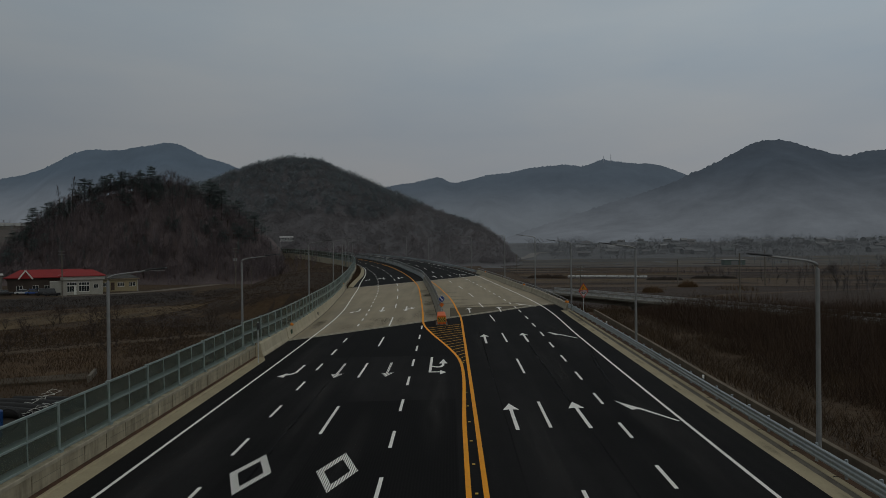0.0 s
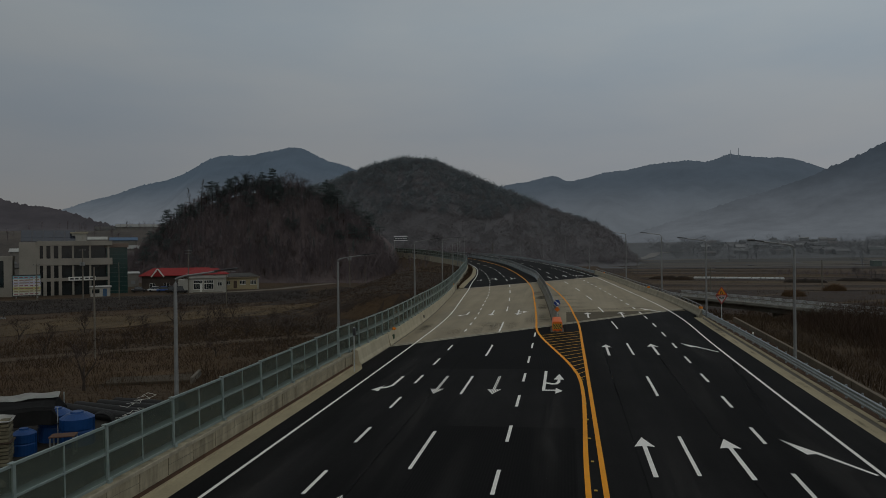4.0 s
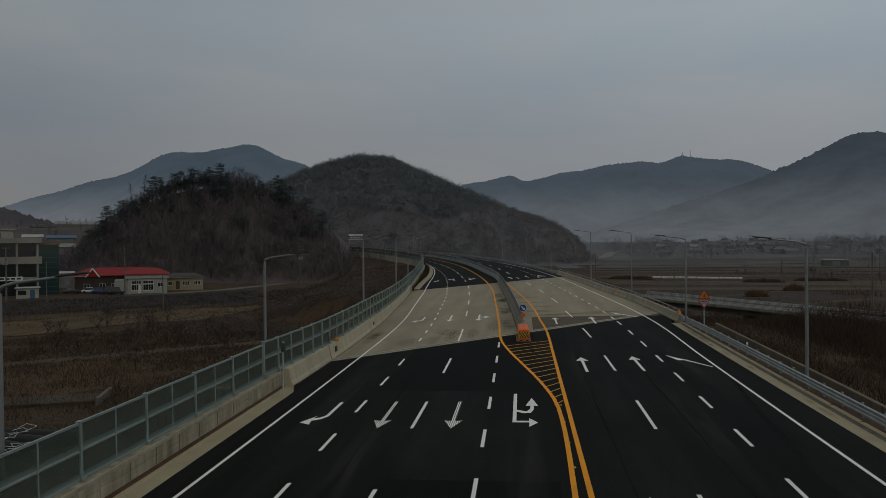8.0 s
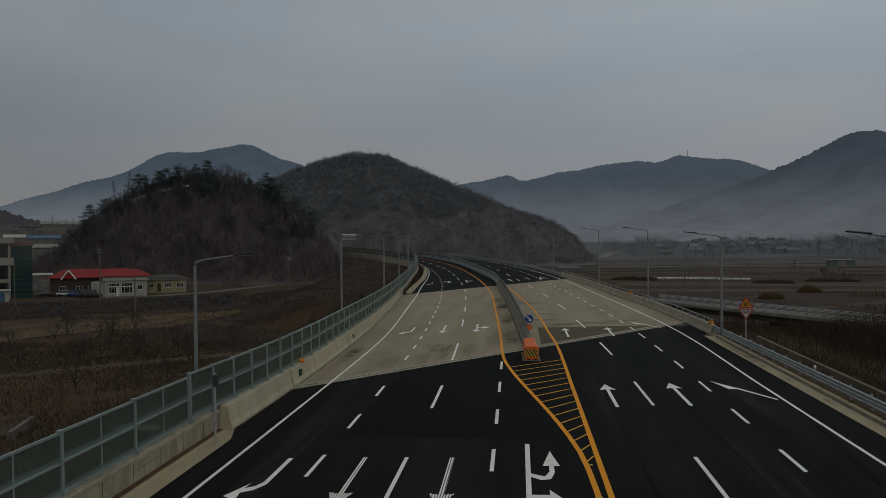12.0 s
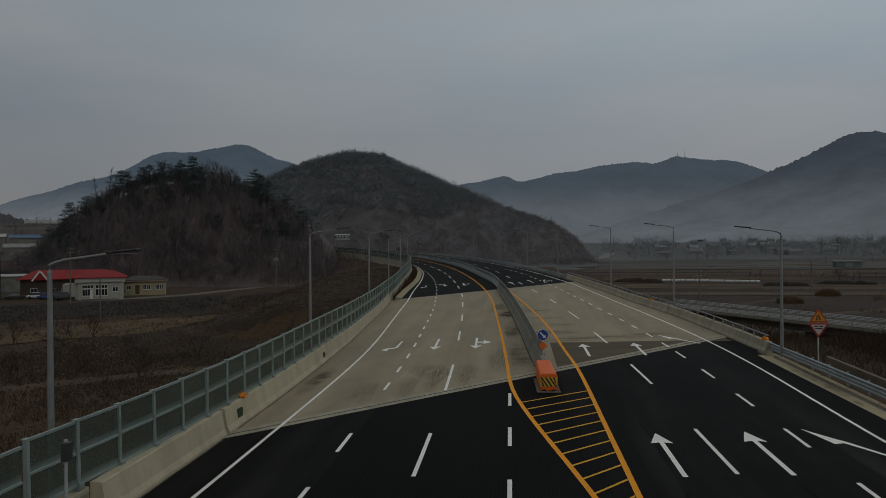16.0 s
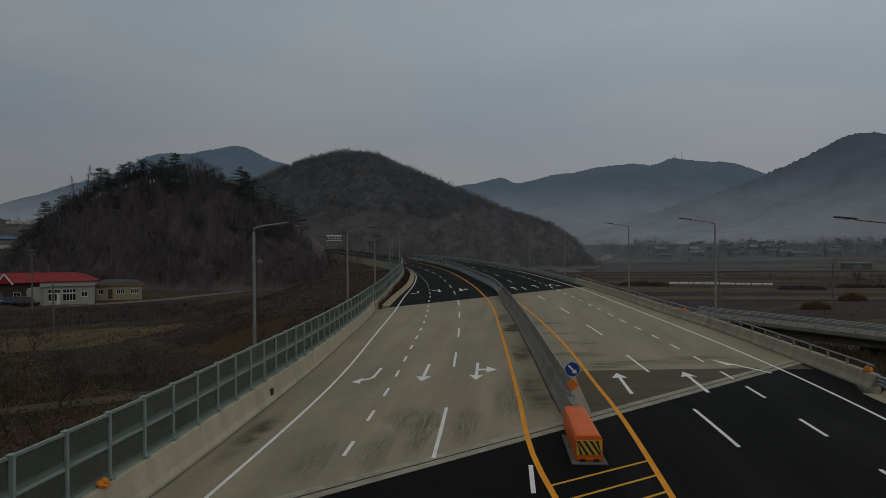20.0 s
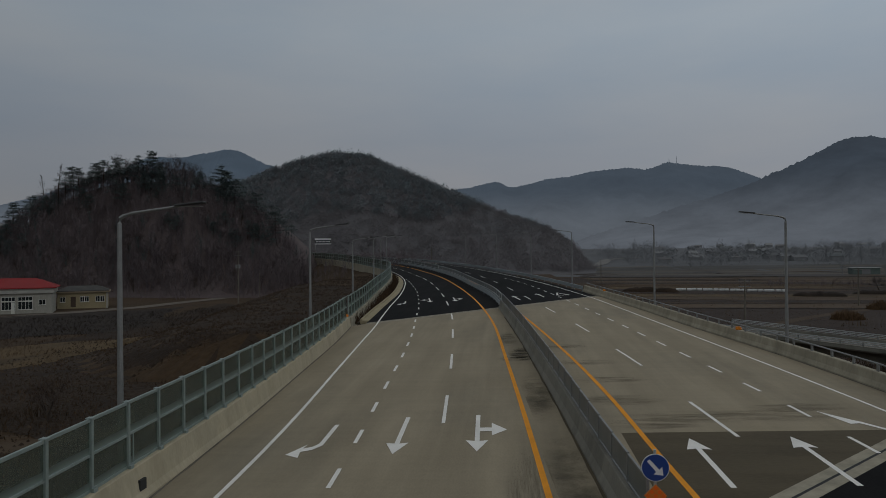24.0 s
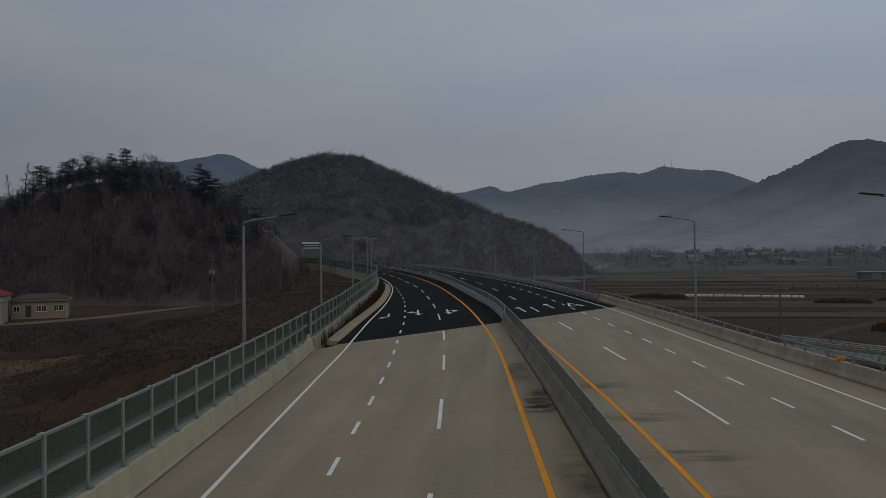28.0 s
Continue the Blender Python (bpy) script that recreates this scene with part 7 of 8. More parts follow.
def tank(x, y, r, h, label):
    root = tagged(empty("water_tank", x, y, ground_z(x, y)), label, "water tank", group="blue water tanks")
    part("body", tube(bmesh.new(), [(0, 0, 0), (0, 0, 0.08), (0, 0, h * 0.45), (0, 0, h * 0.5), (0, 0, h * 0.55), (0, 0, h * 0.86), (0, 0, h)], [r * 0.97, r, r, r * 0.96, r, r, r * 0.55], 24), BLUE_TANK, root)
    part("lid", tube(bmesh.new(), [(0, 0, h - 0.02), (0, 0, h + 0.1)], [r * 0.4, r * 0.36], 16), BLUE_TANK, root)
    for a in (0.3, 2.4, 4.5):
        part("rib", cuboid(r * math.cos(a) - 0.04, r * math.sin(a) - 0.04, 0.1, r * math.cos(a) + 0.04, r * math.sin(a) + 0.04, h * 0.85), BLUE_TANK, root)
    return root


YARD_SOIL = surf("dark_yard_soil", (0.014, 0.012, 0.010), (0.028, 0.023, 0.018), 0.6, 5, 1.0, 0.5, c3=(0.045, 0.036, 0.026), stain=0.3)
patch("yard_ground", (-42, 30), (-24, 30), (-25, 49), (-42, 52), YARD_SOIL, "dark trodden ground of the storage yard", 12, 12, up=0.05, ragged=1.2, seed=17, category="yard")
tank(-29.3, 42.4, 1.0, 2.0, "large blue plastic water tank")
tank(-31.5, 43.2, 1.0, 2.0, "large blue plastic water tank")
tank(-31.0, 40.0, 0.68, 1.5, "small blue plastic water tank")
TARP_BLACK, TARP_WHITE = surf("black_shade_net", (0.012, 0.012, 0.012), (0.02, 0.02, 0.02), 0.6, 5, 0.95, 0.3), surf("white_tarpaulin", (0.42, 0.43, 0.43), (0.58, 0.59, 0.58), 0.8, 5, 0.8, 0.2, c3=(0.25, 0.25, 0.24), stain=0.5)
shelter = tagged(empty("tarp_shelter", -34.5, 42.5, ground_z(-34.5, 42.5), 35), "shelter of black shade net and white tarpaulins on poles", "shelter")


def cloth(w, d, z, drop, seed, thick=0.03):
    bm = bmesh.new()
    n, grid = 12, []
    for j in range(n + 1):
        for i in range(n + 1):
            x, y = (i / n - 0.5) * w, (j / n - 0.5) * d
            e = max(abs(i / n - 0.5), abs(j / n - 0.5)) * 2
            grid.append(bm.verts.new((x, y, z + 0.16 * noise.noise(Vector((x * 0.8, y * 0.8, seed))) - drop * max(0, e - 0.8) * 4)))
    for j in range(n):
        for i in range(n):
            k = j * (n + 1) + i
            bm.faces.new((grid[k], grid[k + 1], grid[k + n + 2], grid[k + n + 1]))
    bmesh.ops.solidify(bm, geom=bm.faces[:], thickness=thick)
    return bm


part("net", cloth(6.6, 5.6, 2.35, 1.2, 1), TARP_BLACK, shelter, "black shade net")
for dx, dy, w, d, sd in ((0.8, 1.6, 4.2, 1.8, 3), (-1.8, -0.6, 2.4, 1.6, 5), (-2.4, -2.1, 1.6, 1.1, 7)):
    bm = cloth(w, d, 2.52, 0.1, sd)
    bm.transform(Matrix.Translation((dx, dy, 0)))
    part("tarpaulin", bm, TARP_WHITE, shelter, "white tarpaulin")
for x in (-3.1, 3.1):
    for y in (-2.6, 2.6):
        part("pole", tube(bmesh.new(), [(x, y, -0.2), (x, y, 2.4)], 0.04, 6), STEEL, shelter)
CRATE = surf("straw_crate", (0.12, 0.11, 0.075), (0.20, 0.18, 0.125), 3.0, 20, 0.95, 0.6, c3=(0.05, 0.05, 0.038), stain=3.0, amount=0.8, rand=0.25)
crates = tagged(empty("crate_stack", -30.85, 37.8, ground_z(-30.85, 37.8), 30), "tall stack of straw-coloured bundled trays", "stack")
r5 = random.Random(8)
for j in range(12):
    for i in range(3):
        for k in range(2):
            a, b, z = -0.78 + i * 0.52, -0.6 + k * 0.62, 0.05 + j * 0.215 + (0.06 if j > 5 else 0)
            bm = cuboid(a, b, z, a + 0.49, b + 0.58, z + 0.16 + r5.uniform(0, 0.04), 0.03)
            bm.transform(Matrix.Translation((r5.uniform(-0.03, 0.03), r5.uniform(-0.03, 0.03), 0)))
            part("tray", bm, CRATE, crates)
part("pallet", cuboid(-0.85, -0.65, 1.34, 0.85, 0.68, 1.40), WOOD_DARK, crates)
part("cover", cloth(1.7, 1.4, 2.72, 0.12, 11), TARP_WHITE, crates, "pale plastic cover")
# steel lattice leg, junk beside it
gz = ground_z(-30.2, 35)
mast = tagged(empty("lattice_frame", -30.2, 35.0, gz, 25), "grey steel lattice frame standing in the yard", "frame")
for x in (-0.22, 0.22):
    for y in (-0.15, 0.15):
        part("upright", tube(bmesh.new(), [(x, y, -0.1), (x, y, 4.1)], 0.028, 6), STEEL_DARK, mast)
for k in range(11):
    part("rung", beam(bmesh.new(), (-0.22, -0.15, 0.3 + 0.36 * k), (0.22, -0.15, 0.3 + 0.36 * k), 0.03, 0.05), STEEL_DARK, mast)
for k, (x, y, s_, c, lab) in enumerate(((-28.3, 33.2, 0.32, (0.35, 0.27, 0.02), "yellow sack lying in the yard"), (-28.9, 34.2, 0.28, (0.22, 0.07, 0.02), "rusty orange basket in the yard"), (-29.6, 33.6, 0.42, (0.02, 0.02, 0.02), "black rubbish bag in the yard"),
                                        (-30.4, 33.8, 0.5, (0.025, 0.025, 0.027), "black rubbish bag in the yard"), (-27.7, 34.6, 0.3, (0.18, 0.17, 0.16), "crumpled grey sheet in the yard"), (-29.2, 35.6, 0.36, (0.10, 0.045, 0.03), "brown sack in the yard"))):
    bm = bmesh.new()
    bmesh.ops.create_icosphere(bm, subdivisions=3, radius=s_)
    for v in bm.verts:
        v.co *= 1 + 0.4 * noise.fractal(v.co * 2.2 / s_ * 0.5 + Vector((k, 0, 0)), 1.0, 2.0, 3)
        v.co.z = max(-0.4 * s_, v.co.z)
    ob = part("yard_sack", bm, surf("sack_%d" % k, c, tuple(q * 1.5 for q in c), 3, 12, 0.8, 0.2))
    ob.matrix_basis = Matrix.Translation((x, y, ground_z(x, y) + 0.38 * s_))
    tagged(ob, lab, "sack")
for k, (x, y, l) in enumerate(((-32.6, 48.6, 7.0), (-32.2, 49.6, 7.0), (-31.0, 50.6, 6.5), (-30.4, 51.6, 6.0))):
    bm = bmesh.new()
    tube(bm, [(-l / 2, 0, 0.42), (l / 2, 0, 0.42)], 0.42, 20, cap=False), tube(bm, [(-l / 2, 0, 0.42), (l / 2, 0, 0.42)], 0.36, 20, cap=False)
    ob = part("plastic_pipe", bm, RUBBER)
    ob.matrix_basis = pose(x, y, ground_z(x, y), 0, 0, -18 + 4 * k)
    tagged(ob, "large black plastic pipe lying in the yard", "pipe", group="black pipes")
coil = tagged(empty("hose_coil", -29.2, 44.6, ground_z(-29.2, 44.6) + 0.75, 20), "upright coil of black corrugated hose", "hose")
for k in range(6):
    pts_ = [(0.75 * math.cos(a), -0.3 + 0.12 * k, 0.75 * math.sin(a)) for a in (2 * math.pi * q / 20 for q in range(21))]
    part("loop", tube(bmesh.new(), pts_, 0.06, 6), RUBBER, coil)
lad = tagged(empty("ladder", -28.6, 31.9, ground_z(-28.6, 31.9), 20), "aluminium ladder standing in the yard", "ladder")
for x in (-0.25, 0.25):
    part("rail", tube(bmesh.new(), [(x, 0, 0), (x, 0.5, 3.4)], 0.03, 6), STEEL, lad)
for k in range(10):
    part("rung", tube(bmesh.new(), [(-0.25, 0.05 * k, 0.3 + 0.32 * k), (0.25, 0.05 * k, 0.3 + 0.32 * k)], 0.02, 6), STEEL, lad)
tbl = tagged(empty("yard_table", -28.5, 40.2, ground_z(-28.5, 40.2), 25), "rusty steel yard table", "table")
part("top", cuboid(-0.7, -0.45, 1.15, 0.7, 0.45, 1.22, 0.01), surf("rusty_plate", (0.09, 0.05, 0.035), (0.13, 0.075, 0.05), 1.5, 8, 0.9, 0.2), tbl)
for x in (-0.62, 0.62):
    for y in (-0.38, 0.38):
        part("leg", cuboid(x - 0.04, y - 0.04, 0, x + 0.04, y + 0.04, 1.15), STEEL_DARK, tbl)
chairs = tagged(empty("chair_pile", -28.6, 46.4, ground_z(-28.6, 46.4) + 0.35, 10), "pile of scrapped steel-tube chairs", "scrap")
for k in range(8):
    a, ox = 0.7 * k, 0.45 * (k % 4) - 0.4
    pts_ = [Vector((ox + 0.5 * math.cos(a + q), 0.5 * math.sin(a + q) + 0.2 * k, 0.25 + 0.18 * k + 0.12 * (q % 2))) for q in (0, 1.2, 2.4, 3.6, 4.8)]
    part("frame", tube(bmesh.new(), pts_, 0.017, 6), FRAME_WHITE, chairs)
culv = tagged(empty("culvert_box", -36.5, 62.5, ground_z(-36.5, 62.5), 20), "low concrete culvert head in the grass", "culvert", kind="structure")
MOSSY = surf("mossy_concrete", (0.045, 0.036, 0.026), (0.075, 0.060, 0.043), 0.8, 8, 1.0, 0.4, c3=(0.10, 0.085, 0.065), stain=0.5)
part("slab", cuboid(-4.5, -1.6, -0.6, 3.2, 1.6, 0.25, 0.05), MOSSY, culv)
part("wing_wall", cuboid(3.2, -2.4, -0.6, 3.5, 1.8, 0.6, 0.03), CONCRETE_DARK, culv)
frame_tbl = tagged(empty("steel_frame", -19.2, 53.2, ground_z(-19.2, 53.2)), "small black steel frame behind the wall", "frame")
part("top", cuboid(-1.1, -0.4, 3.1, 1.1, 0.4, 3.2), STEEL_DARK, frame_tbl)
for x in (-1.0, 1.0):
    part("leg", cuboid(x - 0.05, -0.05, -0.3, x + 0.05, 0.05, 3.1), STEEL_DARK, frame_tbl)


# ---- plants ----
BARK = surf("grey_brown_bark", (0.035, 0.027, 0.022), (0.058, 0.046, 0.038), 1.5, 9, 1.0, 0.3)
# twig colour lightened towards purplish grey to imitate haze on the near hill
TWIGS = island(surf("bare_twigs", (0.118, 0.096, 0.099), (0.162, 0.132, 0.135), 0.08, 3, 1.0, 0.0, c3=(0.085, 0.074, 0.077), stain=0.03, warm=0.0), 0.88, 1.15)
TWIGS_DARK = island(surf("dark_fruit_twigs", (0.034, 0.025, 0.022), (0.055, 0.040, 0.034), 0.3, 3, 1.0, 0.0), 0.6, 1.4)
# needle colour lightened and blued, again as painted haze
NEEDLES = island(surf("pine_needles", (0.066, 0.086, 0.085), (0.106, 0.130, 0.123), 0.5, 3, 0.9, 0.0, warm=0.0), 0.6, 1.4)
# middle hill's twigs and needles, base colours paled and blued for haze
TWIGS_FAR = island(surf("hazed_far_twigs", (0.160, 0.148, 0.150), (0.200, 0.185, 0.186), 0.02, 0.5, 1.0, 0.0, c3=(0.145, 0.155, 0.162), stain=0.012, warm=0.0), 0.93, 1.07)
NEEDLES_FAR = island(surf("hazed_far_needles", (0.140, 0.168, 0.178), (0.180, 0.212, 0.222), 0.03, 0.5, 0.9, 0.0, warm=0.0), 0.92, 1.1)
# valley trees: pale blue-grey base colour stands in for the haze
TWIGS_HAZE = island(surf("hazed_valley_twigs", (0.176, 0.189, 0.207), (0.204, 0.218, 0.237), 0.02, 0.5, 1.0, 0.0), 0.96, 1.04)
REED = island(surf("dead_reeds", (0.044, 0.027, 0.0155), (0.074, 0.046, 0.026), 0.12, 2, 1.0, 0.0, c3=(0.028, 0.019, 0.012), stain=0.08), 0.7, 1.3)
REED_DARK = island(surf("dark_dead_reeds", (0.038, 0.024, 0.0165), (0.066, 0.043, 0.029), 0.12, 2, 1.0, 0.0, c3=(0.085, 0.056, 0.033), stain=0.10, amount=0.6), 0.7, 1.35)
REED_TAN = island(surf("tan_dead_grass", (0.078, 0.052, 0.027), (0.122, 0.084, 0.046), 0.15, 2, 1.0, 0.0), 0.5, 1.4)
REED_OLD = island(surf("old_brown_grass", (0.044, 0.029, 0.017), (0.084, 0.057, 0.033), 0.2, 2, 1.0, 0.0, c3=(0.030, 0.020, 0.013), stain=0.15), 0.6, 1.35)
REED_ORANGE = island(surf("orange_tan_reeds", (0.092, 0.056, 0.030), (0.132, 0.084, 0.046), 0.15, 2, 1.0, 0.0), 0.6, 1.3)
npr = np.random.RandomState(5)


def slivers(name, base, tip, width, material, label="", parent=None, category="", kind="stuff"):
    """Thin blades from base to tip, joined into one mesh."""
    base, tip, width = np.asarray(base), np.asarray(tip), np.asarray(width)[:, None]
    d = tip - base
    a = npr.rand(len(base)) * 2 * np.pi
    s = np.stack([np.cos(a), np.sin(a), 0.3 * np.sin(3 * a)], 1)
    s -= d * (np.sum(s * d, 1) / np.maximum(1e-6, np.sum(d * d, 1)))[:, None]
    s /= np.maximum(1e-6, np.linalg.norm(s, axis=1))[:, None]
    v = np.empty((len(base), 3, 3))
    v[:, 0], v[:, 1], v[:, 2] = base - s * width, base + s * width, tip
    me = bpy.data.meshes.new(name)
    n = len(base)
    me.vertices.add(3 * n)
    me.vertices.foreach_set("co", v.ravel())
    me.loops.add(3 * n)
    me.loops.foreach_set("vertex_index", np.arange(3 * n, dtype=np.int32))
    me.polygons.add(n)
    me.polygons.foreach_set("loop_start", np.arange(0, 3 * n, 3, dtype=np.int32))
    me.update()
    me.materials.append(material)
    ob = new(name, me)
    ob.parent = parent
    if kind:
        tagged(ob, label, category, kind=kind)
    return ob


def bare_limbs(h, seed, spread=0.5, depth=5, first=0.25, kids=3):
    """Forking limbs: a list of (start, end, thickness)."""
    r = random.Random(seed)
    out = []

    def grow(p, d, length, thick, level):
        q = p + d * length
        out.append((p, q, thick, thick * 0.68, level))
        if level >= depth:
            return
        for _ in range(kids if level else kids + 1):
            t = r.uniform(0.55, 1.0) if level else r.uniform(0.5, 1.0)
            nd = (d + Vector((r.uniform(-1, 1), r.uniform(-1, 1), r.uniform(-0.25, 0.55))) * spread * (1.4 if level == 0 else 1.1)).normalized()
            grow(p + d * length * t, nd, (length if level else h * 0.27) * r.uniform(0.6, 0.85), thick * 0.6, level + 1)
    grow(Vector((0, 0, -0.2)), Vector((0.04, 0.02, 1)).normalized(), h * first, h * 0.018, 0)
    return out


def bare_tree(name, h, seed, spread=0.5, depth=5, first=0.25, kids=3, label="bare deciduous tree", category="tree", at=None, group="", fine_=0.008, twigs=TWIGS):
    root = tagged(empty(name), label, category, group)
    limbs = bare_limbs(h, seed, spread, depth, first, kids)
    bm = bmesh.new()
    for p, q, a, b, lv in limbs:
        if lv <= 1:
            tube(bm, [p, q], [a, b], 6, cap=False)
    part("trunk", bm, BARK, root)
    fine = [l for l in limbs if l[4] > 1]
    me_b, me_t, me_w = [tuple(l[0]) for l in fine], [tuple(l[1]) for l in fine], [max(fine_, l[2]) for l in fine]
    slivers("crown", me_b, me_t, me_w, twigs, parent=root, kind="")
    if at is not None:
        root.matrix_basis = at
    return root


def pine(name, h, seed, label, broad=1.0):
    """A red pine: crooked trunk, limbs, flat pads of needles stacked with gaps between them."""
    r = random.Random(seed)
    root = tagged(empty(name), label, "tree", "pines on the hill")
    lean = Vector((r.uniform(-0.07, 0.07), r.uniform(-0.07, 0.07), 1))
    bend = Vector((r.uniform(-0.03, 0.03), r.uniform(-0.03, 0.03), 0)) * h
    spine = lambda f: lean * h * f + bend * math.sin(math.pi * f)
    bm = tube(bmesh.new(), [tuple(spine(f)) for f in (-0.06, 0.25, 0.5, 0.75, 0.97)], [h * 0.019, h * 0.016, h * 0.012, h * 0.008, h * 0.003], 6, cap=False)
    b, t, w = [], [], []
    levels = 9
    for k in range(levels):
        f = 0.34 + 0.64 * k / (levels - 1)
        for q in range(3 if k < levels - 1 else 1):
            if k and r.random() < 0.12:
                continue
            a = k * 1.3 + q * 2.09 + r.uniform(-0.5, 0.5)
            reach = h * broad * (0.27 * (1.0 - ((f - 0.34) / 0.66) ** 1.7) + 0.035) * r.uniform(0.6, 1.25)
            o = spine(f)
            c = o + Vector((math.cos(a) * reach, math.sin(a) * reach, h * r.uniform(-0.01, 0.05)))
            tube(bm, [tuple(o), tuple(c)], [h * 0.005, h * 0.002], 4, cap=False)
            for g, grow in ((0.45, 0.85), (0.95, 1.0)):
                cc, size = o.lerp(c, g), h * 0.062 * r.uniform(0.8, 1.3) * grow
                for _ in range(60):
                    p = cc + Vector((r.gauss(0, 0.8) * size, r.gauss(0, 0.8) * size, r.gauss(0, 0.22) * size))
                    d = Vector((r.uniform(-1, 1), r.uniform(-1, 1), r.uniform(-0.1, 0.5))) * size * 0.75
                    b.append(tuple(p)), t.append(tuple(p + d)), w.append(size * 0.17)
    part("trunk", bm, BARK, root)
    slivers("crown", b, t, w, NEEDLES, parent=root, kind="")
    return root


def larch(name, h, seed, label):
    """A leafless larch: a straight spire with thin side branches that sag and rise at the tips."""
    r = random.Random(seed)
    root = tagged(empty(name), label, "tree", "bare trees on the hill")
    part("trunk", tube(bmesh.new(), [(0, 0, -0.5), (0, 0, h * 0.5), (0.05 * h, 0, h)], [h * 0.016, h * 0.010, h * 0.002], 6, cap=False), BARK, root)
    b, t, w = [], [], []
    for k in range(46):
        f = 0.2 + 0.78 * k / 45
        a, reach = r.uniform(0, 6.28), h * (0.30 * (1.02 - f) + 0.015) * r.uniform(0.6, 1.2)
        o = Vector((0.05 * h * max(0, 2 * f - 1), 0, h * f))
        d = Vector((math.cos(a), math.sin(a), 0))
        m, e = o + d * reach * 0.6 + Vector((0, 0, -0.02 * h)), o + d * reach + Vector((0, 0, 0.03 * h))
        b += [tuple(o), tuple(m)]
        t += [tuple(e), tuple(e + Vector((0, 0, 0.05 * h)))]
        w += [h * 0.005, h * 0.003]
        for q in range(5):
            p = o.lerp(e, r.uniform(0.3, 1.0))
            b.append(tuple(p)), t.append(tuple(p + Vector((r.uniform(-1, 1), r.uniform(-1, 1), r.uniform(-0.3, 0.8))) * h * 0.05)), w.append(h * 0.0022)
    slivers("crown", b, t, w, TWIGS_DARK, parent=root, kind="")
    return root


def spread_copies(firsts, places):
    """Puts the first of each kind at the first places and copies at the rest."""
    for k, (x, y, z, s, a) in enumerate(places):
        m = Matrix.Translation((x, y, z)) @ Matrix.Rotation(a, 4, "Z")
        f = firsts[k % len(firsts)]
        if k < len(firsts):
            f.matrix_basis = m @ Matrix.Scale(s, 4)
        else:
            old = f.scale.copy()
            f.scale = (s, s, s)
            copy_thing(f, m)
            f.scale = old


r8 = random.Random(11)
# pines and tall bare trees along the near hill's crest: (x, top, breadth)
pines = [pine("pine_tree", 10, 20 + k, "dark green pine with flat tufts of needles", 1.0 + 0.16 * k) for k in range(4)]
crest = [(-160, 24.5), (-155, 27.1), (-140.3, 35.9), (-137.4, 34.9), (-133, 36.6), (-129.4, 37.5), (-123.8, 38.1), (-119.6, 38.6), (-115.4, 40.2), (-112.2, 36.6), (-98.4, 33.2), (-92.4, 34.7), (-89.6, 33.0), (-86.8, 30.8), (-80.2, 26.5), (-74, 21.5)]
places = []
for x, top in crest:
    z = hill_left_z(x, 264) - 0.3
    places.append((x, 264 + r8.uniform(-1.5, 1.5), z, max(0.55, (top - z) / 10), r8.uniform(0, 6)))
for k in range(46):
    x = r8.choice((r8.uniform(-168, -140), r8.uniform(-104, -68), r8.uniform(-140, -104)))
    y = r8.uniform(250, 263) if x > -104 or x < -140 else r8.uniform(258, 266)
    places.append((x, y, hill_left_z(x, y) - 0.3, r8.uniform(0.5, 0.72), r8.uniform(0, 6)))
spread_copies(pines, places)
talls = [bare_tree("bare_tree", 11, 40 + k, 0.47, 6, 0.24, 3, "tall leafless tree on the hill's crest", group="bare trees on the hill", fine_=0.012, twigs=TWIGS_DARK) for k in range(4)]
places = []
for x, top in ((-126.1, 41.6), (-119.9, 40.6), (-108.4, 41.5), (-104.2, 40.6), (-110.6, 39.8), (-122.4, 39.6), (-101.0, 37.5), (-147, 30), (-152, 28)):
    z = hill_left_z(x, 266) - 0.3
    places.append((x, 266.5, z, (top - z) / 10.2, r8.uniform(0, 6)))
for k in range(30):
    x, y = r8.uniform(-166, -68), r8.uniform(240, 260)
    places.append((x, y, hill_left_z(x, y) - 0.2, r8.uniform(0.4, 0.65), r8.uniform(0, 6)))
spread_copies(talls, places)
spires = [larch("larch_tree", 10, 90, "bare larch spire on the hill's shoulder")]
spread_copies(spires, [(x, 263, hill_left_z(x, 263) - 0.3, (top - hill_left_z(x, 263)) / 9.8, a) for x, top, a in ((-144.7, 36.6, 0.3), (-149.6, 33.2, 3.5), (-142.4, 33.0, 1.7))])


RUSTY_TWIGS = island(surf("rusty_shrub_twigs", (0.140, 0.104, 0.100), (0.190, 0.145, 0.136), 0.08, 3, 1.0, 0.0), 0.8, 1.25)


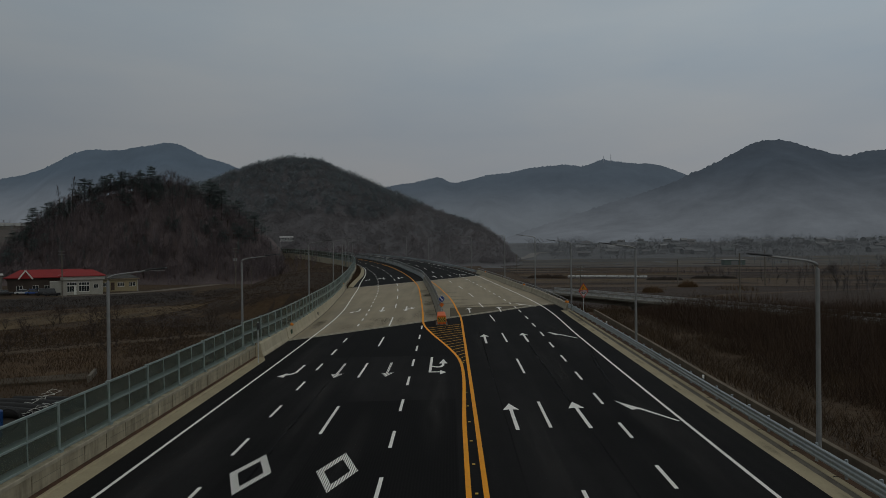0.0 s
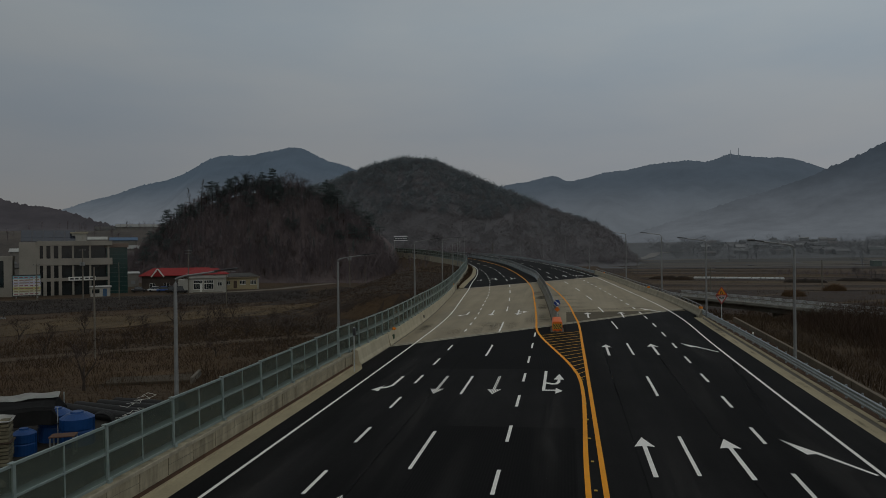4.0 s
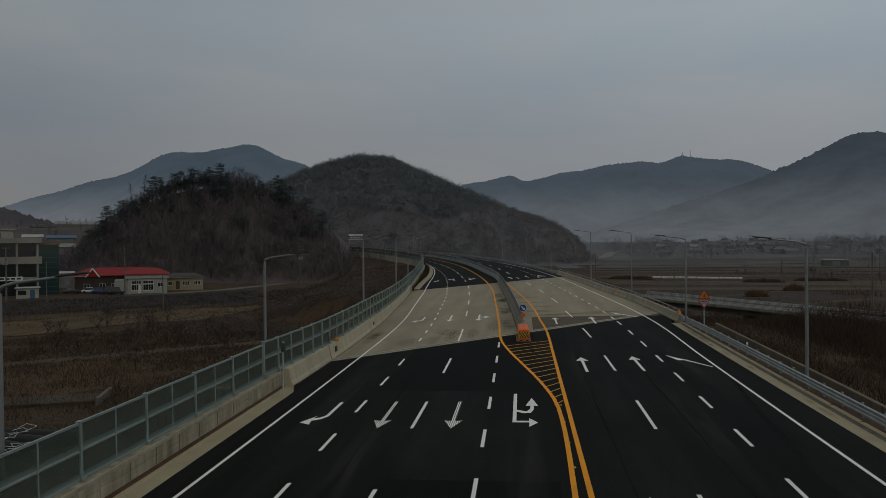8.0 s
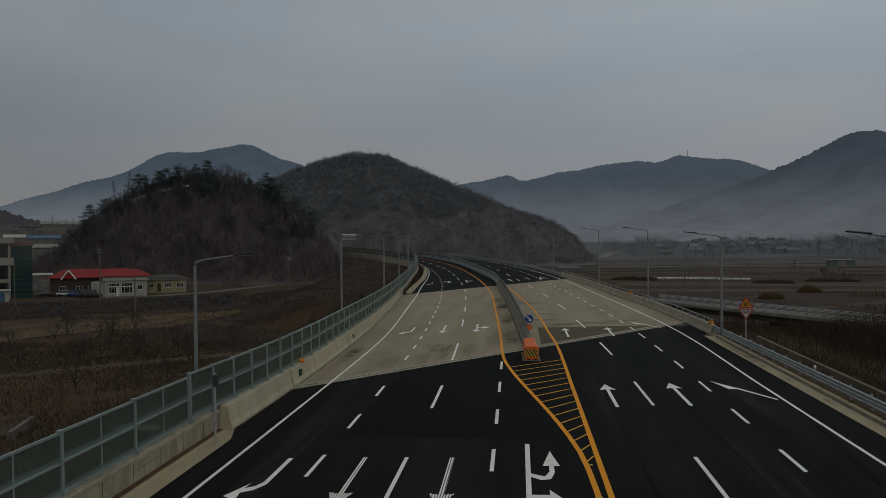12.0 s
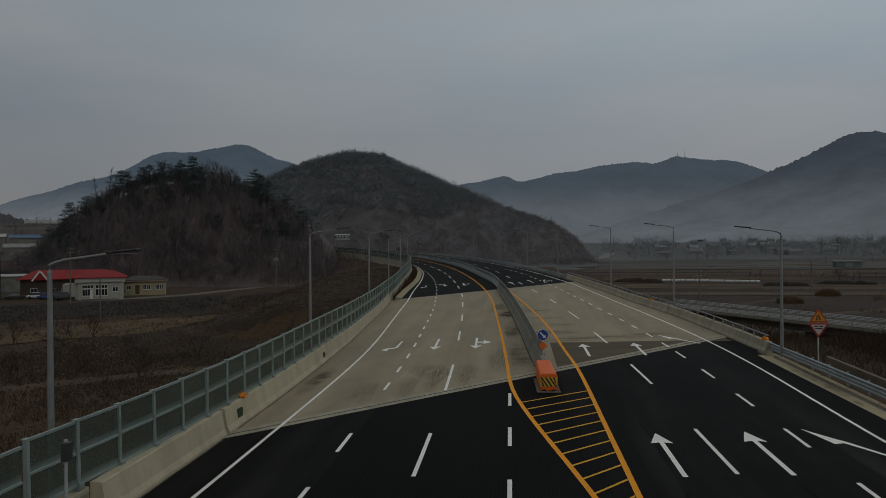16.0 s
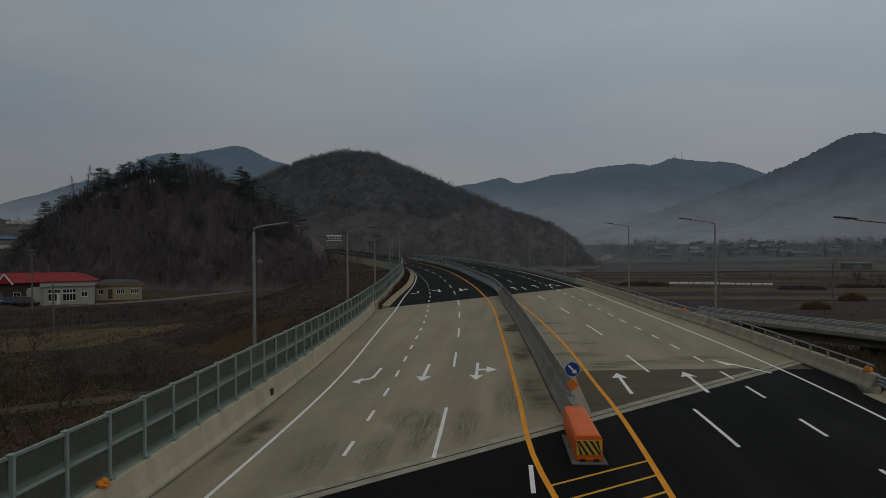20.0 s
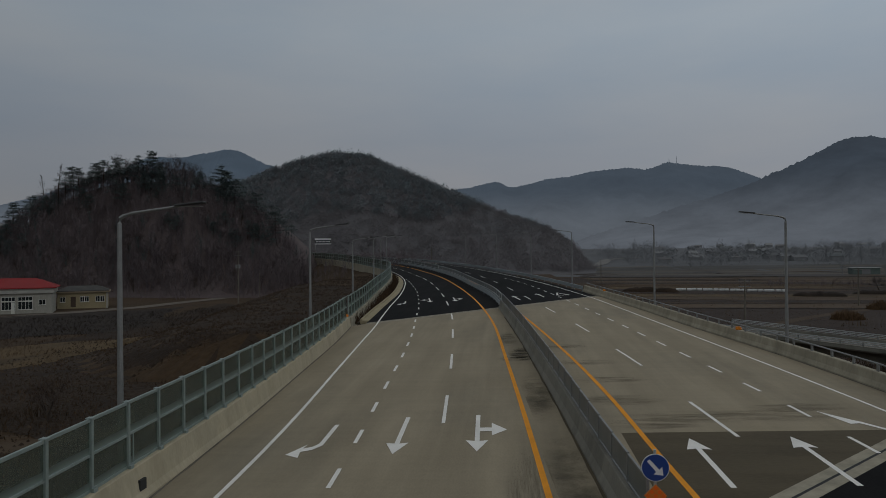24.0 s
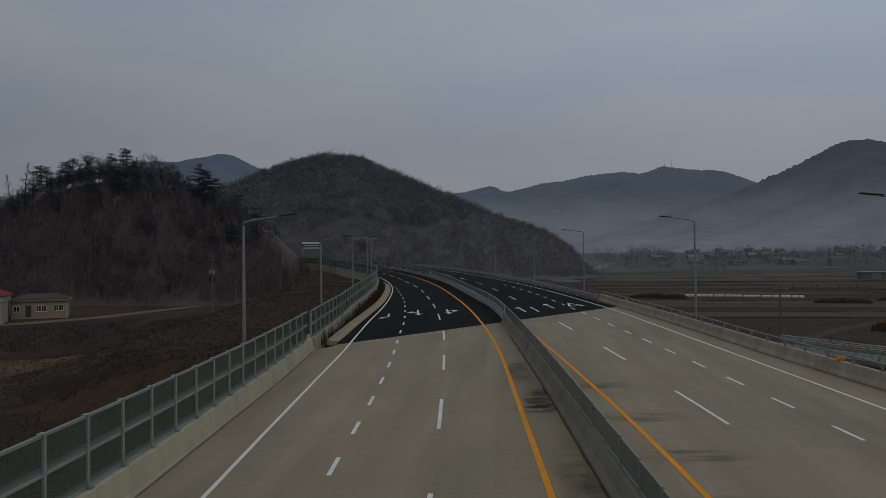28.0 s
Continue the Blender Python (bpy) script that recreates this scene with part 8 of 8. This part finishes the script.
def woods(name, label, count, xr, yr, height, size, seed, density=20, material=TWIGS, mask=None, thick=0.013):
    """Leafless woods too many to count: stems and sprays of twigs on a slope."""
    hill = height in (hill_left_z, hill_mid_z)
    r = np.random.RandomState(seed)
    B, T, W = [], [], []
    k = 0
    while k < count:
        x, y = r.uniform(*xr), r.uniform(*yr)
        z = height(x, y)
        if (hill and z < -3.5) or (mask and not mask(x, y)):
            k += 0.2
            continue
        k += 1
        h = size * r.uniform(0.55, 1.25)
        p = np.array((x, y, z - 0.3))
        B.append(p), T.append(p + (r.uniform(-.5, .5), r.uniform(-.5, .5), h)), W.append(0.012 * h)
        n = density
        f = r.uniform(0.2, 0.95, n)
        o = p + np.outer(f, T[-1] - p)
        a, out_ = r.uniform(0, 2 * np.pi, n), r.uniform(0.08, 0.36, n) * h * np.sin(np.pi * (0.12 + 0.8 * f))
        tip = o + np.stack([np.cos(a) * out_, np.sin(a) * out_, r.uniform(0.12, 0.5, n) * h * (1.15 - f)], 1)
        B += list(o)
        T += list(tip)
        W += list(np.full(n, thick * h))
    return slivers(name, B, T, W, material, label, category="woods")


def canopy(name, label, count, xr, yr, height, size, seed, n, material, mask=None, tall=1.0, thick=0.05, long=0.13):
    """Closed woods seen from afar: rounded crowns of short twigs, too many to count."""
    r = np.random.RandomState(seed)
    B, T, W = [], [], []
    k = 0
    while k < count:
        x, y = r.uniform(*xr), r.uniform(*yr)
        z = height(x, y)
        if (height is not ground_z and z < -3.5) or (mask and not mask(x, y)):
            k += 0.2
            continue
        k += 1
        s_ = size * r.uniform(0.6, 1.2) * (1.35 if r.rand() < 0.12 else 1.0)
        d = r.normal(size=(n, 3))
        d /= np.linalg.norm(d, axis=1)[:, None]
        rad = s_ * 0.5 * r.uniform(0.3, 1.0, n)[:, None]
        p = np.array((x, y, z + s_ * 0.35 * tall)) + d * rad * np.array((1, 1, 0.8 * tall))
        q = p + (d * 0.7 + r.normal(size=(n, 3)) * 0.7 + np.array((0, 0, 0.2))) * s_ * long
        B += list(p)
        T += list(q)
        W += list(np.full(n, thick * s_))
    return slivers(name, B, T, W, material, label, category="woods")


woods("woods_near_hill", "leafless brown woods covering the near hill", 2900, (-180, -58), (236, 272), hill_left_z, 6.0, 3, 34, thick=0.0085)
woods("thicket_hill_foot", "reddish bare shrubs along the foot of the near hill", 700, (-170, -60), (232, 250), hill_left_z, 2.6, 17, 26, RUSTY_TWIGS)
upper = lambda x, y: hill_mid_z(x, y) + 16 * noise.noise(Vector((x * 0.025, y * 0.025, 9))) > 30
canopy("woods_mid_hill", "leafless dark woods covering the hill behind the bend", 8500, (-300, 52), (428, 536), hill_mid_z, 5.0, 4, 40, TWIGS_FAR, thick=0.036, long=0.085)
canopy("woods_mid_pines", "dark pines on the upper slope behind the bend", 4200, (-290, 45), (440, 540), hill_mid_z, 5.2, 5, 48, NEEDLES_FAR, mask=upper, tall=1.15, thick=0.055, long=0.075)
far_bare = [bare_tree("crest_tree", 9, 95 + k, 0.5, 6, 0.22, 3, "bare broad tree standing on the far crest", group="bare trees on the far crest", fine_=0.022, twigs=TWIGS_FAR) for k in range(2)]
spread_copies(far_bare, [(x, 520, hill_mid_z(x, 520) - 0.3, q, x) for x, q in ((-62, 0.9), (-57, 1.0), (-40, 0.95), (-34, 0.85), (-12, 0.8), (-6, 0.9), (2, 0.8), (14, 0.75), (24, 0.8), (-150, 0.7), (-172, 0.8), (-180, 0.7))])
woods("woods_near_pines", "young pines among the bare woods", 260, (-165, -66), (246, 288), hill_left_z, 5.0, 6, 40, NEEDLES)


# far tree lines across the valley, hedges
canopy("tree_line_far", "groves of bare poplars and willows by the village in painted haze", 1500, (90, 680), (440, 860), valley_z, 9.0, 7, 100, TWIGS_HAZE, mask=lambda x, y: noise.noise(Vector((x * 0.014, y * 0.02, 4))) > 0.02, tall=1.4, thick=0.010)
canopy("village_scrub", "low scrub and gardens between the far houses in painted haze", 2200, (80, 680), (405, 860), valley_z, 3.4, 72, 40, TWIGS_HAZE, mask=lambda x, y: noise.noise(Vector((x * 0.02, y * 0.03, 14))) > -0.05, thick=0.02)
woods("poplar_row", "tall bare trees rising over the groves in painted haze", 110, (100, 640), (450, 800), valley_z, 13.0, 9, 70, TWIGS_HAZE, mask=lambda x, y: noise.noise(Vector((x * 0.014, y * 0.02, 4))) > 0.05, thick=0.005)
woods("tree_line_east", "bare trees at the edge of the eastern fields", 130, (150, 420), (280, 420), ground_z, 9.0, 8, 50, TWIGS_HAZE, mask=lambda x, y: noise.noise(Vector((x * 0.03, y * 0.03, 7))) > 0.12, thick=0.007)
woods("hedge_far", "dark hedge between the far fields", 260, (84, 170), (296, 304), ground_z, 2.6, 9, 16)
woods("thicket_lane", "bare thicket between the lane and the hill", 420, (-100, -28), (226, 300), ground_z, 4.2, 12, 20, mask=lambda x, y: x > -74 or (y > 222 and x < -84))
woods("village_trees", "bare garden trees among the village houses", 200, (-330, -140), (208, 430), slope_z, 6.0, 10, 22, mask=lambda x, y: x < -165 or y < 225)

# fruit trees in the dead grass
fruit = [bare_tree("fruit_tree", 4.8, 60 + k, 0.95, 6, 0.16, 3, "pruned bare fruit tree in the dead grass", group="fruit trees in the field", fine_=0.007, twigs=TWIGS_DARK) for k in range(3)]
spots = [(-62.2, 107), (-61.4, 98), (-42.4, 92.5), (-42.3, 101.3), (-47.3, 90.3), (-51.3, 86.5), (-34.9, 101.6), (-38.3, 96.8), (-58.7, 111.7), (-57.6, 118.4), (-64, 112), (-56, 110), (-50, 100), (-70, 96), (-62, 120), (-68, 104), (-76, 104), (-48, 92), (-43, 94), (-55, 88), (-84, 92), (-74, 88), (-66, 84), (-36, 92), (-60, 76), (-80, 78), (-34, 84), (-90, 84), (-52, 80), (-38, 76), (-70, 72)]
spread_copies(fruit, [(x, y, ground_z(x, y), r8.uniform(0.7, 1.15), r8.uniform(0, 6)) for x, y in spots])
big = bare_tree("bare_tree", 7.5, 77, 0.6, 6, 0.2, 3, "broad leafless tree beside the culvert", fine_=0.012, twigs=TWIGS_DARK)
big.matrix_basis = Matrix.Translation((-40.5, 57.5, ground_z(-40.5, 57.5)))
big2 = bare_tree("bare_tree", 5.0, 78, 0.65, 6, 0.2, 3, "leafless tree near the yard", fine_=0.012, twigs=TWIGS_DARK)
big2.matrix_basis = Matrix.Translation((-50, 56, ground_z(-50, 56)))
# eastern trees: twig colour greyed and lightened to imitate mist
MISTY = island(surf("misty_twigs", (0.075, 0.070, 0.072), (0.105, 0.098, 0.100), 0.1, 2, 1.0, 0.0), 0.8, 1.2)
woods("thicket_east", "bare thicket beside the eastern track, paled for mist", 300, (96, 200), (150, 262), ground_z, 5.0, 15, 24, MISTY, mask=lambda x, y: noise.noise(Vector((x * 0.03, y * 0.03, 2))) > 0.05)
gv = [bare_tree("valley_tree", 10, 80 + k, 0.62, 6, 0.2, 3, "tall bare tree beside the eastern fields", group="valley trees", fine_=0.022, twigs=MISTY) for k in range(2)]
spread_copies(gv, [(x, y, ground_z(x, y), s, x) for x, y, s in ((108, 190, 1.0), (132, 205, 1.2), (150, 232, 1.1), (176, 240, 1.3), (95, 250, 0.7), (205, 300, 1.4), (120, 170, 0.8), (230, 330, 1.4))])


def grass(name, label, count, inside, height, width, material, seed, lean=0.35, clump=1.0, up=0.0):
    """Blades standing on the ground wherever inside() says so."""
    r = np.random.RandomState(seed)
    x0, x1, y0, y1 = inside[0]
    xs, ys = r.uniform(x0, x1, count), r.uniform(y0, y1, count)
    B, T, W = [], [], []
    for x, y in zip(xs, ys):
        d = inside[1](x, y) * (0.35 + 1.3 * max(0.0, 0.5 + clump * noise.noise(Vector((x * 0.22, y * 0.22, seed)))))
        if d < 0.25:
            continue
        h = height * min(1.3, d) * r.uniform(0.5, 1.2)
        z = ground_z(x, y) + up
        B.append((x, y, z - 0.05)), T.append((x + r.normal() * lean * h, y + r.normal() * lean * h, z + h)), W.append(width * r.uniform(0.6, 1.4))
    return slivers(name, B, T, W, material, label, category="grass")


def off_path(x, y):
    """Thick grass but for the cart track and the straw field."""
    track = curve((40, -96), (62, -70), (80.3, -50.4), (85.2, -45), (90.7, -39), (94.9, -33.8), (103, -25))(y)
    stubble = step(-2, 4, (y - 66) - 0.93 * (x + 98)) * (1 - step(24, 30, (y - 66) - 0.93 * (x + 98)))
    yard = -43 < x < -23 and 29 < y < 52
    return 0.9 * (abs(x - track) > 2.6) * (1 - 0.8 * stubble) * (not yard)


grass("reed_bed", "dense bed of dark brown dead reeds beside the road", 170000, ((22, 88, -5, 128), lambda x, y: step(21, 30, x - 0.05 * y) * (1 - 0.6 * step(66, 88, x)) * (1 - step(100, 126, y + 0.25 * (x - 40)))), 2.7, 0.022, REED_DARK, 21, 0.34, 0.9)
grass("tan_grass", "tan dead grass on the slope below the drain wall", 60000, ((17.9, 46, -5, 125), lambda x, y: 1 - 0.85 * step(26, 40, x - 0.04 * y)), 0.8, 0.022, REED_OLD, 22, 0.5, 1.5)
grass("bank_grass", "reddish dead grass and weeds by the path", 52000, ((-72, -16, 18, 104), off_path), 0.6, 0.03, REED_OLD, 23, 0.4, 1.6)
grass("field_tufts", "tufts of dead grass between the fruit trees", 30000, ((-95, -20, 60, 150), off_path), 0.4, 0.035, REED, 24, 0.5, 2.2)
BURNT = island(surf("burnt_stalks", (0.014, 0.011, 0.009), (0.030, 0.023, 0.018), 0.3, 3, 1.0, 0.0), 0.7, 1.4)
grass("burnt_stalks", "charred stalks standing on the burnt field", 26000, ((-150, -56, 104, 206), lambda x, y: 0.9 * (abs((y - 100) - 0.89 * (x + 125) - 24) < 26)), 0.45, 0.035, BURNT, 28, 0.6, 2.0, up=0.1)
grass("bank_weeds", "sparse dead weeds on the soil bank", 16000, ((-66, -19, 100, 205), lambda x, y: 0.8 * (x < (wall_c(y) if y < 118 else wall_d(y)) - 1.5)), 0.35, 0.035, REED, 29, 0.6, 2.4)
grass("straw_tufts", "tufts of straw on the pale field", 14000, ((-112, -50, 66, 152), lambda x, y: 0.8 * (-2 < (y - 66) - 0.93 * (x + 98) < 30)), 0.3, 0.04, REED_TAN, 30, 0.6, 2.2, up=0.06)
grass("scrub_right", "scrubby brown weeds beyond the ramp", 7000, ((20, 62, 112, 142), lambda x, y: 0.8), 0.8, 0.05, REED, 25, 0.35, 1.9)
grass("field_straw_tufts", "pale straw tufts on the eastern fields", 26000, ((30, 250, 160, 380), lambda x, y: 0.8), 0.22, 0.05, REED_TAN, 32, 0.8, 2.8, up=0.1)
for cx, cy, rad in ((54.2, 179.7, 2.8), (70.7, 201.2, 3.0)):
    grass("reed_clump", "rounded clump of bright tan reeds by the ditch", 2200, ((cx - rad, cx + rad, cy - rad * 0.7, cy + rad * 0.7), lambda x, y, cx=cx, cy=cy, rad=rad: 1.1 * max(0.0, 1 - ((x - cx) / rad) ** 2 - ((y - cy) / rad / 0.7) ** 2) ** 0.5), 1.7, 0.06, REED_ORANGE, 33, 0.3, 0.2)
grass("orange_reeds", "bright tan reed clumps by the ditch", 4000, ((46, 100, 150, 190), lambda x, y: step(0.25, 0.5, noise.noise(Vector((x * 0.07, y * 0.07, 3)))) * 1.2), 1.9, 0.06, REED_TAN, 26, 0.2, 0.4)
grass("wall_planting", "brown shrubs planted between gutter and far wall", 30000, ((-27, -16.5, 119, 190), lambda x, y: 1.0 if wall_d(y) + 0.1 < x < gutter_out(y) - 0.05 else 0.0), 0.9, 0.03, REED, 27, 0.3, 0.3, up=0.45)

# stones on the soil bank
ST = surf("field_stone", (0.022, 0.015, 0.010), (0.050, 0.036, 0.025), 0.5, 8, 1.0, 0.3, c3=(0.085, 0.066, 0.050), stain=0.9, amount=0.8)
r9 = random.Random(3)
vs, fs = [], []
for k in range(17000):
    y = r9.uniform(80, 205)
    x = r9.uniform(-58, -17)
    if x > (wall_c(y) if y < 118 else wall_d(y)) - 1.0:
        continue
    s = r9.choice((0.06, 0.08, 0.1, 0.13, 0.18, 0.26))
    z, n0 = ground_z(x, y) + 0.05, len(vs)
    for a in range(5):
        vs.append((x + s * math.cos(a * 1.257) * r9.uniform(0.7, 1.2), y + s * math.sin(a * 1.257) * r9.uniform(0.7, 1.2), z - 0.05))
    vs.append((x + r9.uniform(-0.3, 0.3) * s, y, z + s * r9.uniform(0.5, 0.9)))
    fs += [(n0 + a, n0 + (a + 1) % 5, n0 + 5) for a in range(5)]
tagged(raw("stones", vs, fs, ST), "loose stones scattered over the soil bank", "stones", kind="stuff")
